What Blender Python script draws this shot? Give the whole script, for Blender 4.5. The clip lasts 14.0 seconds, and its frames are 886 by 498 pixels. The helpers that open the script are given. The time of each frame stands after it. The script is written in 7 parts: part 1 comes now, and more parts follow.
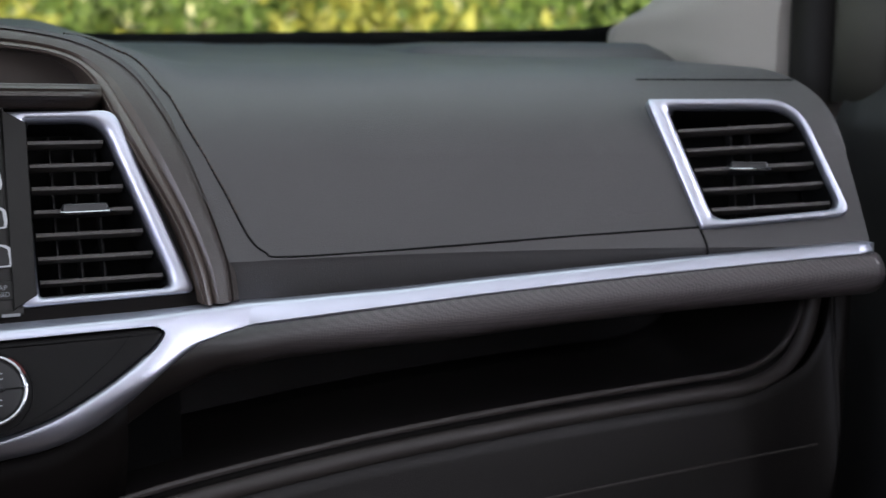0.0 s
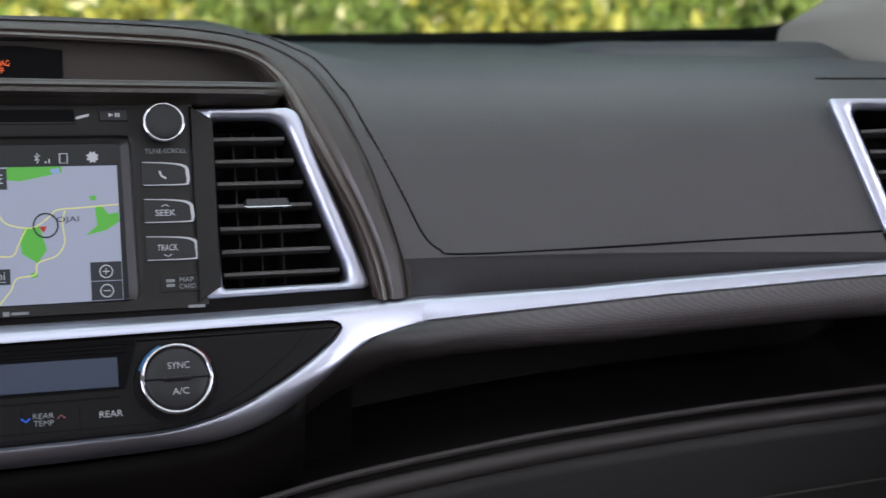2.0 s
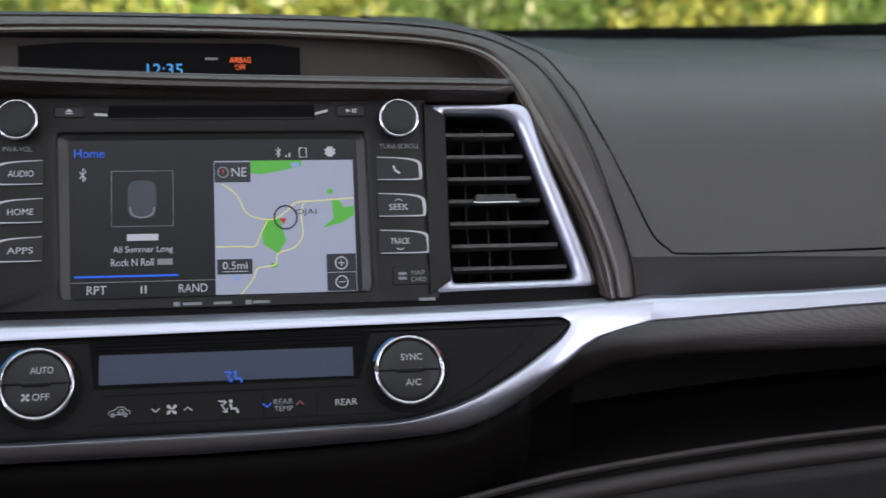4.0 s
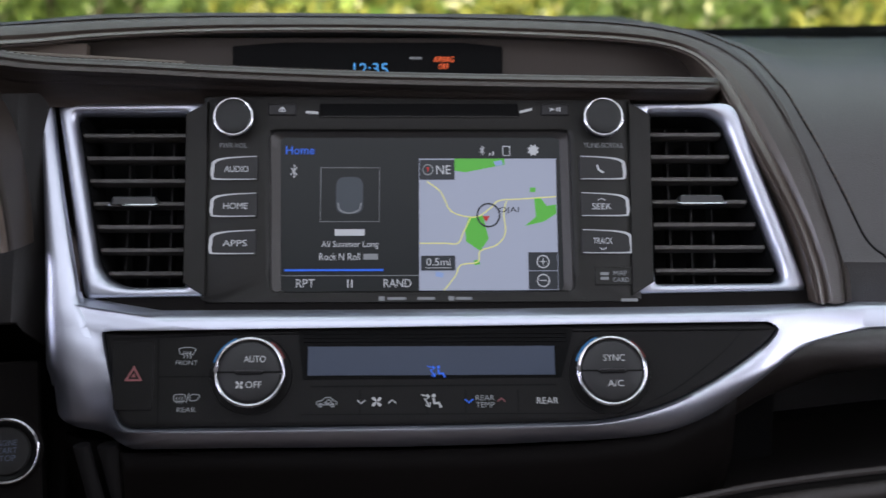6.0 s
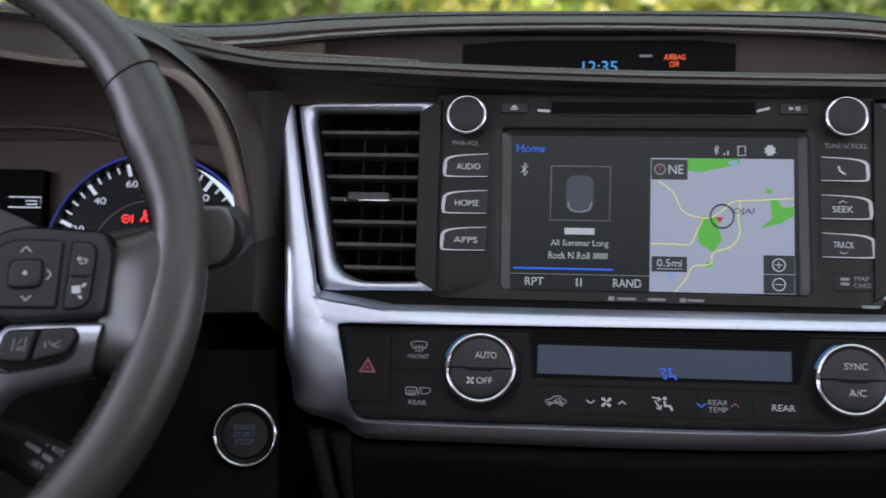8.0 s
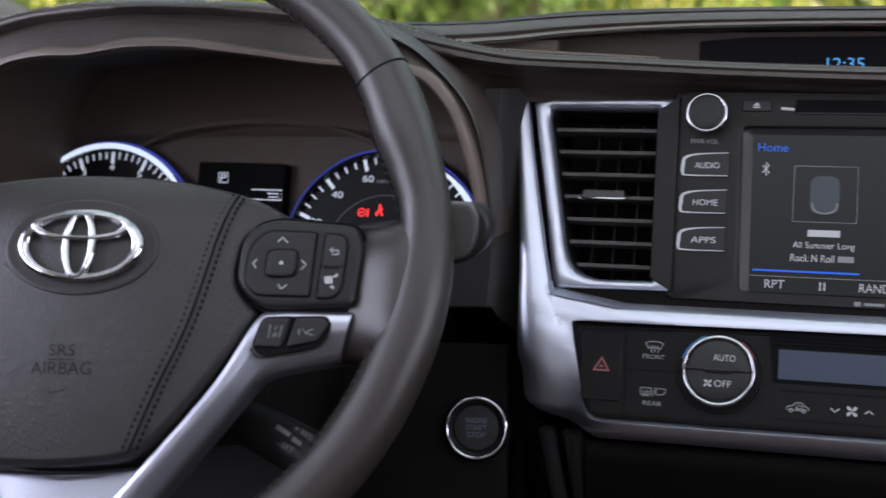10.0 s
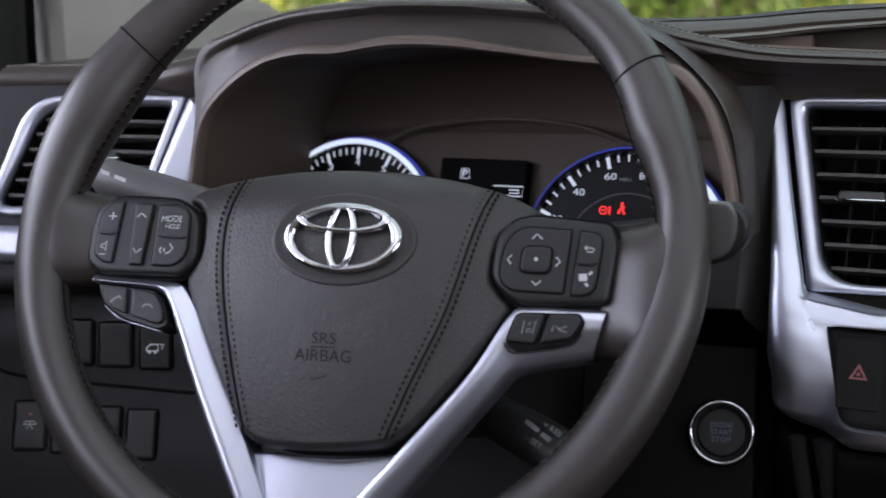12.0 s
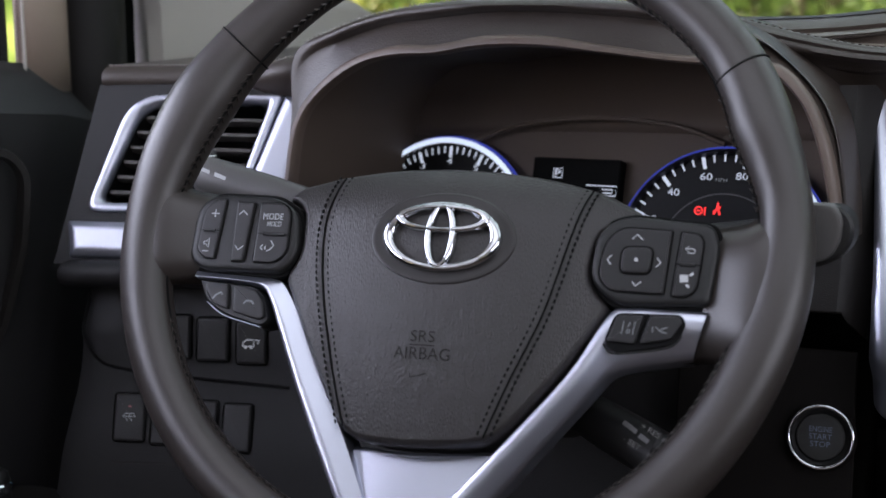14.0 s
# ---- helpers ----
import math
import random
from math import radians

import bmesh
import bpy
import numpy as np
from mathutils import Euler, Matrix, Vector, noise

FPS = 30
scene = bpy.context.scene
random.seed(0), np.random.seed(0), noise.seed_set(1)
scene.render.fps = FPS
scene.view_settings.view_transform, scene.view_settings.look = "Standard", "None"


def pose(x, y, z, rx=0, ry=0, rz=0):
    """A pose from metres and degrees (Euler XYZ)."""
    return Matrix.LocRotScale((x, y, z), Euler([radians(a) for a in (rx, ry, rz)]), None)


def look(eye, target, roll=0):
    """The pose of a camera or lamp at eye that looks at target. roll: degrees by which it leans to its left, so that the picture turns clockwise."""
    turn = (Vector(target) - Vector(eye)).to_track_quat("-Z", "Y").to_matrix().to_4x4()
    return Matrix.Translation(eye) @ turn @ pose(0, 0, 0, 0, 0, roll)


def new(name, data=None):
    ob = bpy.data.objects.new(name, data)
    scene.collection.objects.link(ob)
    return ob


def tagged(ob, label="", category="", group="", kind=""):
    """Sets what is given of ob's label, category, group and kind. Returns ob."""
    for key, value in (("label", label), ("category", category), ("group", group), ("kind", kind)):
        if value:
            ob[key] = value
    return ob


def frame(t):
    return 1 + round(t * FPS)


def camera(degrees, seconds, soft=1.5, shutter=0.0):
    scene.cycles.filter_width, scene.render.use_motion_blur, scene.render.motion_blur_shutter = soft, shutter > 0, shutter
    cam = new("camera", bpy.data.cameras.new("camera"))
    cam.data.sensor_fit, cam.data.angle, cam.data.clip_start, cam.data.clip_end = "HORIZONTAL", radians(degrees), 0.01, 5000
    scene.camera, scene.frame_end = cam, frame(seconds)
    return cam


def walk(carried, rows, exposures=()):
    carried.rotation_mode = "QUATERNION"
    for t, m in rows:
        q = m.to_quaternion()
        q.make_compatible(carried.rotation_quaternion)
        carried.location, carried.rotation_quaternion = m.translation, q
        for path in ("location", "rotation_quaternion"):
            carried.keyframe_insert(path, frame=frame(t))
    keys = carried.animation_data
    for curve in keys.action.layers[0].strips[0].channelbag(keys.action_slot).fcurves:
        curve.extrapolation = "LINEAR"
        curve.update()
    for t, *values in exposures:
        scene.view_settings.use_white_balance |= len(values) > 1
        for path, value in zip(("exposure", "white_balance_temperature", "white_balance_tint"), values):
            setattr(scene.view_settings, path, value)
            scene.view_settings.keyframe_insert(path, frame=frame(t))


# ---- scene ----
cam = camera(40.83, 14.0, shutter=0.45)
PATH = [
    (0, (0.0697, -0.7396, 1.1222), (0.8982, 1.0576, 0.8331), 0.15),
    (0.5, (0.0655, -0.7373, 1.1212), (0.848, 1.0807, 0.8338), 0.18),
    (1, (0.0599, -0.7353, 1.1213), (0.7851, 1.1061, 0.8328), 0.17),
    (1.5, (0.0547, -0.7332, 1.122), (0.7247, 1.1286, 0.8307), 0.19),
    (2, (0.0497, -0.7315, 1.1197), (0.6614, 1.1511, 0.8338), 0.15),
    (2.5, (0.0442, -0.7302, 1.1214), (0.5837, 1.1735, 0.83), 0.19),
    (3, (0.0363, -0.7276, 1.1212), (0.4983, 1.1962, 0.8286), 0.14),
    (5.5, (0.003, -0.7219, 1.1213), (0.121, 1.2522, 0.8229), 0.12),
    (6, (-0.0014, -0.7218, 1.1191), (0.0422, 1.256, 0.8256), 0.06),
    (6.5, (-0.009, -0.7216, 1.1193), (-0.043, 1.2562, 0.8243), 0.05),
    (7, (-0.017, -0.7222, 1.121), (-0.1145, 1.2527, 0.8205), 0.08),
    (7.5, (-0.0239, -0.7225, 1.1206), (-0.2031, 1.2467, 0.8203), 0.04),
    (10, (-0.0559, -0.7294, 1.1197), (-0.628, 1.163, 0.8176), -0.10),
    (10.5, (-0.0638, -0.7324, 1.1195), (-0.7244, 1.131, 0.8169), -0.12),
    (11, (-0.0696, -0.7349, 1.12), (-0.8144, 1.096, 0.8153), -0.19),
    (11.5, (-0.0749, -0.7369, 1.1198), (-0.897, 1.0606, 0.815), -0.25),
    (12, (-0.0794, -0.7393, 1.1202), (-0.9675, 1.0263, 0.8136), -0.28),
    (12.5, (-0.0838, -0.7427, 1.1207), (-1.027, 0.9938, 0.8129), -0.33),
    (13, (-0.0869, -0.7452, 1.1209), (-1.0643, 0.9722, 0.8124), -0.33),
    (13.5, (-0.0881, -0.7459, 1.1211), (-1.08, 0.9631, 0.8122), -0.35),
    (14, (-0.089, -0.7466, 1.1212), (-1.0885, 0.9579, 0.812), -0.36),
]
walk(cam, [(t, look(eye, target, roll)) for t, eye, target, roll in PATH])
cam.data.dof.use_dof, cam.data.dof.focus_distance, cam.data.dof.aperture_fstop = True, 0.70, 7.5

# ---- sky, sun, window light ----
sky = bpy.data.worlds.new("sky")
scene.world = sky
sky.use_nodes = True
sn = sky.node_tree.nodes
st = sn.new("ShaderNodeTexSky")
st.sky_type, st.sun_disc = "NISHITA", False
st.sun_elevation, st.sun_rotation = radians(9), radians(180)
st.air_density, st.dust_density, st.ozone_density = 1.0, 2.0, 2.0
sky.node_tree.links.new(st.outputs[0], sn["Background"].inputs[0])
sn["Background"].inputs[1].default_value = 0.15


def lamp(name, kind, m, energy, color=(1, 1, 1), size=None, angle=None):
    data = bpy.data.lights.new(name, kind)
    data.energy, data.color = energy, color
    if size:
        data.shape, data.size, data.size_y = "RECTANGLE", size[0], size[1]
    if angle:
        data.angle = radians(angle)
    ob = new(name, data)
    ob.matrix_world = m
    return ob


lamp("sun", "SUN", look((0.0, -6.0, 0.95), (0, 0, 0)), 5.0, (1.0, 0.93, 0.80), angle=0.6)
# daylight through the side glass and windscreen; roof and tailgate lamps are added fill
lamp("window_light_passenger", "AREA", look((0.925, -0.70, 1.27), (0.0, -0.60, 1.00)), 9.0, (0.87, 0.87, 1.0), (0.95, 0.28))
lamp("window_light_driver", "AREA", look((-0.925, -0.70, 1.27), (0.0, -0.42, 1.00)), 11.0, (0.78, 0.80, 1.0), (0.95, 0.28))
lamp("roof_fill_light", "AREA", look((0.0, -0.575, 1.535), (0.0, -0.56, 0.9)), 3.7, (0.90, 0.91, 1.0), (1.0, 0.55))
lamp("tailgate_fill_light", "AREA", look((0.0, -2.17, 1.27), (0.0, 0.0, 1.10)), 2.4, (0.90, 0.90, 1.0), (1.2, 0.34))
lamp("windscreen_light", "AREA", look((0.0, 0.10, 1.45), (0.0, 0.06, 1.0)), 4.6, (0.86, 0.94, 1.0), (1.5, 0.52))


# ---- materials ----
def nodes_of(name):
    m = bpy.data.materials.new(name)
    m.use_nodes = True
    return m, m.node_tree.nodes, m.node_tree.links, m.node_tree.nodes["Principled BSDF"]


def surface(name, color, rough=0.5, metal=0.0, vary=0.25, grain=0.0, scale=900, dirt=14, coat=0.0, cells=False, spec=0.5, stretch=(1, 1, 1)):
    """Base colour with slow stains and fine grain; grain is the relief's strength, scale its count per metre."""
    m, n, l, b = nodes_of(name)
    tc, mp = n.new("ShaderNodeTexCoord"), n.new("ShaderNodeMapping")
    mp.inputs["Scale"].default_value = stretch
    l.new(tc.outputs["Object"], mp.inputs["Vector"])
    big, fine = n.new("ShaderNodeTexNoise"), n.new("ShaderNodeTexNoise")
    big.inputs["Scale"].default_value, big.inputs["Detail"].default_value = dirt, 6
    fine.inputs["Scale"].default_value, fine.inputs["Detail"].default_value = scale, 2
    l.new(tc.outputs["Object"], big.inputs["Vector"])
    l.new(mp.outputs["Vector"], fine.inputs["Vector"])
    mix = n.new("ShaderNodeMix")
    mix.data_type = "RGBA"
    dark = [c * (1 - vary) for c in color]
    lite = [min(c * (1 + vary), 1) for c in color]
    mix.inputs[6].default_value, mix.inputs[7].default_value = (*dark, 1), (*lite, 1)
    add = n.new("ShaderNodeMath")
    add.operation = "MULTIPLY_ADD"
    add.inputs[1].default_value, add.inputs[2].default_value = 0.4, 0.3
    l.new(fine.outputs[0], add.inputs[0])
    mul = n.new("ShaderNodeMath")
    mul.operation = "MULTIPLY"
    l.new(add.outputs[0], mul.inputs[0])
    two = n.new("ShaderNodeMath")
    two.operation = "MULTIPLY"
    two.inputs[1].default_value = 2.0
    l.new(big.outputs[0], two.inputs[0])
    l.new(two.outputs[0], mul.inputs[1])
    l.new(mul.outputs[0], mix.inputs[0])
    l.new(mix.outputs[2], b.inputs["Base Color"])
    rr = n.new("ShaderNodeMapRange")
    rr.inputs[3].default_value, rr.inputs[4].default_value = max(rough - 0.07, 0.02), rough + 0.07
    l.new(big.outputs[0], rr.inputs[0])
    l.new(rr.outputs[0], b.inputs["Roughness"])
    b.inputs["Metallic"].default_value = metal
    b.inputs["Coat Weight"].default_value = coat
    b.inputs["Specular IOR Level"].default_value = spec
    if grain:
        bump = n.new("ShaderNodeBump")
        bump.inputs["Strength"].default_value, bump.inputs["Distance"].default_value = grain, 0.0006
        if cells:
            vo = n.new("ShaderNodeTexVoronoi")
            vo.feature = "DISTANCE_TO_EDGE"
            vo.inputs["Scale"].default_value = scale * 0.5
            l.new(mp.outputs["Vector"], vo.inputs["Vector"])
            l.new(vo.outputs[0], bump.inputs["Height"])
        else:
            l.new(fine.outputs[0], bump.inputs["Height"])
        l.new(bump.outputs[0], b.inputs["Normal"])
    return m


def glow(name, color, strength):
    m, n, l, b = nodes_of(name)
    b.inputs["Base Color"].default_value = (*[c * 0.15 for c in color], 1)
    b.inputs["Roughness"].default_value = 0.35
    b.inputs["Specular IOR Level"].default_value = 0.25
    b.inputs["Emission Color"].default_value = (*color, 1)
    b.inputs["Emission Strength"].default_value = strength
    return m


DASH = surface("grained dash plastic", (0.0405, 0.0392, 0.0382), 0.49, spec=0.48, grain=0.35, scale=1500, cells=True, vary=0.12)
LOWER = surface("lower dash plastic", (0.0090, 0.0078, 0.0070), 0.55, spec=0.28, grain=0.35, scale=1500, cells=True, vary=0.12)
DOORCARD = surface("door card plastic", (0.0135, 0.0130, 0.0135), 0.55, spec=0.3, grain=0.35, scale=1500, cells=True, vary=0.12)
KNEE = surface("knee panel plastic", (0.0088, 0.0084, 0.0088), 0.55, spec=0.27, grain=0.35, scale=1500, cells=True, vary=0.12)
LIPBROWN = surface("brown lip leather", (0.092, 0.068, 0.055), 0.45, spec=0.4, grain=0.3, scale=1100, cells=True, vary=0.12)
INNER = surface("brown cluster lining", (0.080, 0.061, 0.049), 0.6, spec=0.2, grain=0.2, scale=1500, vary=0.12)
HOOD = surface("stitched brown-black leather", (0.0275, 0.0205, 0.0166), 0.42, spec=0.48, grain=0.4, scale=1100, cells=True, vary=0.15)
# paler brown than HOOD, taking its tone from the roll's highlight
HOODROLL = surface("highlight-brown hood roll leather", (0.048, 0.036, 0.0285), 0.34, spec=0.55, grain=0.25, scale=1100, cells=True, vary=0.15)
HOODBAND = surface("brown-grey hood leather", (0.034, 0.028, 0.0245), 0.47, spec=0.42, grain=0.4, scale=1100, cells=True, vary=0.15)
LEATHER = surface("smooth wheel leather", (0.0240, 0.0195, 0.0172), 0.40, spec=0.5, grain=0.12, scale=700, vary=0.15)
GRAINED = surface("grained hub leather", (0.0165, 0.0145, 0.0140), 0.46, spec=0.45, grain=0.70, scale=1150, cells=True, vary=0.12, stretch=(1.4, 0.6, 1))
HUBFIELD = surface("smooth hub leather", (0.0150, 0.0130, 0.0125), 0.44, spec=0.4, grain=0.08, scale=1500, vary=0.1)
BLACK = surface("black switch plastic", (0.010, 0.010, 0.010), 0.46, spec=0.3, grain=0.12, scale=2500, vary=0.15)
PANEL = surface("dark grey faceplate", (0.0112, 0.0106, 0.0092), 0.5, spec=0.22, grain=0.12, scale=2500, vary=0.12)
CLIMATE = surface("black climate faceplate", (0.0050, 0.0045, 0.0042), 0.5, spec=0.14, grain=0.12, scale=2500, vary=0.12)
# set blacker than plastic, to stand in for shade low in the cabin
CONSOLE = surface("shade-black console plastic", (0.0036, 0.0028, 0.0024), 0.6, spec=0.08, grain=0.2, scale=1500, vary=0.15)
KEY = surface("charcoal key cap", (0.013, 0.0125, 0.013), 0.45, spec=0.3, grain=0.1, scale=2500, vary=0.12)
GLOSSY = surface("gloss black plastic", (0.008, 0.008, 0.009), 0.08, vary=0.1)
SILVER = surface("satin silver trim", (0.49, 0.507, 0.580), 0.40, metal=1.0, vary=0.05, grain=0.03, scale=3000)
CHROME = surface("bright chrome", (0.50, 0.50, 0.52), 0.07, metal=1.0, vary=0.03)
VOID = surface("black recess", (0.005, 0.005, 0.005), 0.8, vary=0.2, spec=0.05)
SLAT = surface("vent slat plastic", (0.048, 0.044, 0.0415), 0.42, grain=0.1, scale=2200, vary=0.15)
SEAM = surface("dark seam", (0.004, 0.004, 0.004), 0.8, vary=0.2, spec=0.1)
THREAD = surface("dark brown thread", (0.05, 0.036, 0.028), 0.7, vary=0.3)
LACING = surface("dark rim lacing", (0.020, 0.0155, 0.013), 0.5, vary=0.2, spec=0.4)
PALE = surface("pale grey thread", (0.20, 0.185, 0.175), 0.7, vary=0.3)
TRIMCLOTH = surface("pale grey pillar cloth", (0.33, 0.305, 0.28), 0.85, grain=0.3, scale=1800, vary=0.08)
TANTRIM = surface("tan window frame trim", (0.24, 0.18, 0.145), 0.7, grain=0.2, scale=1800, vary=0.1)
# unseen floor and rear wall, toned warm to bounce light onto the dash
CARPET = surface("warm grey carpet", (0.13, 0.105, 0.088), 0.95, vary=0.25, grain=0.5, scale=500, spec=0.1)
REARTRIM = surface("warm grey rear trim", (0.26, 0.225, 0.195), 0.8, vary=0.15, grain=0.2, scale=900, spec=0.2)
SAIL = surface("dark olive window trim", (0.040, 0.037, 0.030), 0.7, grain=0.2, scale=1800, vary=0.1)
TABGREY = surface("satin charcoal tab", (0.014, 0.014, 0.015), 0.30, vary=0.1)
RECESS = surface("brown recess lining", (0.028, 0.021, 0.0165), 0.55, vary=0.15, grain=0.15, scale=1500, spec=0.3)
# paler than the faceplate, for the light the sloping bezel catches
BEZEL = surface("lit-tone bezel plastic", (0.034, 0.031, 0.029), 0.42, vary=0.12, grain=0.1, scale=2500, spec=0.35)
# paler than the lower dash, standing in for highlights on the shelf lip
SHELFLIP = surface("highlight-pale shelf lip plastic", (0.029, 0.025, 0.023), 0.5, vary=0.2, grain=0.2, scale=1500, spec=0.3)
# for stalk faces that catch light, paler than the key plastic
STALKGREY = surface("lit-tone stalk plastic", (0.060, 0.057, 0.055), 0.5, vary=0.12, grain=0.1, scale=2000)
RUBBER = surface("black window rubber", (0.009, 0.008, 0.0075), 0.65, vary=0.2, spec=0.2)
# printed marks glow a little, in place of the light they would reflect
INK = glow("white glowing print", (0.80, 0.83, 0.92), 0.36)
SOFTINK = glow("soft white print", (0.68, 0.70, 0.75), 0.36)
DIMINK = glow("grey print", (0.52, 0.55, 0.60), 0.22)
STARTINK = glow("dim blue-grey print", (0.22, 0.27, 0.40), 0.14)
LEVERINK = glow("dim lever print", (0.30, 0.30, 0.30), 0.16)
FAINT = glow("faint grey print", (0.24, 0.24, 0.26), 0.10)
BLUEINK = glow("blue glowing mark", (0.03, 0.15, 0.85), 0.7)
COLDINK = glow("dim blue cold mark", (0.03, 0.20, 0.50), 0.40)
WARMINK = glow("dim red warm mark", (0.35, 0.06, 0.06), 0.16)
REDINK = glow("red warning lamp", (1.0, 0.03, 0.03), 1.6)
DARKRED = glow("dark red map arrow", (0.45, 0.03, 0.03), 0.7)
PINK = glow("red hazard print", (0.48, 0.17, 0.19), 0.20)
BLUETEXT = glow("blue display digits", (0.10, 0.42, 0.95), 0.75)
ORANGE = glow("orange display text", (1.0, 0.16, 0.05), 1.0)
SCREENDARK = glow("dark display background", (0.020, 0.024, 0.027), 0.28)
MAPGREY = glow("map ground", (0.40, 0.44, 0.58), 0.60)
MAPGREEN = glow("map park", (0.10, 0.42, 0.06), 0.75)
MAPROAD = glow("map road", (0.72, 0.70, 0.25), 0.75)
MAPWATER = glow("map water", (0.30, 0.42, 0.75), 0.6)
MAPBOX = glow("map label box", (0.035, 0.04, 0.05), 0.5)
LCD = glow("climate display", (0.13, 0.17, 0.27), 0.11)
COVERART = glow("album cover", (0.10, 0.12, 0.15), 0.30)
DIALRING = glow("lit dial ring", (0.72, 0.82, 1.0), 1.0)
DIALBLUE = glow("blue dial halo", (0.08, 0.11, 0.75), 0.42)
TICK = glow("white dial mark", (0.72, 0.78, 0.95), 0.75)
DIALMETAL = surface("dim metal dial ring", (0.10, 0.10, 0.125), 0.4, metal=1.0, vary=0.05)
DIALFACE = surface("dial face", (0.006, 0.006, 0.007), 0.5, vary=0.1, spec=0.12)


# ---- building tools ----
def plane_at(c, sx, sz):
    """Frame on a leaning panel: x along it, y up it, z out of it; sx and sz are its run in y per metre of x and z."""
    w = Vector((sx, -1, sz)).normalized()
    ex = Vector((1, sx, 0)).normalized()
    ey = w.cross(ex)
    m = Matrix((ex, ey, w)).transposed().to_4x4()
    m.translation = c
    return m


def flat(m, pts):
    """Front-view points (x, z) laid into the frame m, along y."""
    inv, w, c = m.inverted(), m.to_3x3().col[2], m.translation
    out = []
    for x, z in pts:
        y = c.y - (w.x * (x - c.x) + w.z * (z - c.z)) / w.y
        p = inv @ Vector((x, y, z))
        out.append((p.x, p.y))
    return out


def thing(name, m, label, category, group="", kind=""):
    ob = new(name)
    ob.empty_display_size = 0.02
    ob.matrix_world = m
    return tagged(ob, label, category, group, kind)


def part(name, bm, material, parent, label="", sharp=38, solid=0.0, kind=""):
    bmesh.ops.recalc_face_normals(bm, faces=bm.faces)
    if solid:
        # sheets thicken away from the cabin's middle
        m = parent.matrix_world if parent else Matrix.Identity(4)
        mid = m.inverted() @ Vector((0, -0.7, 1.1))
        if sum((mid - f.calc_center_median()).dot(f.normal) * f.calc_area() for f in bm.faces) < 0:
            bmesh.ops.reverse_faces(bm, faces=bm.faces)
    me = bpy.data.meshes.new(name)
    bm.to_mesh(me)
    bm.free()
    me.materials.append(material)
    me.polygons.foreach_set("use_smooth", [True] * len(me.polygons))
    me.set_sharp_from_angle(angle=radians(sharp))
    ob = new(name, me)
    if parent:
        ob.parent = parent
    if solid:
        md = ob.modifiers.new("thickness", "SOLIDIFY")
        md.thickness, md.offset = solid, -1
    if label:
        ob["label"] = label
    if kind:
        ob["kind"] = kind
    return ob


def area2(pts):
    return sum(a[0] * b[1] - b[0] * a[1] for a, b in zip(pts, pts[1:] + pts[:1]))


def rounded(pts, r, n=5):
    """A closed outline with its corners rounded; r: one radius or one for each corner."""
    pts = [Vector(p) for p in pts]
    rs = r if isinstance(r, (list, tuple)) else [r] * len(pts)
    out = []
    for i, p in enumerate(pts):
        a, b = pts[i - 1] - p, pts[(i + 1) % len(pts)] - p
        d = min(rs[i], a.length * 0.48, b.length * 0.48)
        if d < 1e-6:
            out.append((p.x, p.y))
            continue
        s, e = p + a.normalized() * d, p + b.normalized() * d
        for k in range(n + 1):
            t = k / n
            q = s * (1 - t) ** 2 + p * 2 * t * (1 - t) + e * t * t
            out.append((q.x, q.y))
    return out


def inset(pts, d):
    if d == 0:
        return list(pts)
    s = 1 if area2(pts) > 0 else -1
    n, out = len(pts), []
    for i in range(n):
        p, a, b = Vector(pts[i]), Vector(pts[i - 1]), Vector(pts[(i + 1) % n])
        u, v = (p - a), (b - p)
        if u.length < 1e-9 or v.length < 1e-9:
            out.append(tuple(p))
            continue
        u.normalize(), v.normalize()
        nu, nv = Vector((-u.y, u.x)) * s, Vector((-v.y, v.x)) * s
        m = nu + nv
        k = min(2.0 / max(m.length_squared, 0.5), 2.0)
        q = p + m * k * d
        out.append((q.x, q.y))
    # corners rounder than the inset close up into one point
    for _ in range(4):
        turned = [(out[(i + 1) % n][0] - out[i][0]) * (pts[(i + 1) % n][0] - pts[i][0]) + (out[(i + 1) % n][1] - out[i][1]) * (pts[(i + 1) % n][1] - pts[i][1]) < -1e-14 for i in range(n)]
        if d < 0 or not any(turned) or all(turned):
            break
        start = turned.index(False)
        i = start + 1
        while i < start + n:
            if turned[i % n]:
                j = i
                while turned[j % n]:
                    j += 1
                run = [k % n for k in range(i, j + 1)]
                mx, my = sum(out[k][0] for k in run) / len(run), sum(out[k][1] for k in run) / len(run)
                for k in run:
                    out[k] = (mx, my)
                i = j
            i += 1
    return out


def spline(pts, n=8, closed=False):
    """Points along a smooth curve through the given ones (any dimension)."""
    P = [Vector(p) for p in pts]
    m, out = len(P), []
    for i in range(m if closed else m - 1):
        get = (lambda j: P[j % m]) if closed else (lambda j: P[min(max(j, 0), m - 1)])
        a, b, c, d = get(i - 1), get(i), get(i + 1), get(i + 2)
        for k in range(n):
            t = k / n
            out.append(0.5 * (2 * b + (c - a) * t + (2 * a - 5 * b + 4 * c - d) * t * t + (3 * b - a - 3 * c + d) * t ** 3))
    if not closed:
        out.append(P[-1])
    return out


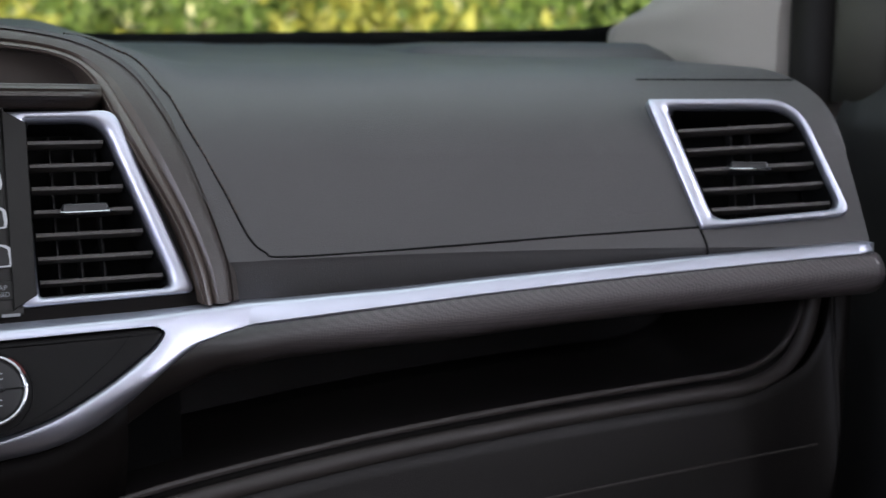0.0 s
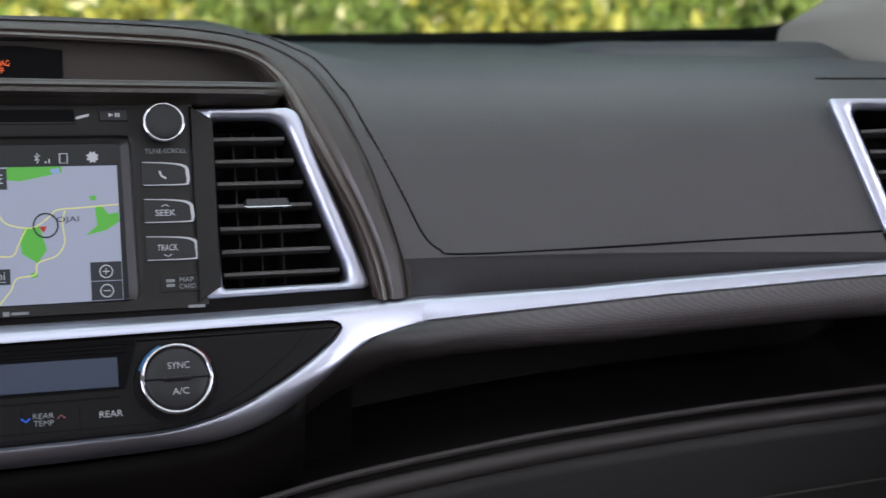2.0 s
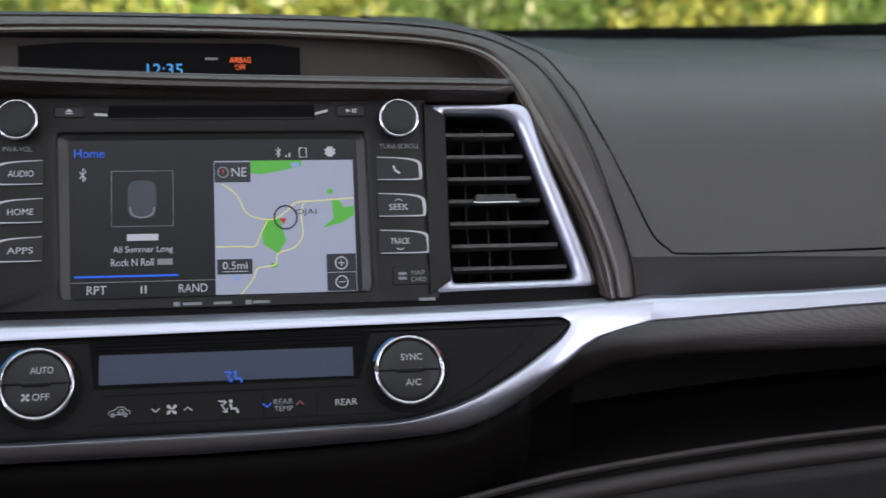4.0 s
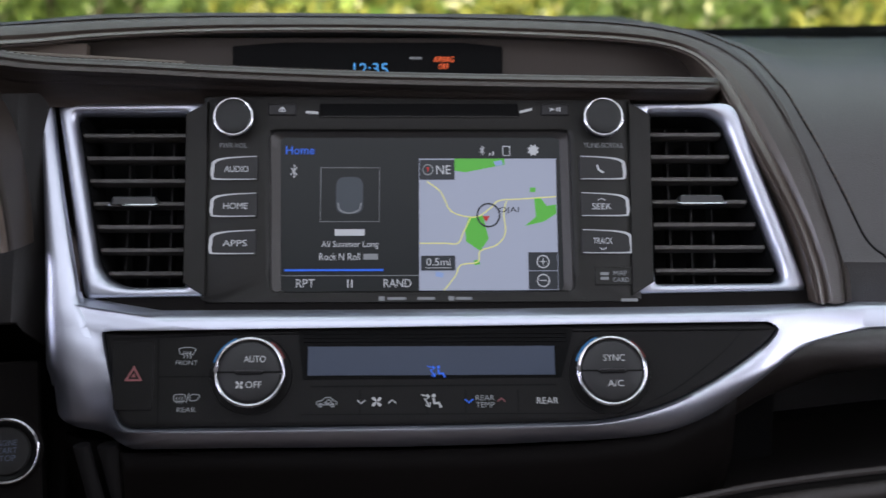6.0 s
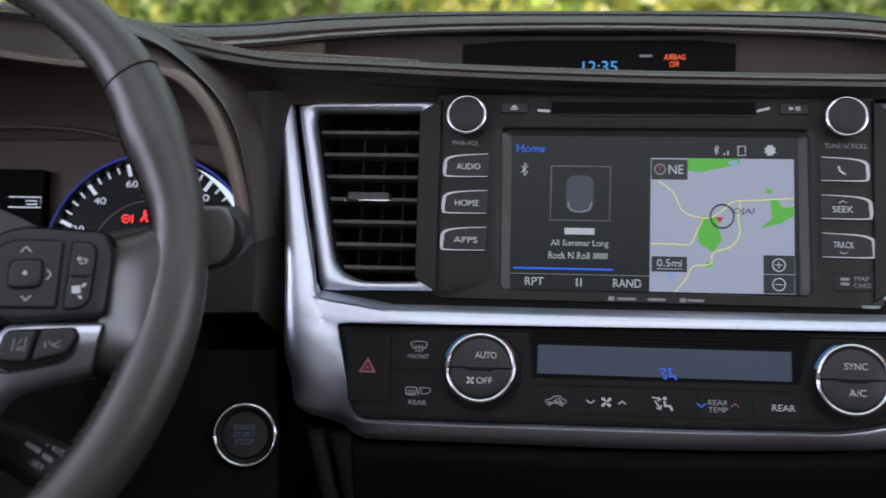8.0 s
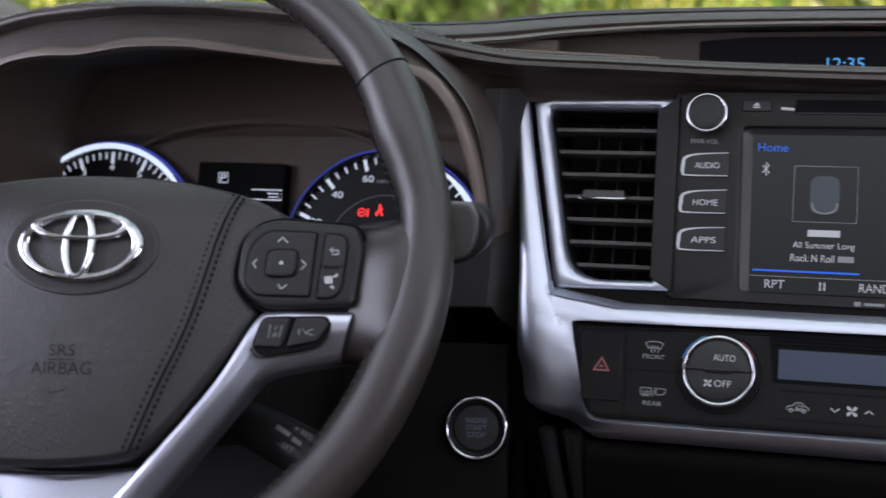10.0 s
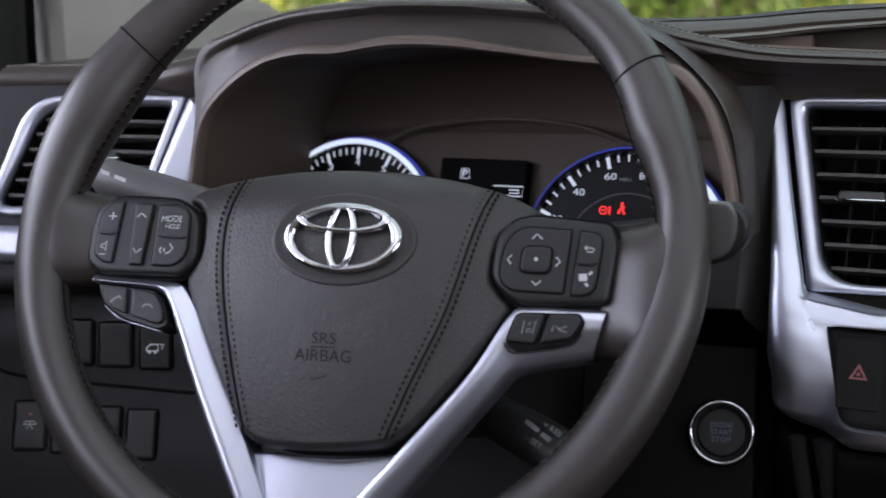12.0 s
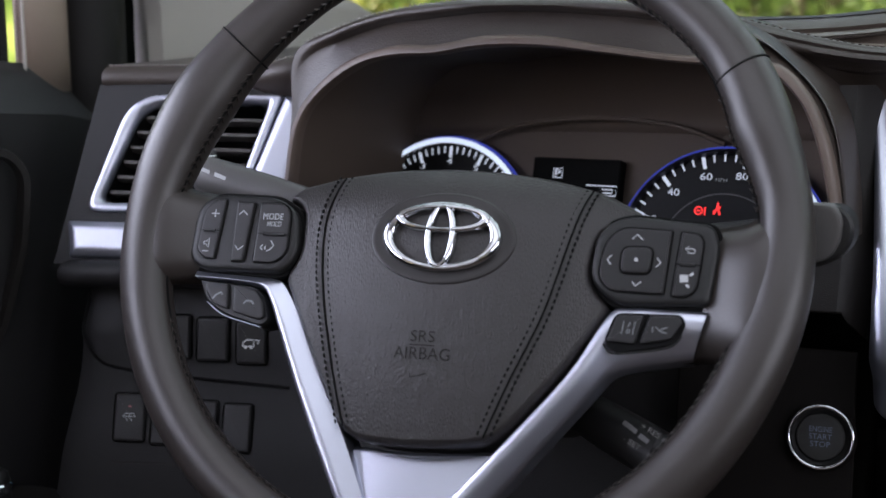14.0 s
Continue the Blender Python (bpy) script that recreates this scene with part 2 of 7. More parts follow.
def slab(pts, rows, bm=None, back=True, dome=None):
    """Closed outline stacked in rows of (inset, height); the last row is capped."""
    bm = bm or bmesh.new()
    loops = []
    for d, w in rows:
        loops.append([bm.verts.new((x, y, w + (dome(x, y) if dome else 0))) for x, y in inset(pts, d)])
    n = len(pts)
    for a, b in zip(loops, loops[1:]):
        for i in range(n):
            bm.faces.new((a[i], a[(i + 1) % n], b[(i + 1) % n], b[i]))
    d, w = rows[-1]
    if not dome and len(rows) > 2 and rows[-2][0] < d:
        # a narrow flat margin keeps the top plain
        rim = [bm.verts.new((x, y, w)) for x, y in inset(pts, d + 0.0004)]
        for i in range(n):
            bm.faces.new((loops[-1][i], loops[-1][(i + 1) % n], rim[(i + 1) % n], rim[i]))
        bm.faces.new(rim)
    else:
        bm.faces.new(loops[-1])
    if back:
        bm.faces.new(list(reversed(loops[0])))
    return bm


def key_rows(h, r=0.0006, deep=0.004):
    return [(0, -deep), (0, h - r), (r * 0.35, h - r * 0.35), (r, h)]


def polar(pts, n, c):
    """The outline cut by n rays from c."""
    out, m = [], len(pts)
    for k in range(n):
        a = 2 * math.pi * k / n
        d, best = Vector((math.cos(a), math.sin(a))), None
        for i in range(m):
            p, q = Vector(pts[i]) - c, Vector(pts[(i + 1) % m]) - c
            e = q - p
            den = d.x * e.y - d.y * e.x
            if abs(den) < 1e-12:
                continue
            t, u = (p.x * e.y - p.y * e.x) / den, (p.x * d.y - p.y * d.x) / den
            if t > 0 and -1e-6 <= u <= 1 + 1e-6 and (best is None or t > best):
                best = t
        q = c + d * (best or 0.001)
        out.append((q.x, q.y))
    return out


def ring(outer, inner, rows, n=120, c=None):
    """A frame between two outlines; rows of (share from outer to inner, height)."""
    bm = bmesh.new()
    c = Vector(c) if c else sum((Vector(p) for p in inner), Vector((0, 0))) / len(inner)
    A, B = polar(outer, n, c), polar(inner, n, c)
    loops = [[bm.verts.new((a[0] + (b[0] - a[0]) * f, a[1] + (b[1] - a[1]) * f, w)) for a, b in zip(A, B)] for f, w in rows]
    for a, b in zip(loops, loops[1:]):
        for i in range(n):
            bm.faces.new((a[i], a[(i + 1) % n], b[(i + 1) % n], b[i]))
    return bm


def circle(r, n=48, c=(0, 0), ry=None):
    ry = ry or r
    return [(c[0] + r * math.cos(2 * math.pi * k / n), c[1] + ry * math.sin(2 * math.pi * k / n)) for k in range(n)]


def box(x0, x1, y0, y1, z0, z1, r=0.0, bm=None):
    pts = [(x0, y0), (x1, y0), (x1, y1), (x0, y1)]
    if r:
        return slab(rounded(pts, r, 3), [(r * 0.4, z0), (0, z0 + r * 0.4), (0, z1 - r * 0.5), (r * 0.2, z1 - r * 0.15), (r * 0.6, z1)], bm)
    return slab(pts, [(0, z0), (0, z1)], bm)


def tube(path, r, n=10, closed=False, bm=None, flatten=1.0, up=(0, -1, 0.3)):
    """A round bar along a path; r: one radius or a function of 0..1."""
    bm = bm or bmesh.new()
    P = [Vector(p) for p in path]
    m, loops = len(P), []
    for i, p in enumerate(P):
        a, b = (P[i - 1], P[(i + 1) % m]) if closed else (P[max(i - 1, 0)], P[min(i + 1, m - 1)])
        t = (b - a).normalized()
        s = t.cross(Vector(up)).normalized()
        o = s.cross(t)
        rad = r(i / (m - 1)) if callable(r) else r
        loops.append([bm.verts.new(p + s * rad * math.cos(2 * math.pi * k / n) + o * rad * flatten * math.sin(2 * math.pi * k / n)) for k in range(n)])
    pairs = list(zip(loops, loops[1:])) + ([(loops[-1], loops[0])] if closed else [])
    for a, b in pairs:
        for k in range(n):
            bm.faces.new((a[k], a[(k + 1) % n], b[(k + 1) % n], b[k]))
    if not closed:
        bm.faces.new(list(reversed(loops[0])))
        bm.faces.new(loops[-1])
    return bm


def sheet(fn, us, vs):
    """A surface from fn(u, v) over the given steps."""
    bm = bmesh.new()
    g = [[bm.verts.new(fn(u, v)) for v in vs] for u in us]
    for a, b in zip(g, g[1:]):
        for k in range(len(vs) - 1):
            bm.faces.new((a[k], b[k], b[k + 1], a[k + 1]))
    return bm


def steps(a, b, n):
    return [a + (b - a) * i / n for i in range(n + 1)]


def lerp_curve(pts, t):
    """A point on a polyline at t = 0..1 by index."""
    f = t * (len(pts) - 1)
    i = min(int(f), len(pts) - 2)
    return Vector(pts[i]).lerp(Vector(pts[i + 1]), f - i)


def text_mesh(body, width, u, v, w=0.0002, height=None, align="CENTER", thick=0.0):
    """Letters of the built-in font, centred on (u, v), scaled to a width."""
    cu = bpy.data.curves.new("letters", "FONT")
    cu.body, cu.align_x, cu.align_y, cu.resolution_u = body, align, "CENTER", 3
    cu.extrude = 0.0
    tmp = bpy.data.objects.new("letters", cu)
    me = bpy.data.meshes.new_from_object(tmp)
    bpy.data.objects.remove(tmp)
    bm = bmesh.new()
    bm.from_mesh(me)
    bpy.data.meshes.remove(me)
    xs, ys = [q.co.x for q in bm.verts], [q.co.y for q in bm.verts]
    k = width / (max(xs) - min(xs))
    ky = height / (max(ys) - min(ys)) if height else k
    cx, cy = (max(xs) + min(xs)) / 2, (max(ys) + min(ys)) / 2
    for q in bm.verts:
        q.co = ((q.co.x - cx) * k + u, (q.co.y - cy) * ky + v, w)
    if thick:
        r = bmesh.ops.extrude_face_region(bm, geom=bm.faces[:])
        for q in r["geom"]:
            if isinstance(q, bmesh.types.BMVert):
                q.co.z += thick
    return bm


def write(body, width, u, v, parent, material=None, w=0.0002, height=None, name="lettering"):
    return part(name, text_mesh(body, width, u, v, w, height), material or INK, parent)


def blades(c, r, w, bm=None, n=4):
    """A printed fan: n rounded blades round a hub."""
    bm = bm or bmesh.new()
    for k in range(n):
        a = 2 * math.pi * k / n + 0.5
        d, e = Vector((math.cos(a), math.sin(a))), Vector((-math.sin(a), math.cos(a)))
        P = [Vector(c) + d * r * f + e * r * g for f, g in ((0.12, -0.08), (0.55, -0.12), (0.95, 0.02), (1.0, 0.30), (0.80, 0.50), (0.45, 0.36), (0.12, 0.10))]
        bm.faces.new([bm.verts.new((p.x, p.y, w)) for p in P])
    return bm


def seated(c, k, w):
    """A printed figure-on-seat airflow symbol, k metres high: head, bent body, two arrows."""
    x, y = c
    bm = polyfill([(x + 0.10 * k + 0.13 * k * math.cos(a), y + 0.36 * k + 0.13 * k * math.sin(a)) for a in steps(0, 6.2832, 12)[:-1]], w)
    stroke([[(x + 0.08 * k, y + 0.18 * k), (x + 0.14 * k, y - 0.16 * k), (x + 0.46 * k, y - 0.14 * k), (x + 0.60 * k, y - 0.46 * k)]], 0.17 * k, w, bm)
    stroke([[(x - 0.75 * k, y + 0.42 * k), (x - 0.22 * k, y + 0.30 * k)], [(x - 0.40 * k, y + 0.14 * k), (x - 0.20 * k, y + 0.30 * k), (x - 0.38 * k, y + 0.46 * k)], [(x - 0.55 * k, y + 0.18 * k), (x - 0.22 * k, y - 0.34 * k)], [(x - 0.46 * k, y - 0.30 * k), (x - 0.18 * k, y - 0.42 * k), (x - 0.14 * k, y - 0.10 * k)]], 0.09 * k, w, bm)
    return bm


def polyfill(pts, w, bm=None):
    bm = bm or bmesh.new()
    bm.faces.new([bm.verts.new((x, y, w)) for x, y in pts])
    return bm


def stroke(paths, width, w, bm=None):
    """Thin printed lines: flat ribbons along 2D paths."""
    bm = bm or bmesh.new()
    for path in paths:
        P = [Vector(p) for p in path]
        L = []
        for i, p in enumerate(P):
            t = (P[min(i + 1, len(P) - 1)] - P[max(i - 1, 0)]).normalized()
            s = Vector((-t.y, t.x)) * width / 2
            L.append((bm.verts.new((p.x + s.x, p.y + s.y, w)), bm.verts.new((p.x - s.x, p.y - s.y, w))))
        for a, b in zip(L, L[1:]):
            bm.faces.new((a[0], b[0], b[1], a[1]))
    return bm


def stitches(path, step, length, r, bm=None, tilt=0.0):
    """Short threads along a 3D path."""
    bm = bm or bmesh.new()
    P = [Vector(p) for p in path]
    run, nxt = 0.0, 0.0
    for a, b in zip(P, P[1:]):
        L = (b - a).length
        if L < 1e-9:
            continue
        while nxt <= run + L:
            c, t = a.lerp(b, (nxt - run) / L), (b - a) / L
            s = t.cross(Vector((0, -1, 0.4))).normalized()
            t2 = (t + s * tilt).normalized()
            o = t2.cross(s).normalized()
            v = [bm.verts.new(c + t2 * length * e + s * r * f + o * r * g) for e, f, g in
                 ((-0.5, 0, 0), (-0.25, 1, 0), (-0.25, 0, 1), (-0.25, -1, 0), (-0.25, 0, -1), (0.25, 1, 0), (0.25, 0, 1), (0.25, -1, 0), (0.25, 0, -1), (0.5, 0, 0))]
            for i in range(4):
                j = (i + 1) % 4
                bm.faces.new((v[0], v[1 + j], v[1 + i]))
                bm.faces.new((v[1 + i], v[1 + j], v[5 + j], v[5 + i]))
                bm.faces.new((v[9], v[5 + i], v[5 + j]))
            nxt += step
        run += L
    return bm


# ---- panel planes ----
FH = plane_at((0, -0.001, 1.047), 0, 0.34)      # audio unit and middle vents
FC = plane_at((0, -0.058, 0.95), 0, 0.45)       # climate panel
FW = plane_at((-0.403, -0.209, 1.030), 0.25, 0.43)  # steering wheel


def face(x, z):
    """The dash front: straight in the middle, drawn back towards both doors, leaning with height."""
    a = max(abs(x) - 0.2, 0.0)
    return -0.001 - 0.5 * a * a + 0.42 * (z - 1.05)


def smooth01(t):
    t = min(max(t, 0.0), 1.0)
    return t * t * (3 - 2 * t)


def frame_y(x, z):
    """The silver frame round the climate panel: its plane, breaking back along the top and running into the dash front."""
    y = -0.058 + 0.45 * (z - 0.95) + 0.12 * max(z - 0.9715, 0)
    return y + (face(x, z) - y) * smooth01((x - 0.19) / 0.07)


def interp(x, table):
    for (a, p), (b, q) in zip(table, table[1:]):
        if x <= b:
            return p + (q - p) * (x - a) / (b - a)
    return table[-1][1]


STRIP_TOP = [(0.10, 0.981), (0.245, 0.9822), (0.358, 0.986), (0.472, 0.994), (0.585, 1.003), (0.676, 1.011)]
STRIP_LOW = [(0.10, 0.914), (0.154, 0.928), (0.205, 0.954), (0.230, 0.9655), (0.255, 0.968), (0.283, 0.971), (0.356, 0.976), (0.470, 0.985), (0.584, 0.995), (0.668, 1.003)]


def strip_top(x):
    return interp(max(x, 0.10), STRIP_TOP)


def strip_low(x):
    return interp(max(x, 0.10), STRIP_LOW)


def pad(x, s):
    """Dash pad profile, s = 0 above the silver strip, 1 at the windscreen."""
    xe, back = x, 0.0
    if x > 0.674:
        xe, back = 0.674 + (x - 0.674) * 0.25, (x - 0.674) * 9.0
    z0 = strip_top(xe) - 0.004
    if s < 0.08:
        t = s / 0.08
        z = z0 + (1.006 - z0) * t
        t0 = (1 - t) ** 2
        return Vector((xe, face(xe, 1.008) + 0.06 * (1.006 - z) + 0.004 * t0 + back, z))
    if s < 0.42:
        z = 1.006 + (1.070 - 1.006) * (s - 0.08) / 0.34
        return Vector((xe, face(xe, z) + back, z))
    p0 = Vector((face(xe, 1.070), 1.070))
    p1 = Vector((face(xe, 1.122) + 0.004, 1.1215))
    p2 = Vector((p1.x + 0.075, 1.1285))
    if s < 0.70:
        t = (s - 0.42) / 0.28
        q = p0 * (1 - t) ** 2 + p1 * 2 * t * (1 - t) + p2 * t * t
    else:
        t = (s - 0.70) / 0.30
        q = Vector((p2.x + (0.50 - p2.x) * t, p2.y + 0.030 * t - 0.012 * smooth01((t - 0.8) / 0.2)))
    return Vector((xe, q.x + back * (1 - s), q.y + 0.020 * smooth01((0.27 - xe) / 0.09) * smooth01((s - 0.5) / 0.2)))


def on_face(x, z, off=0.0):
    return Vector((x, face(x, z) - off, z))


# ---- the car's shell ----
def shell(name, bm, mat, label, category, solid=0.0):
    ob = part(name, bm, mat, None, solid=solid)
    return tagged(ob, label, category, kind="structure")


shell("floor", box(-0.95, 0.95, -2.2, 0.45, 0.32, 0.36), CARPET, "warm grey carpeted car floor", "floor")
# the opening in the headliner is made up, to seat the roof lamp
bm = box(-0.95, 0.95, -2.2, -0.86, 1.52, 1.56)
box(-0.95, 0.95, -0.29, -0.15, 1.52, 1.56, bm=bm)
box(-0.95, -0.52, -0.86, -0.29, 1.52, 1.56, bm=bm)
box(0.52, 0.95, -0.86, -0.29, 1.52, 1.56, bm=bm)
shell("ceiling", bm, TRIMCLOTH, "pale cloth headliner with an opening added for the roof lamp", "ceiling")
bm = box(-0.95, 0.95, -2.24, -2.2, 0.32, 1.08)
box(-0.95, 0.95, -2.24, -2.2, 1.46, 1.56, bm=bm)
box(-0.95, -0.64, -2.24, -2.2, 1.08, 1.46, bm=bm)
box(0.64, 0.95, -2.24, -2.2, 1.08, 1.46, bm=bm)
# unseen dark pane behind the added tailgate lamp, keeps the low sun out
shell("window_2", box(-0.64, 0.64, -2.235, -2.229, 1.08, 1.46), GLOSSY, "unseen dark pane closing the tailgate opening against the sun", "window")
shell("wall_rear", bm, REARTRIM, "warm grey rear wall of the cabin", "wall")


def firewall():
    bm = box(-0.95, 0.95, 0.46, 0.50, 0.30, 1.128)
    return bm


shell("wall_front", firewall(), VOID, "black bulkhead under the windscreen", "wall")

# windscreen surround: black band along the foot of the glass, rounded up into the pillars
foot = spline([(-1.02, 0.27, 1.26), (-0.93, 0.34, 1.20), (-0.84, 0.40, 1.164), (-0.5, 0.455, 1.156), (0.0, 0.47, 1.156), (0.25, 0.465, 1.158), (0.5, 0.45, 1.164), (0.70, 0.44, 1.1705), (0.80, 0.43, 1.176), (0.84, 0.41, 1.188), (0.89, 0.36, 1.225), (0.92, 0.30, 1.28)], 8)
shell("windscreen_band", sheet(lambda u, v: foot[int(round(u * (len(foot) - 1)))] + Vector((0, 0.012 - 0.010 * v, -0.022 + 0.027 * v)), steps(0, 1, len(foot) - 1), steps(0, 1, 3)), VOID, "black ceramic band along the windscreen foot", "trim", solid=0.003)
gl, gn, gk, gb = nodes_of("windscreen glass")
gb.inputs["Transmission Weight"].default_value, gb.inputs["Roughness"].default_value, gb.inputs["IOR"].default_value = 1.0, 0.0, 1.02
gb.inputs["Base Color"].default_value = (0.93, 0.98, 0.94, 1)
ws = shell("window_1", sheet(lambda u, v: Vector((u, 0.475 - 0.62 * v - 0.10 * u * u, 1.135 + 0.38 * v)), steps(-0.95, 0.95, 48), steps(0, 1, 2)), gl, "clear curved windscreen glass", "window", solid=0.004)
ws.visible_shadow = False


def pillar(side):
    """Front roof pillar trim: a broad pale cloth panel from the dash corner up and back to the roof."""
    sx = 1 if side > 0 else -1
    lo = [(0.762, 0.345, 1.10), (0.757, 0.340, 1.163), (0.757, 0.310, 1.179), (0.772, 0.25, 1.215), (0.80, 0.02, 1.40), (0.80, -0.10, 1.53)]
    hi = [(0.812, 0.110, 1.06), (0.810, 0.105, 1.135), (0.806, 0.100, 1.19), (0.806, 0.08, 1.25), (0.815, -0.10, 1.42), (0.815, -0.20, 1.53)]
    def fn(u, v):
        a, b = lerp_curve(spline(lo, 6), v), lerp_curve(spline(hi, 6), v)
        p = a.lerp(b, u)
        bulge = math.sin(math.pi * u) * 0.020
        p = p + Vector((-bulge * 0.7, -bulge, 0))
        if u > 0.92:
            p.x += (u - 0.92) * 0.25
            p.y += (u - 0.92) * 0.3
        return Vector((p.x * sx + (-0.030 if sx < 0 else 0), p.y - (0.095 if sx < 0 else 0) * (0.3 + 0.7 * u), p.z))
    return sheet(fn, steps(0, 1, 18), steps(0, 1, 24))


shell("pillar_passenger", pillar(1), TRIMCLOTH, "pale grey front roof pillar trim", "pillar", solid=0.006)
shell("pillar_driver", pillar(-1), TRIMCLOTH, "pale grey front roof pillar trim", "pillar", solid=0.006)


def door(side):
    """Door card with its dark top roll, window rubber, tan frame and the sill under the glass."""
    s = 1 if side > 0 else -1
    x0 = 0.815 if s > 0 else 0.842
    yr = 0.100 if s > 0 else -0.008
    nm = "door_passenger" if s > 0 else "door_driver"
    ob = thing(nm, pose(s * x0, 0, 0.5), "dark grey plastic door card below the window", "door", kind="structure")
    o = Vector((-s * x0, 0, -0.5))
    def card(u, v):
        y = -1.45 + 1.50 * u
        z = 0.45 + 0.672 * v
        bow = 0.055 * math.sin(math.pi * min(v * 1.05, 1)) + (0.03 * smooth01((v - 0.8) / 0.2))
        near = 0.035 * smooth01((-0.02 - y) / 0.14)
        zz = z + 0.014 * smooth01((-0.05 - y) / 0.3) * v
        top = 0.020 * smooth01((v - 0.93) / 0.07)
        if s < 0:
            # the shoulder under the window slopes in to a soft crease and drops a little towards the dash
            top = 0.042 * max((v - 0.942) / 0.058, 0)
            zz -= 0.013 * (1 - smooth01(-y / 0.11)) * v
        return Vector((s * (x0 - near - bow * 0.55 + top), y, zz)) + o
    part("card", sheet(card, steps(0, 1, 60), steps(0, 0.93, 36) + [0.937, 0.942, 0.947, 0.955, 0.97, 0.985, 1.0]), DOORCARD, ob, solid=0.01)
    part("window_rubber", tube([Vector((s * (x0 + 0.010), yr - (0.0 if s > 0 else 0.018) - 0.25 * max(z - 1.25, 0), z)) + o for z in steps(0.80, 1.5, 14)], 0.024 if s > 0 else 0.030, 10), RUBBER, ob, "black rubber window seal")
    def frame_fn(u, v):
        y = yr - (0.026 + 0.068 * u if s > 0 else 0.044 + 0.052 * u)
        return Vector((s * (x0 + 0.004 - 0.008 * math.sin(math.pi * u)), y - 0.10 * max(v - 0.35, 0), 1.100 + 0.42 * v)) + o
    part("window_frame", sheet(frame_fn, steps(0, 1, 6), steps(0, 1, 6)), SAIL if s > 0 else TANTRIM, ob, "dark window frame trim" if s > 0 else "tan window frame trim", solid=0.012)
    part("glass_rubber", tube([Vector((s * (x0 + 0.012), yr - (0.106 if s > 0 else 0.1065) - 0.10 * max(z - 1.25, 0), z)) + o for z in steps(1.06, 1.5, 8)], 0.013 if s > 0 else 0.0048, 8), RUBBER, ob, "black rubber beside the glass")
    if s < 0:
        part("frame_edge", tube([Vector((s * (x0 - 0.002), yr - 0.0965 - 0.10 * max(z - 1.25, 0), z)) + o for z in steps(1.10, 1.5, 8)], 0.0014, 8), TRIMCLOTH, ob, "pale edge of the window frame")
        # silver bar made wider than the channel edge, to cover the view outside
        part("glass_channel", tube([Vector((s * (x0 + 0.016), yr - 0.1205 - 0.10 * max(z - 1.25, 0), z)) + o for z in steps(1.08, 1.5, 8)], 0.0088, 10), SILVER, ob, "bright glass channel edge, widened to cover the view outside")
    return ob, o, x0, s


door_p, op, xp, _ = door(1)
door_d, od, xd, _ = door(-1)
# handle pocket of the driver's door: a raised rounded frame round a dark recess
pk = rounded([(-0.07, -0.075), (0.010, -0.085), (0.034, -0.015), (0.040, 0.040), (0.026, 0.056), (-0.07, 0.058)], 0.018, 6)
pm = Matrix.Translation((0.052, -0.20, 0.505)) @ Euler((radians(90), 0, radians(74))).to_matrix().to_4x4()
bm = ring(inset(pk, -0.004), inset(pk, 0.004), [(0, 0), (0.2, 0.004), (0.8, 0.004), (1, -0.004)], 80)
bm.transform(pm)
part("handle_pocket", bm, LOWER, door_d)
# a chrome-tipped mirror knob on a round base at the driver's armrest
ctl = thing("mirror_control_knob", Matrix.Translation((-0.742, -0.235, 0.825)), "black round mirror control with a chrome ring", "switch")
part("base", slab(circle(0.042, 40, ry=0.050), [(0, -0.25), (0, -0.006), (0.002, -0.002), (0.006, 0.0)]), LOWER, ctl)
part("knob", slab(circle(0.011, 32), [(0, 0), (0.001, 0.020), (0.002, 0.024), (0.004, 0.026)]), BLACK, ctl)
part("chrome_ring", ring(circle(0.0125, 40), circle(0.0108, 40), [(0, 0.012), (0.3, 0.017), (1, 0.018)], 40), CHROME, ctl, "thin chrome ring")

# side walls below the glass, behind and outside the door cards
for s, nm in ((1, "wall_passenger"), (-1, "wall_driver")):
    bm = box(min(s * 0.90, s * 0.95), max(s * 0.90, s * 0.95), -2.2, 0.42, 0.30, 1.07)
    box(min(s * 0.90, s * 0.95), max(s * 0.90, s * 0.95), -2.2, 0.10, 1.45, 1.56, bm=bm)
    box(min(s * 0.90, s * 0.95), max(s * 0.90, s * 0.95), -1.45, -1.25, 1.07, 1.45, bm=bm)
    box(min(s * 0.90, s * 0.95), max(s * 0.90, s * 0.95), -0.02, 0.30, 1.0, 1.50, bm=bm)
    shell(nm, bm, RUBBER, "dark body side with window openings", "wall")

# ---- dashboard ----
dash = thing("dashboard", Matrix.Identity(4), "dark grey padded dashboard with brown-black stitched hood", "dashboard")


def pad_left(s):
    return interp(s, [(0, 0.2545), (0.08, 0.2545), (0.25, 0.2475), (0.38, 0.236), (0.52, 0.220), (0.62, 0.198), (0.70, 0.165), (1.0, 0.12)])


def in_outline(p, pts):
    hit = False
    for (x0, y0), (x1, y1) in zip(pts, pts[1:] + pts[:1]):
        if (y0 > p[1]) != (y1 > p[1]) and p[0] < (x1 - x0) * (p[1] - y0) / (y1 - y0) + x0:
            hit = not hit
    return hit


def cut(bm, pts):
    """Takes the faces inside a front-view outline (x, z) out of a sheet."""
    bmesh.ops.delete(bm, geom=[f for f in bm.faces if in_outline((f.calc_center_median().x, f.calc_center_median().z), pts) and f.calc_center_median().y < 0.0], context="FACES")
    return bm


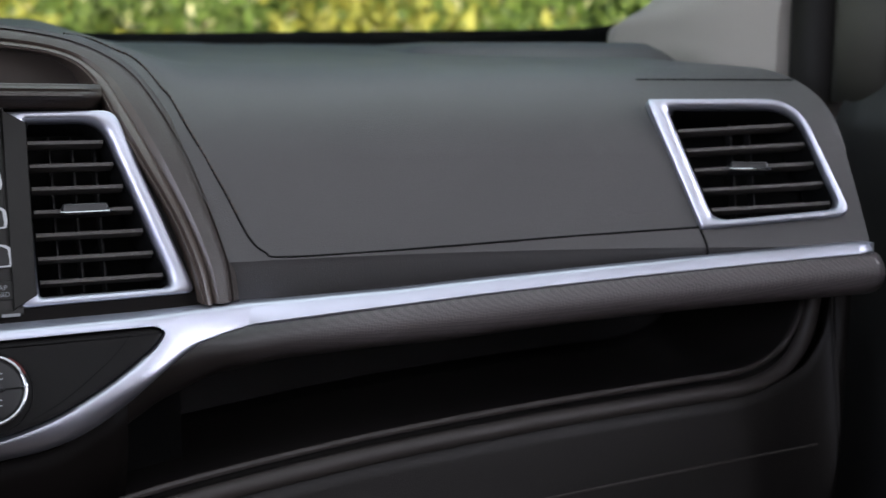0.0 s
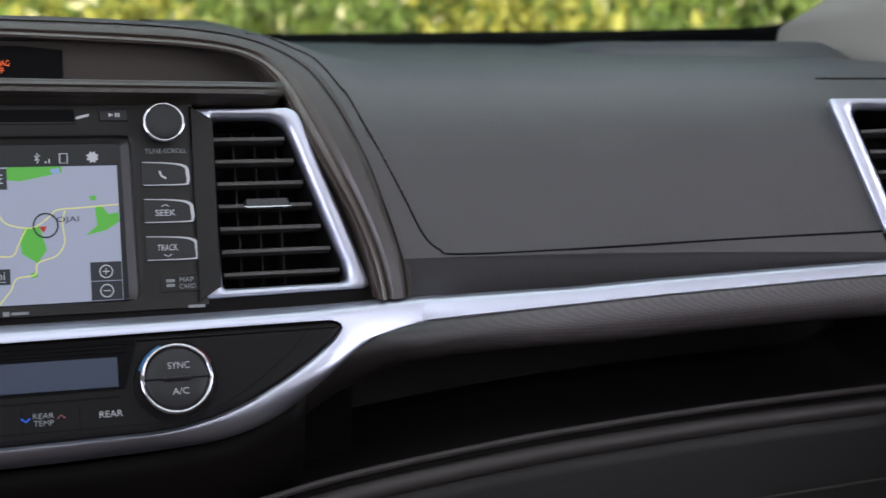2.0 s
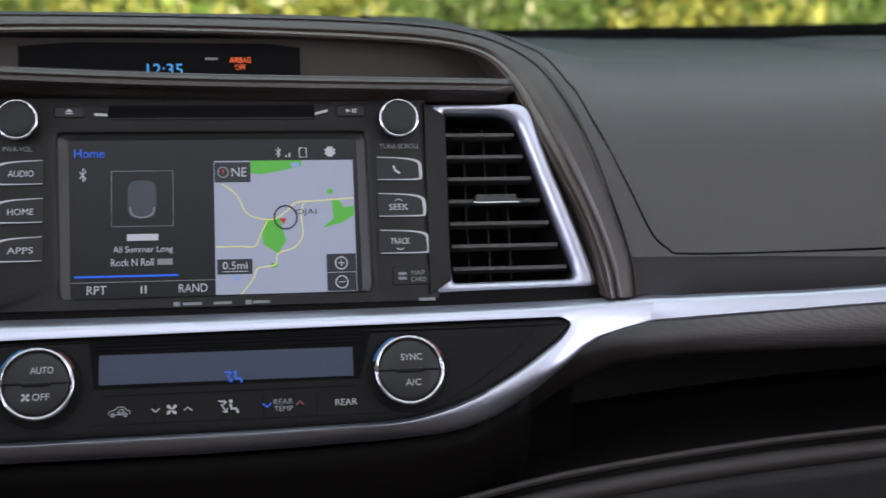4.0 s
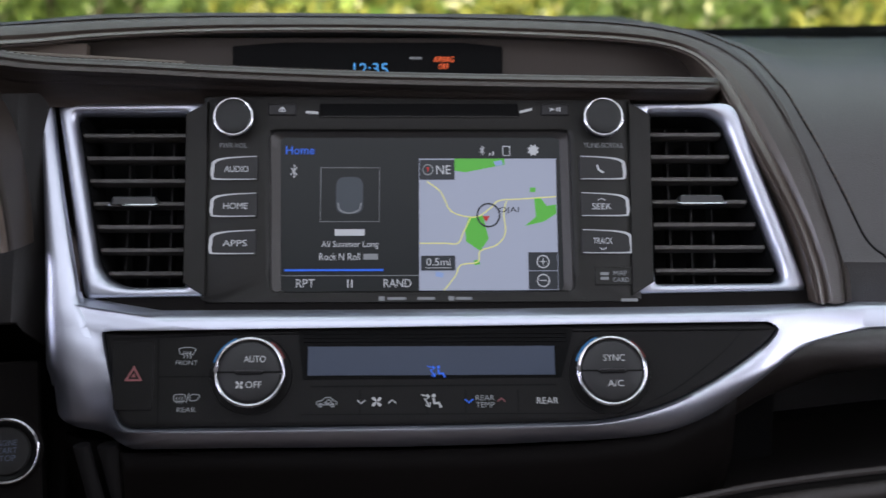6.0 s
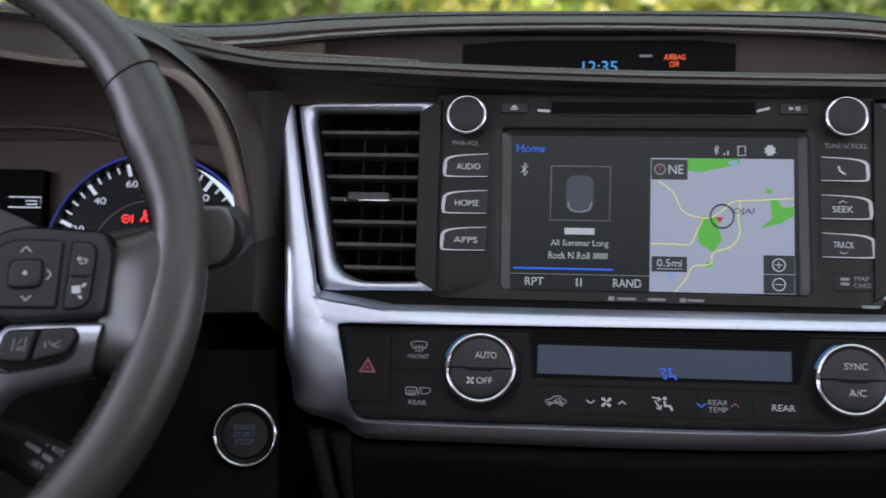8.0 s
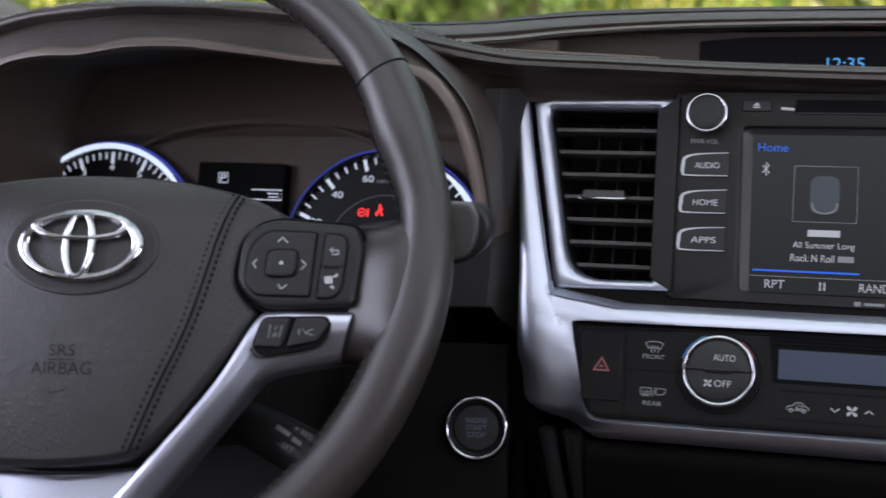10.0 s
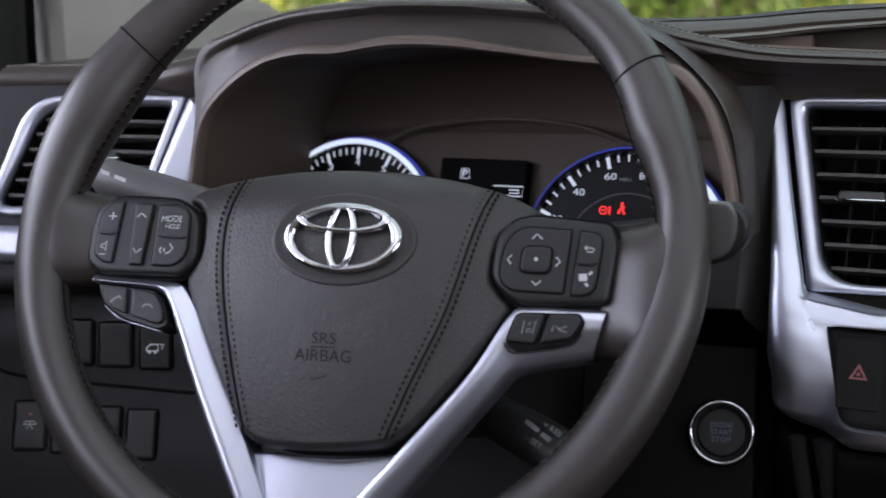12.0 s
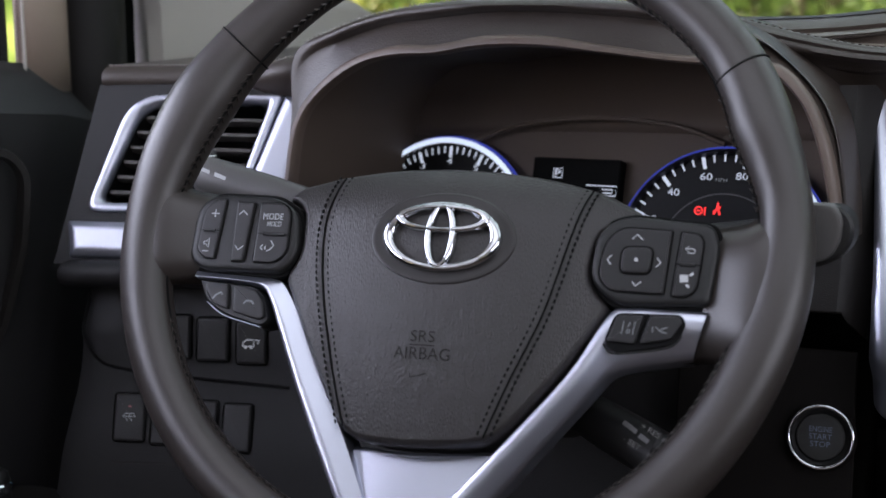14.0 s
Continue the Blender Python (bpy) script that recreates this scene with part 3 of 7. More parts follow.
us = steps(0, 0.965, 130) + [0.975, 0.983, 0.988, 0.992, 1.0]
bm = sheet(lambda u, v: pad(pad_left(v) + u * (0.698 - pad_left(v)), v), us, steps(0, 1, 120))
cut(bm, [(0.5555, 1.1020), (0.645, 1.1025), (0.6605, 1.030), (0.572, 1.0225)])
part("passenger_pad", bm, DASH, dash, "grained dark grey dash pad")


part("centre_top", sheet(lambda u, v: Vector((u, 0.10 + 0.40 * v, 1.112 + 0.026 * v)), steps(-0.80, 0.16, 30), steps(0, 1, 12)), DASH, dash, solid=0.004)

# airbag lid: raised lip of the joint, dark groove and brown stitches
lid_line = [pad(0.180, 0.71), pad(0.194, 0.68), pad(0.2065, 0.655), pad(0.2166, 0.643), pad(0.2233, 0.615), pad(0.2300, 0.566), pad(0.2337, 0.544), pad(0.2386, 0.489), pad(0.2446, 0.443), on_face(0.2582, 1.0472), on_face(0.2690, 1.0212), on_face(0.2784, 1.0115), on_face(0.2900, 1.0083), on_face(0.362, 1.0095), on_face(0.476, 1.0150), on_face(0.566, 1.0200)]
lid_path = spline(lid_line, 10)
part("lid_groove", tube(lid_path, 0.0007, 6), SEAM, dash, "dark groove round the airbag lid")
part("lid_stitching", stitches([p + Vector((0.0004, -0.0005, 0.0005)) for p in lid_path[:96]], 0.0046, 0.0034, 0.0007), THREAD, dash, "brown thread along the airbag lid", kind="stuff")
part("end_groove", tube(spline([on_face(0.5665, 1.0185), on_face(0.5685, 1.008), on_face(0.567, 0.999)], 5), 0.0009, 6), SEAM, dash)
part("end_panel_groove", tube([pad(x, 0.6085) + Vector((0, -0.0002, 0.0002)) for x in steps(0.564, 0.671, 20)], 0.0007, 6), SEAM, dash)
m = plane_at(on_face(0.525, 1.031, 0.0001), -0.33, 0.42)
airbag = thing("airbag_marking", m, "embossed airbag lettering in the dash pad", "lettering")
part("embossing", text_mesh("SRS AIRBAG", 0.036, 0, 0, 0.0, 0.0062, thick=0.0002), DASH, airbag)
# defroster slot and speaker cover low on the pad top
part("defroster_slot", tube([pad(x, 0.93) + Vector((0, 0, 0.0002)) for x in steps(0.345, 0.405, 12)], 0.0022, 6, flatten=0.4), SEAM, dash)
part("speaker_cover", slab(rounded([(0.48, 0.24), (0.48, 0.42), (0.74, 0.36), (0.76, 0.28), (0.70, 0.13), (0.60, 0.17)], 0.03, 6), [(0, 1.128), (0, 1.1360), (0.012, 1.1440), (0.026, 1.1500), (0.036, 1.1515)]), DASH, dash)
part("pad_end", sheet(lambda u, v: Vector((0.62 + 0.09 * u, 0.03 + 0.30 * v, 1.117 + 0.018 * v - 0.014 * u * u)), steps(0, 1, 10), steps(0, 1, 10)), DASH, dash, solid=0.01)

# silver strip across the passenger side
def strip(u, v):
    x = 0.235 + (0.668 - 0.235) * u
    a, b = strip_top(x) + 0.0005, strip_low(x)
    z = a + (b - a) * v
    y = frame_y(x, z) + 0.26 * (z - (a + b) / 2) * smooth01((x - 0.24) / 0.06) - 0.0010 - 0.0055 * smooth01((x - 0.235) / 0.055) - 0.0010 * math.sin(math.pi * v)
    if v in (0.04, 0.96):
        y += 0.0012
    if v in (0.0, 1.0):
        y += 0.006
    return Vector((x, y, z))


part("passenger_strip", sheet(strip, steps(0, 1, 50), [0, 0.04, 0.1, 0.25, 0.45, 0.65, 0.85, 0.96, 1]), SILVER, dash, "satin silver strip across the dash", solid=0.003)
part("strip_end", box(0.6675, 0.671, face(0.668, 1.006) - 0.006, face(0.668, 1.006) + 0.006, 1.0025, 1.0105), SILVER, dash)

# woven band under the strip, rolling under into the open shelf
ROLL = spline([(-0.003, 0), (-0.0072, 0.07), (-0.0112, 0.25), (-0.0122, 0.45), (-0.0098, 0.66), (-0.0045, 0.82), (0.0035, 0.93), (0.014, 0.99), (0.030, 1.0), (0.14, 0.96)], 3)


def band(u, v, x0=0.09, x1=0.672):
    x = x0 + (x1 - x0) * u
    top = strip_low(x) - 0.0008 - 0.012 * smooth01((0.19 - x) / 0.10)
    low = interp(x, [(-0.20, 0.80), (0.0, 0.840), (0.04, 0.860), (0.10, 0.882), (0.16, 0.900), (0.18, 0.909), (0.205, 0.926), (0.2425, 0.9405), (0.28, 0.946), (0.35, 0.9490), (0.39, 0.950), (0.48, 0.958), (0.58, 0.966), (0.65, 0.972), (0.672, 0.974)])
    p = lerp_curve(ROLL, v)
    k = smooth01((x - 0.165) / 0.10)
    return Vector((x, frame_y(x, top) + (p.x if p.x > 0 else p.x * k) + (1 - k) * (0.013 + 0.020 * p.y) + 0.065 * smooth01((0.175 - x) / 0.08), top + (low - top) * p.y))


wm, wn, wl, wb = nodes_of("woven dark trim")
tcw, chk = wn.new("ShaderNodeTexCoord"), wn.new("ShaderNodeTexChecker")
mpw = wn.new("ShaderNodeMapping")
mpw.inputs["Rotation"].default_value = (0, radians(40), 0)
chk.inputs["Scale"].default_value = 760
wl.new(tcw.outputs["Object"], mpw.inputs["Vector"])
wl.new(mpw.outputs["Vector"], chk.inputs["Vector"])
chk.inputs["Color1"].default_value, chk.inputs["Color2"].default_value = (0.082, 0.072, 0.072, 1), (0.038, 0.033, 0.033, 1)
# the weave fades in along the band; its plain start is painted shade-dark
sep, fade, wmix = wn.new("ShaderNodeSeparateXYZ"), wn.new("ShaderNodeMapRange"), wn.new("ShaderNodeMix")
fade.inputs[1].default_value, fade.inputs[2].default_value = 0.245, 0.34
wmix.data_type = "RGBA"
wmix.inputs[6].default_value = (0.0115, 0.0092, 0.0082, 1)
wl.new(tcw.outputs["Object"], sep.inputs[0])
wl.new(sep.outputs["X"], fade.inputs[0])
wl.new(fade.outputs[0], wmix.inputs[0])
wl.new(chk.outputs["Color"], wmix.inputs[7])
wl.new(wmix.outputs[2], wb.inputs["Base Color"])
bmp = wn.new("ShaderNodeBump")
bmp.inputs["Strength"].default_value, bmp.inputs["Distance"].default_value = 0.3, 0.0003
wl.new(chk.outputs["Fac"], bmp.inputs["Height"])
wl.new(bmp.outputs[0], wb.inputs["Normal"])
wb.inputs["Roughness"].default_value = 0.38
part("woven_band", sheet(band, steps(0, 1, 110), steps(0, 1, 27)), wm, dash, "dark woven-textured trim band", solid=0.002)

# open shelf and glovebox below
LIP = [(-0.02, 0.834), (0.08, 0.844), (0.15, 0.858), (0.212, 0.870), (0.312, 0.882), (0.39, 0.8885), (0.475, 0.894), (0.568, 0.8985), (0.630, 0.902), (0.661, 0.910), (0.678, 0.929), (0.684, 0.953), (0.685, 0.975)]
lip = [Vector((p.x, -0.06 - 0.10 * max(p.x - 0.2, 0) ** 2 + 0.02 * smooth01((p.x - 0.6) / 0.08), p.y)) for p in spline(LIP, 8)]
part("shelf_lip", tube(lip, 0.0060, 12), SHELFLIP, dash, "rounded lip of the open shelf")
part("shelf_lip_edge", tube([p + Vector((-0.002, 0.006, 0.0105)) for p in lip], 0.0024, 8), SHELFLIP, dash)
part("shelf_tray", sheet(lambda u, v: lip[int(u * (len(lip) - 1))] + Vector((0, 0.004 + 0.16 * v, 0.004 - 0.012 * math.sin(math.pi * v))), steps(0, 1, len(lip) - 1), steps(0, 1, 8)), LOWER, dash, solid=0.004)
part("shelf_back", box(-0.1, 0.70, 0.10, 0.11, 0.82, 1.0), KNEE, dash)


def glove(u, v):
    p = lip[int(round(u * (len(lip) - 1)))]
    z = p.z - 0.004 + (0.60 - p.z) * v
    return Vector((p.x + 0.012 * smooth01((p.x - 0.64) / 0.03), p.y - 0.004 - 0.022 * math.sin(math.pi * min(v * 1.6, 1.0) * 0.5) + 0.10 * max(v - 0.35, 0), z))


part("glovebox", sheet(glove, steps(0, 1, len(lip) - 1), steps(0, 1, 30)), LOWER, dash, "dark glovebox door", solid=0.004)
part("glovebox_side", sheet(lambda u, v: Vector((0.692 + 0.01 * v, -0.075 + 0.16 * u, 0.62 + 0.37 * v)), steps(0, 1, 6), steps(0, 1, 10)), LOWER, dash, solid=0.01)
# pale line in place of the highlight along the glovebox gap
gl_line = [Vector((x, -0.089 - 0.09 * max(x - 0.2, 0) ** 2, 0.8445 + 0.060 * (x - 0.45) + 0.006)) for x in steps(0.44, 0.655, 12)]
part("gap_highlight", tube(gl_line, 0.0008, 6), SHELFLIP, dash, "fine pale line, the highlight along the glovebox door")

# padded hood round the audio unit: band with an inner brown edge and an outer groove
IN = [(0.2355, -0.034, 0.984), (0.2320, -0.026, 1.006), (0.2225, -0.013, 1.036), (0.2060, 0.002, 1.071), (0.1935, 0.022, 1.100), (0.187, 0.044, 1.118), (0.175, 0.062, 1.131), (0.150, 0.071, 1.1380), (0.095, 0.075, 1.1420), (-0.017, 0.075, 1.1455), (-0.13, 0.075, 1.1450), (-0.205, 0.075, 1.1415), (-0.250, 0.07, 1.137), (-0.31, 0.06, 1.133)]
OUT = [(0.2530, -0.026, 0.984), (0.2525, -0.018, 1.006), (0.2455, -0.006, 1.036), (0.2335, 0.010, 1.074), (0.2190, 0.030, 1.107), (0.206, 0.052, 1.1265), (0.182, 0.072, 1.1410), (0.145, 0.080, 1.1490), (0.090, 0.084, 1.1525), (-0.010, 0.085, 1.1545), (-0.12, 0.085, 1.1550), (-0.205, 0.085, 1.1530), (-0.275, 0.08, 1.1490), (-0.33, 0.07, 1.148)]
OUT = [(x, face(x, z) - 0.0012, z) if z < 1.10 else (x, y, z) for x, y, z in OUT]
ci, co = spline(IN, 8), spline(OUT, 8)
nb = len(ci) - 1


def arch(u, v):
    i = int(round(u * nb))
    a, b = ci[i], co[i]
    out = (b - a).normalized()
    rows = [a + Vector((0, 0.075, 0)) - out * 0.004, a + Vector((0, 0.030, 0)) - out * 0.003, a + Vector((0, 0.004, 0)) - out * 0.001, a + Vector((0, 0, 0)), a.lerp(b, 0.10) + Vector((0, -0.0038, 0)), a.lerp(b, 0.24) + Vector((0, -0.0034, 0)), a.lerp(b, 0.32) + Vector((0, 0.0006, 0)), a.lerp(b, 0.5) + Vector((0, -0.0030, 0.0)),
            a.lerp(b, 0.8) + Vector((0, -0.0026, 0)), b, b + out * 0.0010 + Vector((0, 0.0024, 0)), b + out * 0.0022 + Vector((0, 0.0004, 0)), b + out * 0.006 + Vector((0, 0.0035, 0)), b + out * 0.008 + Vector((0, 0.010, -0.004)), b + out * 0.008 + Vector((0, 0.030, -0.012)), b + out * 0.005 + Vector((0, 0.06, -0.035))]
    return rows[int(round(v * 15))]


part("centre_hood", sheet(arch, steps(0, 1, nb), [k / 15 for k in range(8)]), HOODROLL, dash, "brown padded inner edge of the centre hood", sharp=60)
nsplit = 54
part("centre_hood_band", sheet(arch, [k / nb for k in range(nsplit + 1)], [k / 15 for k in range(7, 16)]), HOODBAND, dash, "dark grey padded band of the centre hood", sharp=60)
part("centre_hood_top", sheet(arch, [k / nb for k in range(nsplit, nb + 1)], [k / 15 for k in range(7, 16)]), HOOD, dash, "dark padded top of the centre hood", sharp=60)
part("hood_piping", tube([p + Vector((0, -0.0008, 0)) for p in ci], 0.0006, 6), THREAD, dash, "fine brown piping on the hood edge")
bm = slab(list(reversed(flat(FH, [(0.190, 1.098), (0.2010, 1.098), (0.2400, 0.986), (0.2290, 0.984)]))), [(0, -0.016), (0, -0.006), (0.001, -0.005)])
bm.transform(FH)
part("vent_surround", bm, LOWER, dash, "dark filler between vent and hood")

# rolled lip in front of the clock display, climbing into the instrument hood
LT = [(-0.345, -0.047, 1.1590), (-0.318, -0.040, 1.1515), (-0.292, -0.033, 1.1440), (-0.258, -0.024, 1.1350), (-0.222, -0.015, 1.1285), (-0.165, -0.006, 1.1255), (-0.10, -0.002, 1.1222), (-0.02, 0.0, 1.1195), (0.06, 0.001, 1.1180), (0.13, 0.004, 1.1170), (0.160, 0.006, 1.1166), (0.178, 0.014, 1.1162), (0.189, 0.030, 1.1158), (0.194, 0.055, 1.1150)]
lt = spline(LT, 8)
nl = len(lt) - 1


def lip_roll(u, v):
    p = lt[int(round(u * nl))]
    k = smooth01((-0.20 - p.x) / 0.12)
    d = [(0.075, -0.010), (0.040, -0.004), (0.016, -0.0005), (0.008, 0.0), (0.0045, -0.0006), (0.0038, -0.0016), (0.0012, -0.0018), (-0.0004, -0.0030), (0.0004, -0.0044), (-0.0016, -0.0052), (-0.0020, -0.0072), (0.0004, -0.0088), (0.006, -0.0098), (0.010, -0.0135), (0.014, -0.0155), (0.022, -0.0165)]
    dy, dz = d[int(round(v * 15))]
    return p + Vector((0, dy, dz * (1 + 0.5 * k)))


part("display_lip", sheet(lip_roll, steps(0, 1, nl), steps(0, 1, 15)), HOOD, dash, "layered padded lip below the clock", sharp=60)
part("lip_stitching", stitches([p + Vector((0, 0.0030, 0.0002)) for p in lt[:56]], 0.0042, 0.0030, 0.0004), THREAD, dash, kind="stuff")

# clock and passenger airbag display in the recess
clock = thing("clock_display", plane_at((-0.0306, 0.088, 1.1282), 0, 0.12) @ Matrix.Scale(1.02, 4), "black display strip with blue clock digits", "display")
part("back_panel", box(-0.25, 0.212, -0.03, 0.0135, -0.006, -0.001), RECESS, clock)
part("window", slab(rounded([(-0.092, -0.016), (0.085, -0.016), (0.085, 0.008), (0.060, 0.0105), (-0.060, 0.0105), (-0.092, 0.008)], 0.001, 2), key_rows(0.0008)), VOID, clock, "gloss black display window")
write("12:35", 0.0225, -0.0015, -0.0068, clock, BLUETEXT, 0.0011, 0.0075, name="clock_digits")
write("AIRBAG", 0.0135, 0.0465, -0.0005, clock, ORANGE, 0.0011, 0.0036, name="airbag_text")
write("OFF", 0.0065, 0.0465, -0.0052, clock, ORANGE, 0.0011, 0.0036, name="off_text")
part("belt_mark", polyfill([(0.024, -0.0005), (0.032, -0.0005), (0.032, 0.001), (0.024, 0.001)], 0.0011), DIMINK, clock)

# silver frame round the climate panel and up the stack's side
CLIM = rounded([(-0.1825, 0.9725), (0.203, 0.9765), (0.2095, 0.9725), (0.203, 0.9645), (0.178, 0.9480), (0.145, 0.9318), (0.108, 0.9228), (0.02, 0.9212), (-0.164, 0.9200), (-0.1705, 0.9240)], [0.003, 0.004, 0.003, 0.01, 0.02, 0.02, 0.02, 0, 0.008, 0.004], 4)
SIL = rounded([(-0.2165, 0.992), (-0.197, 0.9812), (-0.04, 0.9808), (0.119, 0.9815), (0.300, 0.9836), (0.300, 0.9724), (0.240, 0.9662), (0.2075, 0.9525), (0.179, 0.9270), (0.142, 0.9125), (0.094, 0.9065), (0.057, 0.9045), (-0.0165, 0.9030), (-0.12, 0.9030), (-0.1725, 0.9025), (-0.2055, 0.9035), (-0.2125, 0.9150), (-0.2155, 0.955)], [0.004, 0.004, 0, 0, 0.002, 0.004, 0.02, 0.02, 0.02, 0.02, 0.02, 0.02, 0.02, 0.02, 0.02, 0.007, 0.01, 0.01], 5)
bm = ring(SIL, CLIM, [(0.25, -0.020), (0.0, -0.0024), (0.04, 0.0002), (0.09, 0.0018), (0.16, 0.0031), (0.26, 0.0040), (0.40, 0.0045), (0.60, 0.0047), (0.86, 0.0047), (0.97, 0.0045), (1.0, 0.0042), (1.0, -0.006)], 720, (0.0, 0.948))
FR = [0, 0.0, 0.04, 0.09, 0.16, 0.26, 0.40, 0.60, 0.86, 0.97, 1.0, 1.0]
COL_R = [(-0.2270, 1.116), (-0.2164, 1.0655), (-0.2084, 1.0315), (-0.1995, 0.9980), (-0.1968, 0.9885), (-0.1915, 0.9800), (-0.1862, 0.9690), (-0.1785, 0.9560), (-0.1750, 0.9420)]
COL_L = [(-0.2340, 1.116), (-0.2258, 1.0655), (-0.2210, 1.0315), (-0.2168, 0.9980), (-0.2160, 0.9870), (-0.2150, 0.9770), (-0.2140, 0.9690), (-0.2120, 0.9560), (-0.2100, 0.9420)]
ACROSS = [(0, 0.0034), (0.05, 0.0042), (0.22, 0.0050), (0.48, 0.0056), (0.72, 0.0057), (0.90, 0.0042), (1, 0.0010), (1.1, -0.006)]


def column_w(x, z):
    """How far the column's rounded face stands out, across its width at a height."""
    a, b = (interp(max(z, 0.942), [(q, p) for p, q in reversed(edge)]) for edge in (COL_R, COL_L))
    return interp(min(max((a - x) / (a - b), 0), 1.1), ACROSS)


def column_y(z):
    return -0.058 + 0.50 * (z - 0.95) + 7.5 * max(0.97 - z, 0) ** 2


for i, q in enumerate(bm.verts):
    x, z, w = q.co
    f = FR[i // 720]
    left = smooth01((-0.164 - x) / 0.022)
    low = smooth01((0.962 - z - 0.10 * max(x - 0.12, 0)) / 0.03) * max(smooth01((x + 0.185) / 0.02), smooth01((0.924 - z) / 0.018))
    if w > -0.005:
        w += (column_w(x, z) - w) * left
    deep = 0.014 - 0.006 * smooth01((x - 0.06) / 0.10)
    w -= low * ((0.013 - 0.009 * smooth01((x - 0.06) / 0.10)) * (1 - f) + deep * (1 - f) ** 2.2) + left * 0.012 * max(1 - f / 0.42, 0) ** 2 * smooth01((0.955 - z) / 0.02)
    y = frame_y(x, z)
    q.co = (x, y + (column_y(z) - y) * left - w, z)
part("stack_frame", bm, SILVER, dash, "satin silver frame round the climate panel", sharp=50)
col_r, col_l = spline(COL_R, 7), spline(COL_L, 7)
COLUMN = [(0, 0, -0.003), (0, 0, 0.0034), (0.05, 0, 0.0042), (0.22, 0, 0.0050), (0.48, 0, 0.0056), (0.72, 0, 0.0057), (0.90, 0, 0.0042), (1, 0.0004, 0.0010), (1, 0.0018, -0.005), (1, 0.0024, -0.016), (1, 0.0024, -0.034)]


def column(u, v):
    """The stack's silver side: a narrow column above, widening into the left border of the climate panel's frame."""
    i = int(round(v * (len(col_r) - 1)))
    f, e, w = COLUMN[int(round(u * 10))]
    p = col_r[i].lerp(col_l[i], f) - Vector((e, 0))
    w += 0.0003 - 0.0024 * smooth01((0.985 - p.y) / 0.045)
    if p.y < 0.992 and f == 0:
        w -= 0.004
    return Vector((p.x, column_y(p.y) - w, p.y))


part("stack_column", sheet(column, steps(0, 1, 10), steps(0, 1, len(col_r) - 1)), SILVER, dash, "satin silver column beside the vent", sharp=60)
# unseen black baffles that stop light leaking through gaps in the dash
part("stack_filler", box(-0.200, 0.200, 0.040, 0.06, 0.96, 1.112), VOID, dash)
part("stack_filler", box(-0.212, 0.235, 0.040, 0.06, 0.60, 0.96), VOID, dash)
part("inner_baffle", box(-0.74, 0.68, 0.07, 0.45, 1.060, 1.075), VOID, dash)
# dark ledge between audio unit and silver frame
ld = part("stack_ledge", slab([(-0.199, 0.9765), (0.243, 0.981), (0.234, 0.990), (-0.197, 0.988)], [(0, -0.02), (0, 0.0)]), CONSOLE, dash)
for q in ld.data.vertices:
    x, z, w = q.co
    q.co = (x, -0.001 + 0.34 * (z - 1.047) - w - 0.0005, z)
# underside and console sides
UNDER = [(-0.212, 0.908), (-0.205, 0.9035), (-0.1725, 0.9025), (-0.12, 0.9030), (-0.0165, 0.9030), (0.057, 0.9045), (0.094, 0.9065), (0.142, 0.9125), (0.185, 0.932)]


def under(u, v):
    x = -0.211 + 0.396 * u
    e = interp(x, UNDER)
    back = 0.021 - 0.006 * smooth01((x - 0.06) / 0.10) + 0.022 * smooth01((-0.170 - x) / 0.020)
    return Vector((x, frame_y(x, e) + back + 0.012 * v + 0.16 * v * v, e - 0.0005 - 0.012 * smooth01(v * 6) - 0.15 * v))


part("console_front", sheet(under, steps(0, 1, 40), steps(0, 1, 16)), CONSOLE, dash, solid=0.004)
for x, r in ((-0.1955, 0.0050), (-0.1800, 0.0066)):
    part("console_fin", tube([Vector((x + 0.026 * t, -0.054 + 0.05 * t, 0.906 - 0.20 * t)) for t in steps(0, 1, 10)], r, 10, flatten=0.7), KNEE, dash)


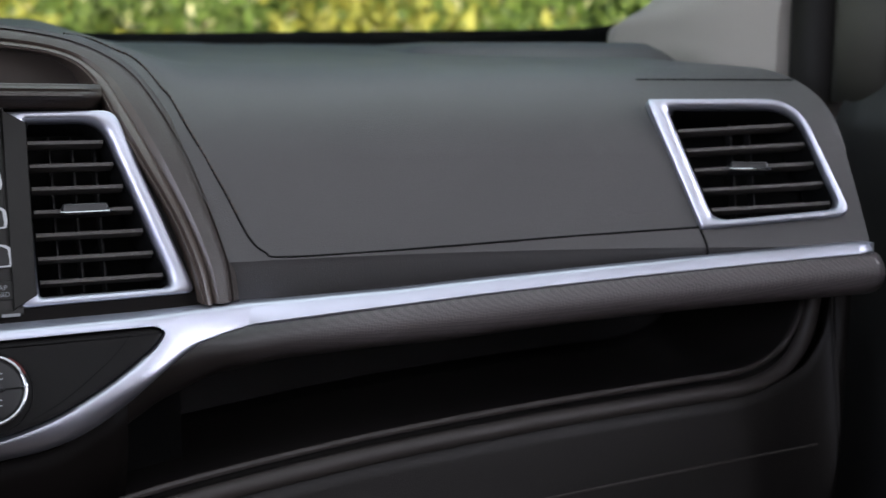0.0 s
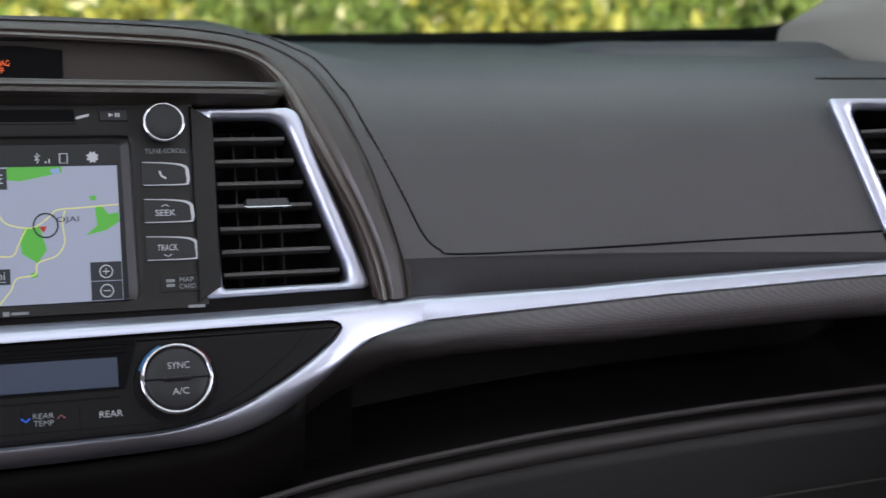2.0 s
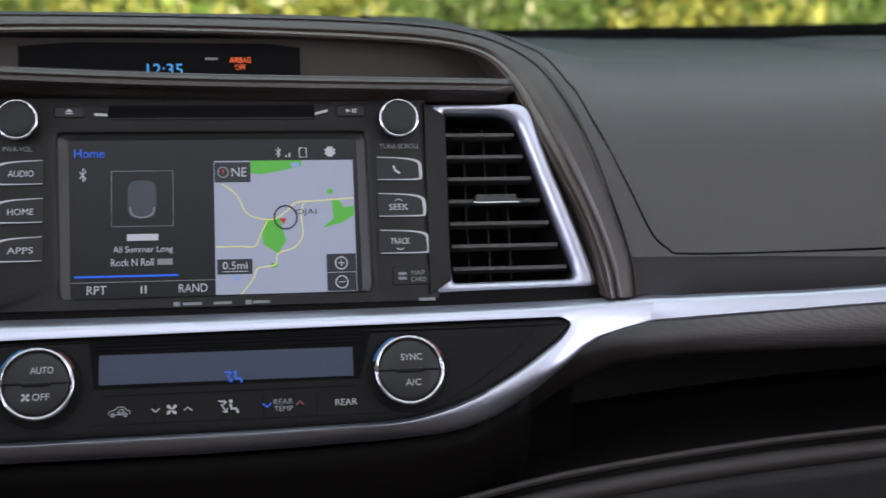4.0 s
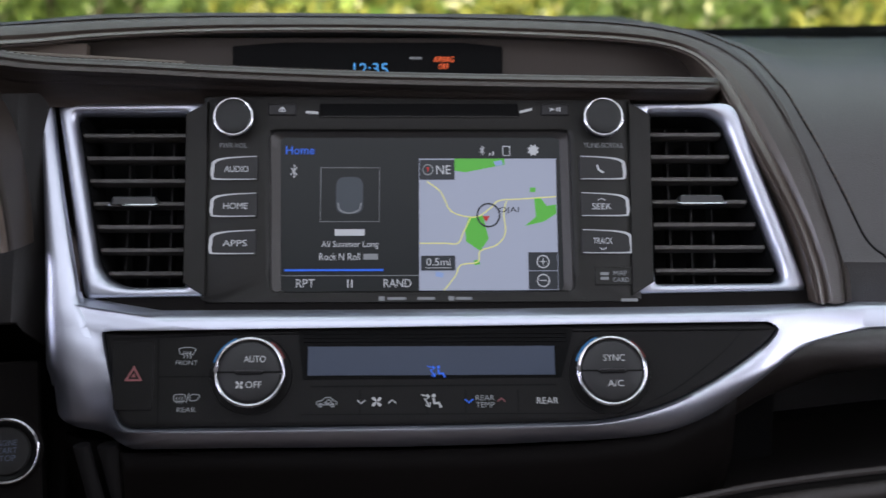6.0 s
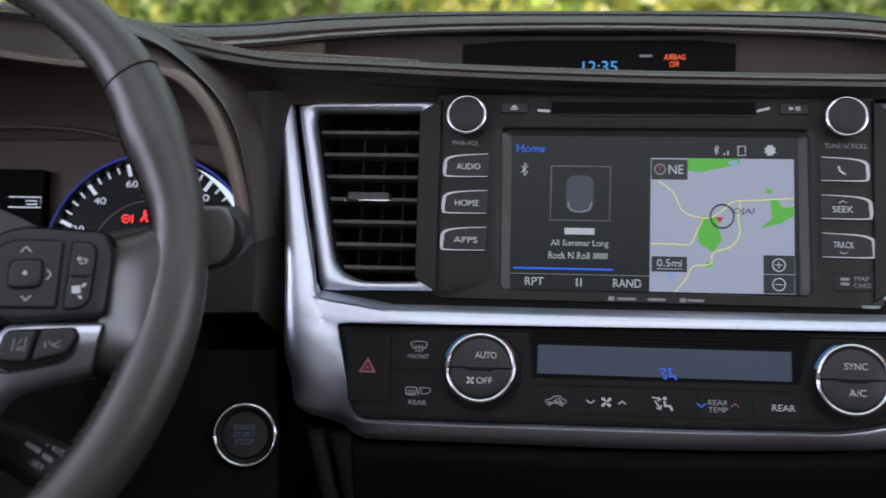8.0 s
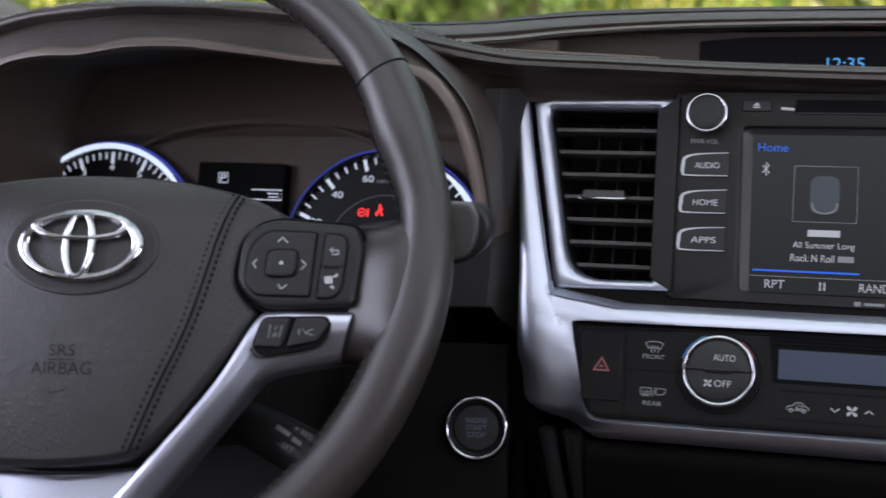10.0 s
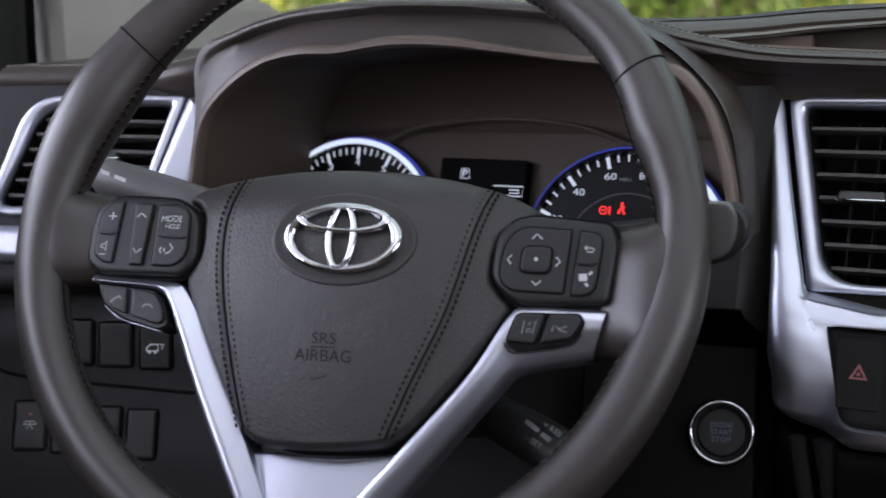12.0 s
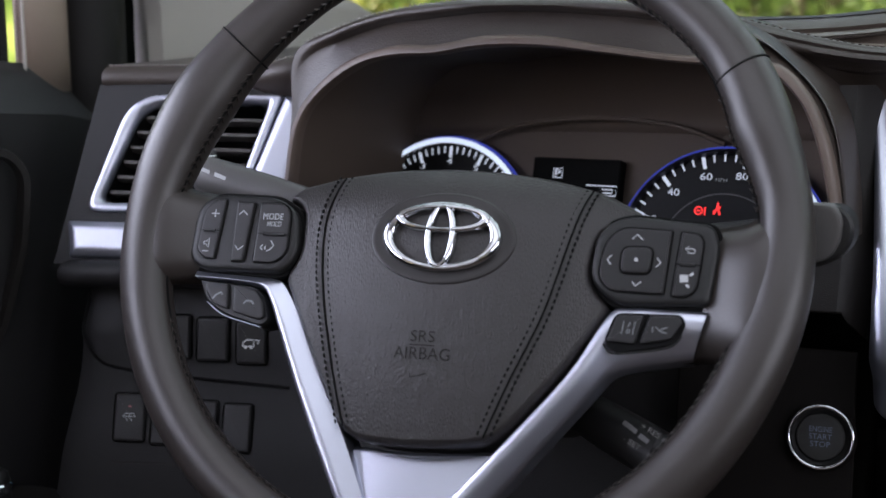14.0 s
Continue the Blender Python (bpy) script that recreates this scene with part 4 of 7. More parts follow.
# ---- air vents ----
def vent(name, m, label, outer, inner, rad_o, rad_i, tilt, tab, cols, lower_wide=False, slats=7, frame_rows=None):
    """A vent: silver frame, dark box, sloping slats, upright vanes behind them and a tab with a chrome edge."""
    ob = thing(name, m, label, "air vent", group="dashboard air vents")
    o, i = rounded(flat(m, outer), rad_o, 6), rounded(flat(m, inner), rad_i, 6)
    part("frame", ring(o, i, frame_rows or [(0, -0.006), (0, 0.0010), (0.05, 0.0022), (0.16, 0.0030), (0.40, 0.0031), (0.58, 0.0026), (0.74, 0.0012), (0.88, -0.0020), (0.97, -0.0065), (1.0, -0.012)], 200), SILVER, ob, "satin silver vent frame", sharp=50)
    c = sum((Vector(p) for p in i), Vector((0, 0))) / len(i)
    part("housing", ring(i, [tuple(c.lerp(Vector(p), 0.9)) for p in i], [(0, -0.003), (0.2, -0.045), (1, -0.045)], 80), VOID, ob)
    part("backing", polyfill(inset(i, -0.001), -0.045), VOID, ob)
    ys = [p[1] for p in i]
    y0, y1 = min(ys), max(ys)

    def span(y):
        xs = []
        for p, q in zip(i, i[1:] + i[:1]):
            if (p[1] - y) * (q[1] - y) < 0:
                xs.append(p[0] + (q[0] - p[0]) * (y - p[1]) / (q[1] - p[1]))
        return (min(xs), max(xs)) if len(xs) > 1 else None

    for k in range(slats):
        y = y1 + (y0 - y1) * (k + 0.75) / (slats + 0.35)
        s = span(y)
        if not s:
            continue
        a, b = s[0] + 0.0008, s[1] - 0.0008
        prof = [(0.0012, -0.0058), (0.0006, -0.0050), (-0.0012, -0.0052), (-0.0026, -0.010), (-0.0010, -0.020), (0.0012, -0.020)]
        bm = bmesh.new()
        A = [bm.verts.new((a, y + dy + tilt * (a - c.x), w)) for dy, w in prof]
        B = [bm.verts.new((b, y + dy + tilt * (b - c.x), w)) for dy, w in prof]
        n = len(prof)
        for j in range(n):
            bm.faces.new((A[j], A[(j + 1) % n], B[(j + 1) % n], B[j]))
        bm.faces.new(A), bm.faces.new(list(reversed(B)))
        part("slat", bm, SLAT, ob)
    for k in range(cols):
        x = c.x + (k - (cols - 1) / 2) * 0.0135
        part("vane", box(x - 0.0006, x + 0.0006, y0 + 0.002, y1 - 0.002, -0.038, -0.024), BLACK, ob)
    tx, ty, tw = tab
    t = part("tab", slab(rounded([(tx - tw / 2, ty - 0.0015), (tx + tw / 2, ty - 0.0015), (tx + tw / 2 - 0.0014, ty + 0.0052), (tx - tw / 2 + 0.0014, ty + 0.0052)], 0.0012, 3), [(0, -0.014), (0, -0.004), (0.0006, -0.0024), (0.0018, -0.0018)]), TABGREY, ob, "black slider tab")
    part("chrome_edge", tube([(tx - tw / 2, ty - 0.0006, -0.0022), (tx - tw / 2 + 0.002, ty - 0.0012, -0.0008), (tx + tw / 2 - 0.002, ty - 0.0012, -0.0008), (tx + tw / 2, ty - 0.0006, -0.0022)], 0.0010, 8, up=(0, 0, 1)), CHROME, t, "chrome edge of the tab")
    return ob


def sub(m, p):
    return flat(m, [p])[0]


tl = sub(FH, (-0.173, 1.0408))
vent("air_vent", FH, "silver-framed middle vent beside the instrument cluster", [(-0.2200, 1.0985), (-0.1303, 1.0996), (-0.1282, 0.9868), (-0.1985, 0.9858)], [(-0.2085, 1.0925), (-0.1415, 1.0925), (-0.1395, 0.9935), (-0.1885, 0.9925)], [0.003, 0.001, 0.001, 0.004], [0.003, 0.001, 0.001, 0.022], 0.0, (tl[0], tl[1], 0.029), 3)
tr = sub(FH, (0.173, 1.0413))
vent("air_vent", FH, "silver-framed middle vent beside the passenger pad", [(0.1295, 1.0996), (0.1945, 1.1000), (0.2335, 0.9890), (0.1315, 0.9875)], [(0.1420, 1.0930), (0.1845, 1.0930), (0.2190, 0.9945), (0.1430, 0.9940)], [0.001, 0.008, 0.006, 0.001], [0.001, 0.012, 0.006, 0.001], 0.0, (tr[0], tr[1], 0.029), 3)
FVP = plane_at((0.607, face(0.607, 1.063) - 0.0025, 1.063), -0.407, 0.42)
tp = sub(FVP, (0.607, 1.0598))
vent("air_vent", FVP, "silver-framed end vent on the passenger side", [(0.548, 1.1055), (0.646, 1.1062), (0.6645, 1.0275), (0.566, 1.0188)], [(0.5630, 1.0990), (0.6430, 1.0990), (0.6570, 1.0330), (0.5775, 1.0255)], [0.001, 0.024, 0.010, 0.001], [0.003, 0.020, 0.007, 0.010], 0.06, (tp[0], tp[1], 0.028), 2, slats=5)
FVD = plane_at((-0.672, face(-0.672, 1.060) - 0.003, 1.060), 0.47, 0.42)
td = sub(FVD, (-0.665, 1.058))
vent("air_vent", FVD, "silver-framed end vent on the driver side", [(-0.7165, 1.0995), (-0.6165, 1.0990), (-0.6300, 1.0180), (-0.7280, 1.0190)], [(-0.7065, 1.0925), (-0.6265, 1.0925), (-0.6350, 1.0262), (-0.7190, 1.0265)], [0.024, 0.001, 0.002, 0.010], [0.020, 0.003, 0.004, 0.007], -0.03, (td[0], td[1], 0.028), 2, slats=6)

# columns of plain trim between the middle vents and the audio unit
for s in (-1, 1):
    side = thing("vent_side_trim", FH, "charcoal side trim beside the audio unit", "trim", kind="structure")
    pts = flat(FH, [(s * 0.1285, 1.1004), (s * 0.1420, 1.0925), (s * 0.1405, 0.9940), (s * 0.1272, 0.9862)])
    part("bevel", slab(pts, [(0, -0.012), (0, 0.0034), (0.0006, 0.0042)]), PANEL, side)

# ---- audio unit ----
unit = thing("audio_unit", FH, "charcoal audio unit with a lit navigation screen", "car stereo")
U = lambda x, z: sub(FH, (x, z))
face_o = rounded(flat(FH, [(-0.1315, 1.1040), (0.1300, 1.1040), (0.1330, 0.9830), (-0.1300, 0.9830)]), 0.002, 3)
hole = rounded(flat(FH, [(-0.0915, 1.0835), (0.0920, 1.0835), (0.0930, 0.9890), (-0.0890, 0.9890)]), 0.004, 4)
part("faceplate", ring(face_o, hole, [(0, -0.02), (0, 0.0016), (0.03, 0.0024), (0.9, 0.0024), (0.97, 0.0019), (1.0, 0.0006), (1.0, -0.006)], 220, (0.0, -0.01)), PANEL, unit)
part("bezel", ring(hole, rounded(flat(FH, [(-0.0845, 1.0805), (0.0862, 1.0805), (0.0868, 0.9900), (-0.0828, 0.9895)]), 0.001, 2), [(0, -0.001), (0.10, -0.0022), (0.9, -0.0044), (1, -0.006)], 200, (0.0, -0.01)), BEZEL, unit, "charcoal sloping screen bezel")
scr = part("screen", polyfill(rounded(flat(FH, [(-0.0852, 1.0810), (0.0868, 1.0810), (0.0872, 0.9893), (-0.0832, 0.9888)]), 0.001, 2), -0.0046), SCREENDARK, unit, "lit colour screen with a map")
SW = -0.0043


def px(x, y):
    """Screen drawing in hundredths: x 0..100 from its left edge, y 0..100 down."""
    a = U(-0.0840 + 0.1705 * x / 100, 1.0808 - 0.0912 * y / 100)
    return a


def shape(name, pts, mat, w=SW):
    return part(name, polyfill([px(*p) for p in pts], w), mat, scr)


def lines(name, paths, mat, width=0.0007, w=SW + 0.0003):
    return part(name, stroke([[px(*p) for p in q] for q in paths], width, w), mat, scr)


shape("map_ground", [(49.2, 14), (98.6, 14), (98.6, 99), (49.2, 99)], MAPGREY)
shape("map_park", [(62, 14), (80, 14), (80, 18), (66, 23), (62, 22)], MAPGREEN, SW + 0.0001)
shape("map_park", [(67, 52), (72, 51), (74, 66), (71, 74), (66, 68), (65.5, 60)], MAPGREEN, SW + 0.0001)
shape("map_park", [(90.5, 40), (93, 40), (95, 45), (98.4, 44), (98.4, 50), (94, 55), (87, 58), (91, 52)], MAPGREEN, SW + 0.0001)
shape("map_park", [(89, 33), (91, 33), (91, 36), (89, 36)], MAPGREEN, SW + 0.0001)
lines("map_road", [[tuple(p) for p in spline([(52, 29), (57, 36), (60, 47), (64, 51), (70, 52), (75, 46), (78, 41.5), (86, 40.5), (98.5, 39)], 5)], [tuple(p) for p in spline([(49.4, 69), (58, 69), (63, 69), (65, 62), (67.5, 53)], 5)], [tuple(p) for p in spline([(58, 99), (62, 90), (64, 83), (70, 81), (71, 74), (77, 70), (80, 62), (79.5, 50), (80.5, 42)], 5)]], MAPROAD)
part("map_position_ring", ring([px(74 + 4.3 * math.cos(a), 51 + 8 * math.sin(a)) for a in steps(0, 6.2832, 32)[:-1]], [px(74 + 3.7 * math.cos(a), 51 + 6.9 * math.sin(a)) for a in steps(0, 6.2832, 32)[:-1]], [(0, SW + 0.0005), (1, SW + 0.0005)], 32), MAPBOX, scr)
shape("map_position_arrow", [(71.8, 51.6), (74.4, 51.6), (73.2, 55.6)], DARKRED, SW + 0.0006)
p = px(81.3, 48)
write("OJAI", 0.0125, p[0], p[1], scr, MAPBOX, SW + 0.0006, 0.0042, name="map_label")
shape("compass_box", [(49.4, 15), (62, 15), (62, 28), (49.4, 28)], MAPBOX, SW + 0.0007)
p = px(58, 21.5)
write("NE", 0.0088, p[0], p[1], scr, INK, SW + 0.0009, 0.0056, name="map_compass")
part("compass_ring", ring([px(52.4 + 2.0 * math.cos(a), 21.5 + 3.7 * math.sin(a)) for a in steps(0, 6.2832, 20)[:-1]], [px(52.4 + 1.6 * math.cos(a), 21.5 + 2.9 * math.sin(a)) for a in steps(0, 6.2832, 20)[:-1]], [(0, SW + 0.0009), (1, SW + 0.0009)], 20), DIMINK, scr)
shape("scale_box", [(49.8, 77), (62, 77), (62, 86.5), (49.8, 86.5)], MAPBOX, SW + 0.0007)
p = px(56, 81)
write("0.5mi", 0.0145, p[0], p[1], scr, INK, SW + 0.0009, 0.0046, name="map_scale")
for y, mark in ((81, 1), (93, 0)):
    shape("zoom_key", [(88, y - 6), (98.4, y - 6), (98.4, y + 5.6), (88, y + 5.6)], MAPBOX, SW + 0.0007)
    part("zoom_ring", ring([px(93.2 + 2.3 * math.cos(a), y + 4.2 * math.sin(a)) for a in steps(0, 6.2832, 28)[:-1]], [px(93.2 + 1.9 * math.cos(a), y + 3.5 * math.sin(a)) for a in steps(0, 6.2832, 28)[:-1]], [(0, SW + 0.0009), (1, SW + 0.0009)], 28), INK, scr)
    lines("zoom_mark", [[(92, y), (94.4, y)]] + ([[(93.2, y - 2.2), (93.2, y + 2.2)]] if mark else []), INK, 0.0005, SW + 0.001)
p = px(6.5, 8.5)
write("Home", 0.0175, p[0], p[1], scr, BLUEINK, SW + 0.0004, 0.0052, name="home_title")
lines("radio_link_mark", [[(3.2, 20), (5.4, 24.6), (4.4, 26.5), (4.4, 18), (5.4, 20), (3.2, 24.6)]], INK, 0.0006)
shape("compass_needle", [(51.9, 19.8), (52.9, 19.8), (52.4, 23.2)], DARKRED, SW + 0.0009)
lines("scale_rule", [[(51.5, 84.8), (60.5, 84.8)]], INK, 0.0004, SW + 0.0009)
shape("map_water", [(76, 16), (79, 15), (79.5, 18), (77, 19)], MAPWATER, SW + 0.0002)
shape("map_water", [(55, 86.8), (58, 88), (57.5, 91), (55, 90)], MAPWATER, SW + 0.0002)
shape("map_park", [(68.5, 80), (70.5, 79.5), (70.8, 82.5), (68.8, 83)], MAPGREEN, SW + 0.0002)
lines("cover_frame", [[(14, 20), (35, 20), (35, 55), (14, 55), (14, 20)]], DIMINK, 0.0004)
part("cover_art", polyfill(rounded([px(19.5, 26), px(29.2, 26), px(29.2, 50), px(19.5, 50)], 0.006, 6), SW + 0.0003), COVERART, scr)
part("artist_line", stroke([[px(19.2, 62), px(29.8, 62)]], 0.0040, SW + 0.0004), INK, scr, "unreadable pale title bar")
p = px(24.6, 70)
write("All Summer Long", 0.0345, p[0], p[1], scr, INK, SW + 0.0004, 0.0050, name="title_line")
p = px(21.0, 77.5)
write("Rock N Roll", 0.0245, p[0], p[1], scr, INK, SW + 0.0004, 0.0044, name="album_line")
part("album_line_end", stroke([[px(29.4, 77.5), px(34.6, 77.5)]], 0.0036, SW + 0.0004), DIMINK, scr)
lines("progress_bar", [[(1.5, 86), (36.5, 86)]], BLUEINK, 0.0012)
lines("screen_rule", [[(0.5, 89.5), (49, 89.5)]], DIMINK, 0.0004)
for body, x, wd in (("RPT", 9, 0.0112), ("RAND", 41.5, 0.0165)):
    p = px(x, 94.3)
    write(body, wd, p[0], p[1], scr, INK, SW + 0.0004, 0.0050, name="screen_key_text")
lines("pause_mark", [[(24, 92), (24, 97)], [(25.4, 92), (25.4, 97)]], INK, 0.0009)
part("gear_mark", slab([px(90.5 + (2.2 if k % 2 else 1.5) * math.cos(k * math.pi / 8), 8.5 + (4.0 if k % 2 else 2.8) * math.sin(k * math.pi / 8)) for k in range(16)], [(0, SW), (0, SW + 0.0004)]), INK, scr)
lines("battery_mark", [[(79.5, 6), (82, 6), (82, 12), (79.5, 12), (79.5, 6)]], INK, 0.0006)
lines("signal_mark", [[(74.8, 10.5), (74.8, 12)], [(76.0, 9.2), (76.0, 12)]], INK, 0.0008)
lines("link_mark", [[(71.2, 7), (72.8, 10.2), (72.0, 11.8), (72.0, 5.6), (72.8, 7), (71.2, 10.2)]], INK, 0.0005)
lines("cover_edge", [[tuple(p) for p in spline([(20.3, 43), (21, 47.5), (24.3, 49.6), (27.7, 47.5), (28.5, 43)], 6)]], DIMINK, 0.0008, SW + 0.0005)

# disc slot, keys and knobs
a, b = U(-0.0605, 1.0992), U(0.0605, 1.0912)
part("disc_slot", slab(rounded([(a[0], a[1]), (b[0], a[1]), (b[0] + 0.001, b[1]), (a[0] - 0.001, b[1])], 0.0008, 2), [(0, 0.0019), (0, 0.0028)]), VOID, unit, "dark disc slot")
part("slot_floor", box(a[0], b[0], b[1] - 0.0004, b[1] + 0.0006, 0.002, 0.0034), PANEL, unit)
for s in (-1, 1):
    q = U(s * 0.0655, 1.0948)
    part("slot_wing", slab(rounded([(q[0] - 0.0038, q[1] - 0.0008 - 0.0007), (q[0] + 0.0038, q[1] - 0.0008 + s * 0.0012), (q[0] + 0.0038, q[1] + 0.0008 + s * 0.0012), (q[0] - 0.0038, q[1] + 0.0008 - 0.0007)], 0.0004, 2), key_rows(0.0034)), INK, unit)
    q = U(s * 0.0835, 1.0955)
    k = part("key", slab(rounded([(q[0] - 0.0085, q[1] - 0.0036), (q[0] + 0.0085, q[1] - 0.0036), (q[0] + 0.0085, q[1] + 0.0036), (q[0] - 0.0085, q[1] + 0.0036)], 0.001, 3), key_rows(0.0036)), KEY, unit)
    if s < 0:
        part("eject_mark", polyfill([(q[0] - 0.0022, q[1] - 0.0002), (q[0] + 0.0022, q[1] - 0.0002), (q[0], q[1] + 0.0018)], 0.0038), INK, k)
        part("eject_bar", stroke([[(q[0] - 0.0022, q[1] - 0.0011), (q[0] + 0.0022, q[1] - 0.0011)]], 0.0007, 0.0038), INK, k)
    else:
        part("play_mark", polyfill([(q[0] - 0.003, q[1] - 0.0012), (q[0], q[1]), (q[0] - 0.003, q[1] + 0.0012)], 0.0038), INK, k)
        part("pause_bars", stroke([[(q[0] + 0.0012, q[1] - 0.0013), (q[0] + 0.0012, q[1] + 0.0013)], [(q[0] + 0.0028, q[1] - 0.0013), (q[0] + 0.0028, q[1] + 0.0013)]], 0.0009, 0.0038), INK, k)
    # turning knob with chrome rim
    q = U(s * 0.1119, 1.0888)
    kb = part("knob", slab(circle(0.0108, 48, q), [(0, 0.0), (0, 0.0115), (0.0004, 0.0135), (0.0014, 0.0140), (0.006, 0.0136)]), BLACK, unit, "black turning knob")
    part("chrome_rim", tube([(x, y, 0.0120) for x, y in circle(0.0113, 64, q)], 0.0011, 12, closed=True, up=(0, 0, 1)), CHROME, kb, "chrome rim")
    q2 = U(s * 0.1128, 1.0742)
    write("PWR-VOL" if s < 0 else "TUNE-SCROLL", 0.0165 if s < 0 else 0.0245, q2[0], q2[1], unit, DIMINK, 0.0028, 0.0030)
    for row, body in enumerate(("AUDIO", "HOME", "APPS") if s < 0 else ("", "SEEK", "TRACK")):
        zc = 1.0602 - 0.0216 * row
        ins, tip = 0.0975, 0.1258 + (0.0014 * row if s > 0 else 0.0)
        outl = [(s * ins, zc + 0.0078), (s * (tip - 0.009), zc + 0.0068), (s * (tip - 0.001), zc + 0.0050), (s * tip, zc - 0.0050), (s * (tip - 0.004), zc - 0.0066), (s * ins, zc - 0.0066)]
        pts = rounded([U(*p) for p in outl], [0.0002, 0.006, 0.004, 0.0035, 0.002, 0.0002], 4)
        if area2(pts) < 0:
            pts = list(reversed(pts))
        kk = part("key", slab(pts, key_rows(0.0034)), KEY, unit)
        # the lit edge of the key: thick at its outer end
        e = [U(s * (ins + 0.001), zc + 0.0073), U(s * (tip - 0.010), zc + 0.0063), U(s * (tip - 0.0022), zc + 0.0042), U(s * (tip - 0.0010), zc), U(s * (tip - 0.0010), zc - 0.0045), U(s * (tip - 0.004), zc - 0.0061), U(s * (ins + 0.001), zc - 0.0061)]
        path = [tuple(v) for v in spline(e, 6)]
        bm = bmesh.new()
        n, L = len(path), []
        for i2, p in enumerate(path):
            t = (Vector(path[min(i2 + 1, n - 1)]) - Vector(path[max(i2 - 1, 0)])).normalized()
            f = math.sin(math.pi * i2 / (n - 1)) ** 2
            nrm = Vector((-t.y, t.x)) * (0.00024 + 0.0008 * f)
            L.append((bm.verts.new((p[0] + nrm.x, p[1] + nrm.y, 0.0037)), bm.verts.new((p[0] - nrm.x, p[1] - nrm.y, 0.0037))))
        for c1, c2 in zip(L, L[1:]):
            bm.faces.new((c1[0], c2[0], c2[1], c1[1]))
        part("lit_edge", bm, INK, kk, "white lit key edge")
        q = U(s * 0.1105, zc - 0.0002)
        if body:
            dy = 0.0 if s < 0 else (-0.0006 if row == 1 else 0.001)
            write(body, 0.0145 if s < 0 else 0.0118, q[0], q[1] + dy, kk, INK, 0.0038, 0.0038)
            if s > 0:
                sg = 1 if row == 1 else -1
                part("arrow_mark", stroke([[(q[0] - 0.0022, q[1] + sg * 0.0032), (q[0], q[1] + sg * 0.0044), (q[0] + 0.0022, q[1] + sg * 0.0032)]], 0.0005, 0.0038), INK, kk)
        else:
            part("phone_mark", stroke([[(q[0] - 0.0022, q[1] + 0.0024), (q[0] - 0.0012, q[1] - 0.0006), (q[0] + 0.0016, q[1] - 0.0024)]], 0.0012, 0.0038), INK, kk)
q = U(0.117, 0.9975)
cardslot = part("card_cover", slab(rounded([(q[0] - 0.0118, q[1] - 0.0056), (q[0] + 0.0118, q[1] - 0.0056), (q[0] + 0.0118, q[1] + 0.0056), (q[0] - 0.0118, q[1] + 0.0056)], 0.0008, 2), key_rows(0.0030)), PANEL, unit)
write("MAP", 0.0082, q[0] + 0.0035, q[1] + 0.0018, cardslot, DIMINK, 0.0032, 0.0028)
write("CARD", 0.0096, q[0] + 0.0038, q[1] - 0.0022, cardslot, DIMINK, 0.0032, 0.0028)
part("card_mark", stroke([[(q[0] - 0.0085, q[1] + 0.0014), (q[0] - 0.0035, q[1] + 0.0014)], [(q[0] - 0.0085, q[1] - 0.0014), (q[0] - 0.0035, q[1] - 0.0014)]], 0.0018, 0.0032), DIMINK, cardslot)
for x, wd in ((-0.0225, 0.0035), (-0.0135, 0.011), (0.004, 0.0105), (0.0190, 0.0035), (0.0265, 0.0095)):
    q = U(x, 0.9850)
    part("maker_mark", stroke([[(q[0] - wd / 2, q[1]), (q[0] + wd / 2, q[1])]], 0.0026 if wd < 0.005 else 0.0016, 0.0028), DIMINK, unit)
q = U(0.1255, 0.9838)
part("code_bar", stroke([[(q[0] - 0.005, q[1]), (q[0] + 0.005, q[1])]], 0.0018, 0.0028), DIMINK, unit)

# ---- climate panel ----
clim = thing("climate_panel", FC, "black climate panel with two chrome-ringed dials", "climate control")
V = lambda x, z: sub(FC, (x, z))
part("faceplate", slab(list(reversed(flat(FC, inset(CLIM, 0.0012)))), [(0, -0.012), (0, -0.0006), (0.0008, 0.0), (0.003, 0.0002)]), CLIMATE, clim)
lcd = [V(-0.0700, 0.9715), V(0.0890, 0.9722), V(0.0810, 0.9462), V(-0.0665, 0.9455)]
part("display_recess", slab(rounded(lcd, 0.001, 2), [(0, -0.0002), (0, 0.0005)]), VOID, clim, "gloss black display window")
a, b = V(-0.0640, 0.9630), V(0.0775, 0.9478)
ld2 = part("display", slab([(a[0], a[1]), (b[0], a[1]), (b[0], b[1]), (a[0], b[1])], [(0, 0.0004), (0, 0.0008)]), LCD, clim, "dim blue-grey climate display")
part("airflow_mark", seated((0.0100, -0.0005), 0.0072, 0.001), BLUEINK, ld2)
for zz in (0.9655, 0.9676, 0.9697):
    a, b = V(-0.066, zz), V(0.084, zz)
    part("display_hood_rib", tube([(a[0], a[1], 0.0008), (b[0], b[1], 0.0008)], 0.0003, 6, up=(0, 0, 1)), VOID, clim)


def seam2(path, par=clim, wd=0.0007, w=0.0004):
    return part("seam", stroke([path], wd, w), SEAM, par)


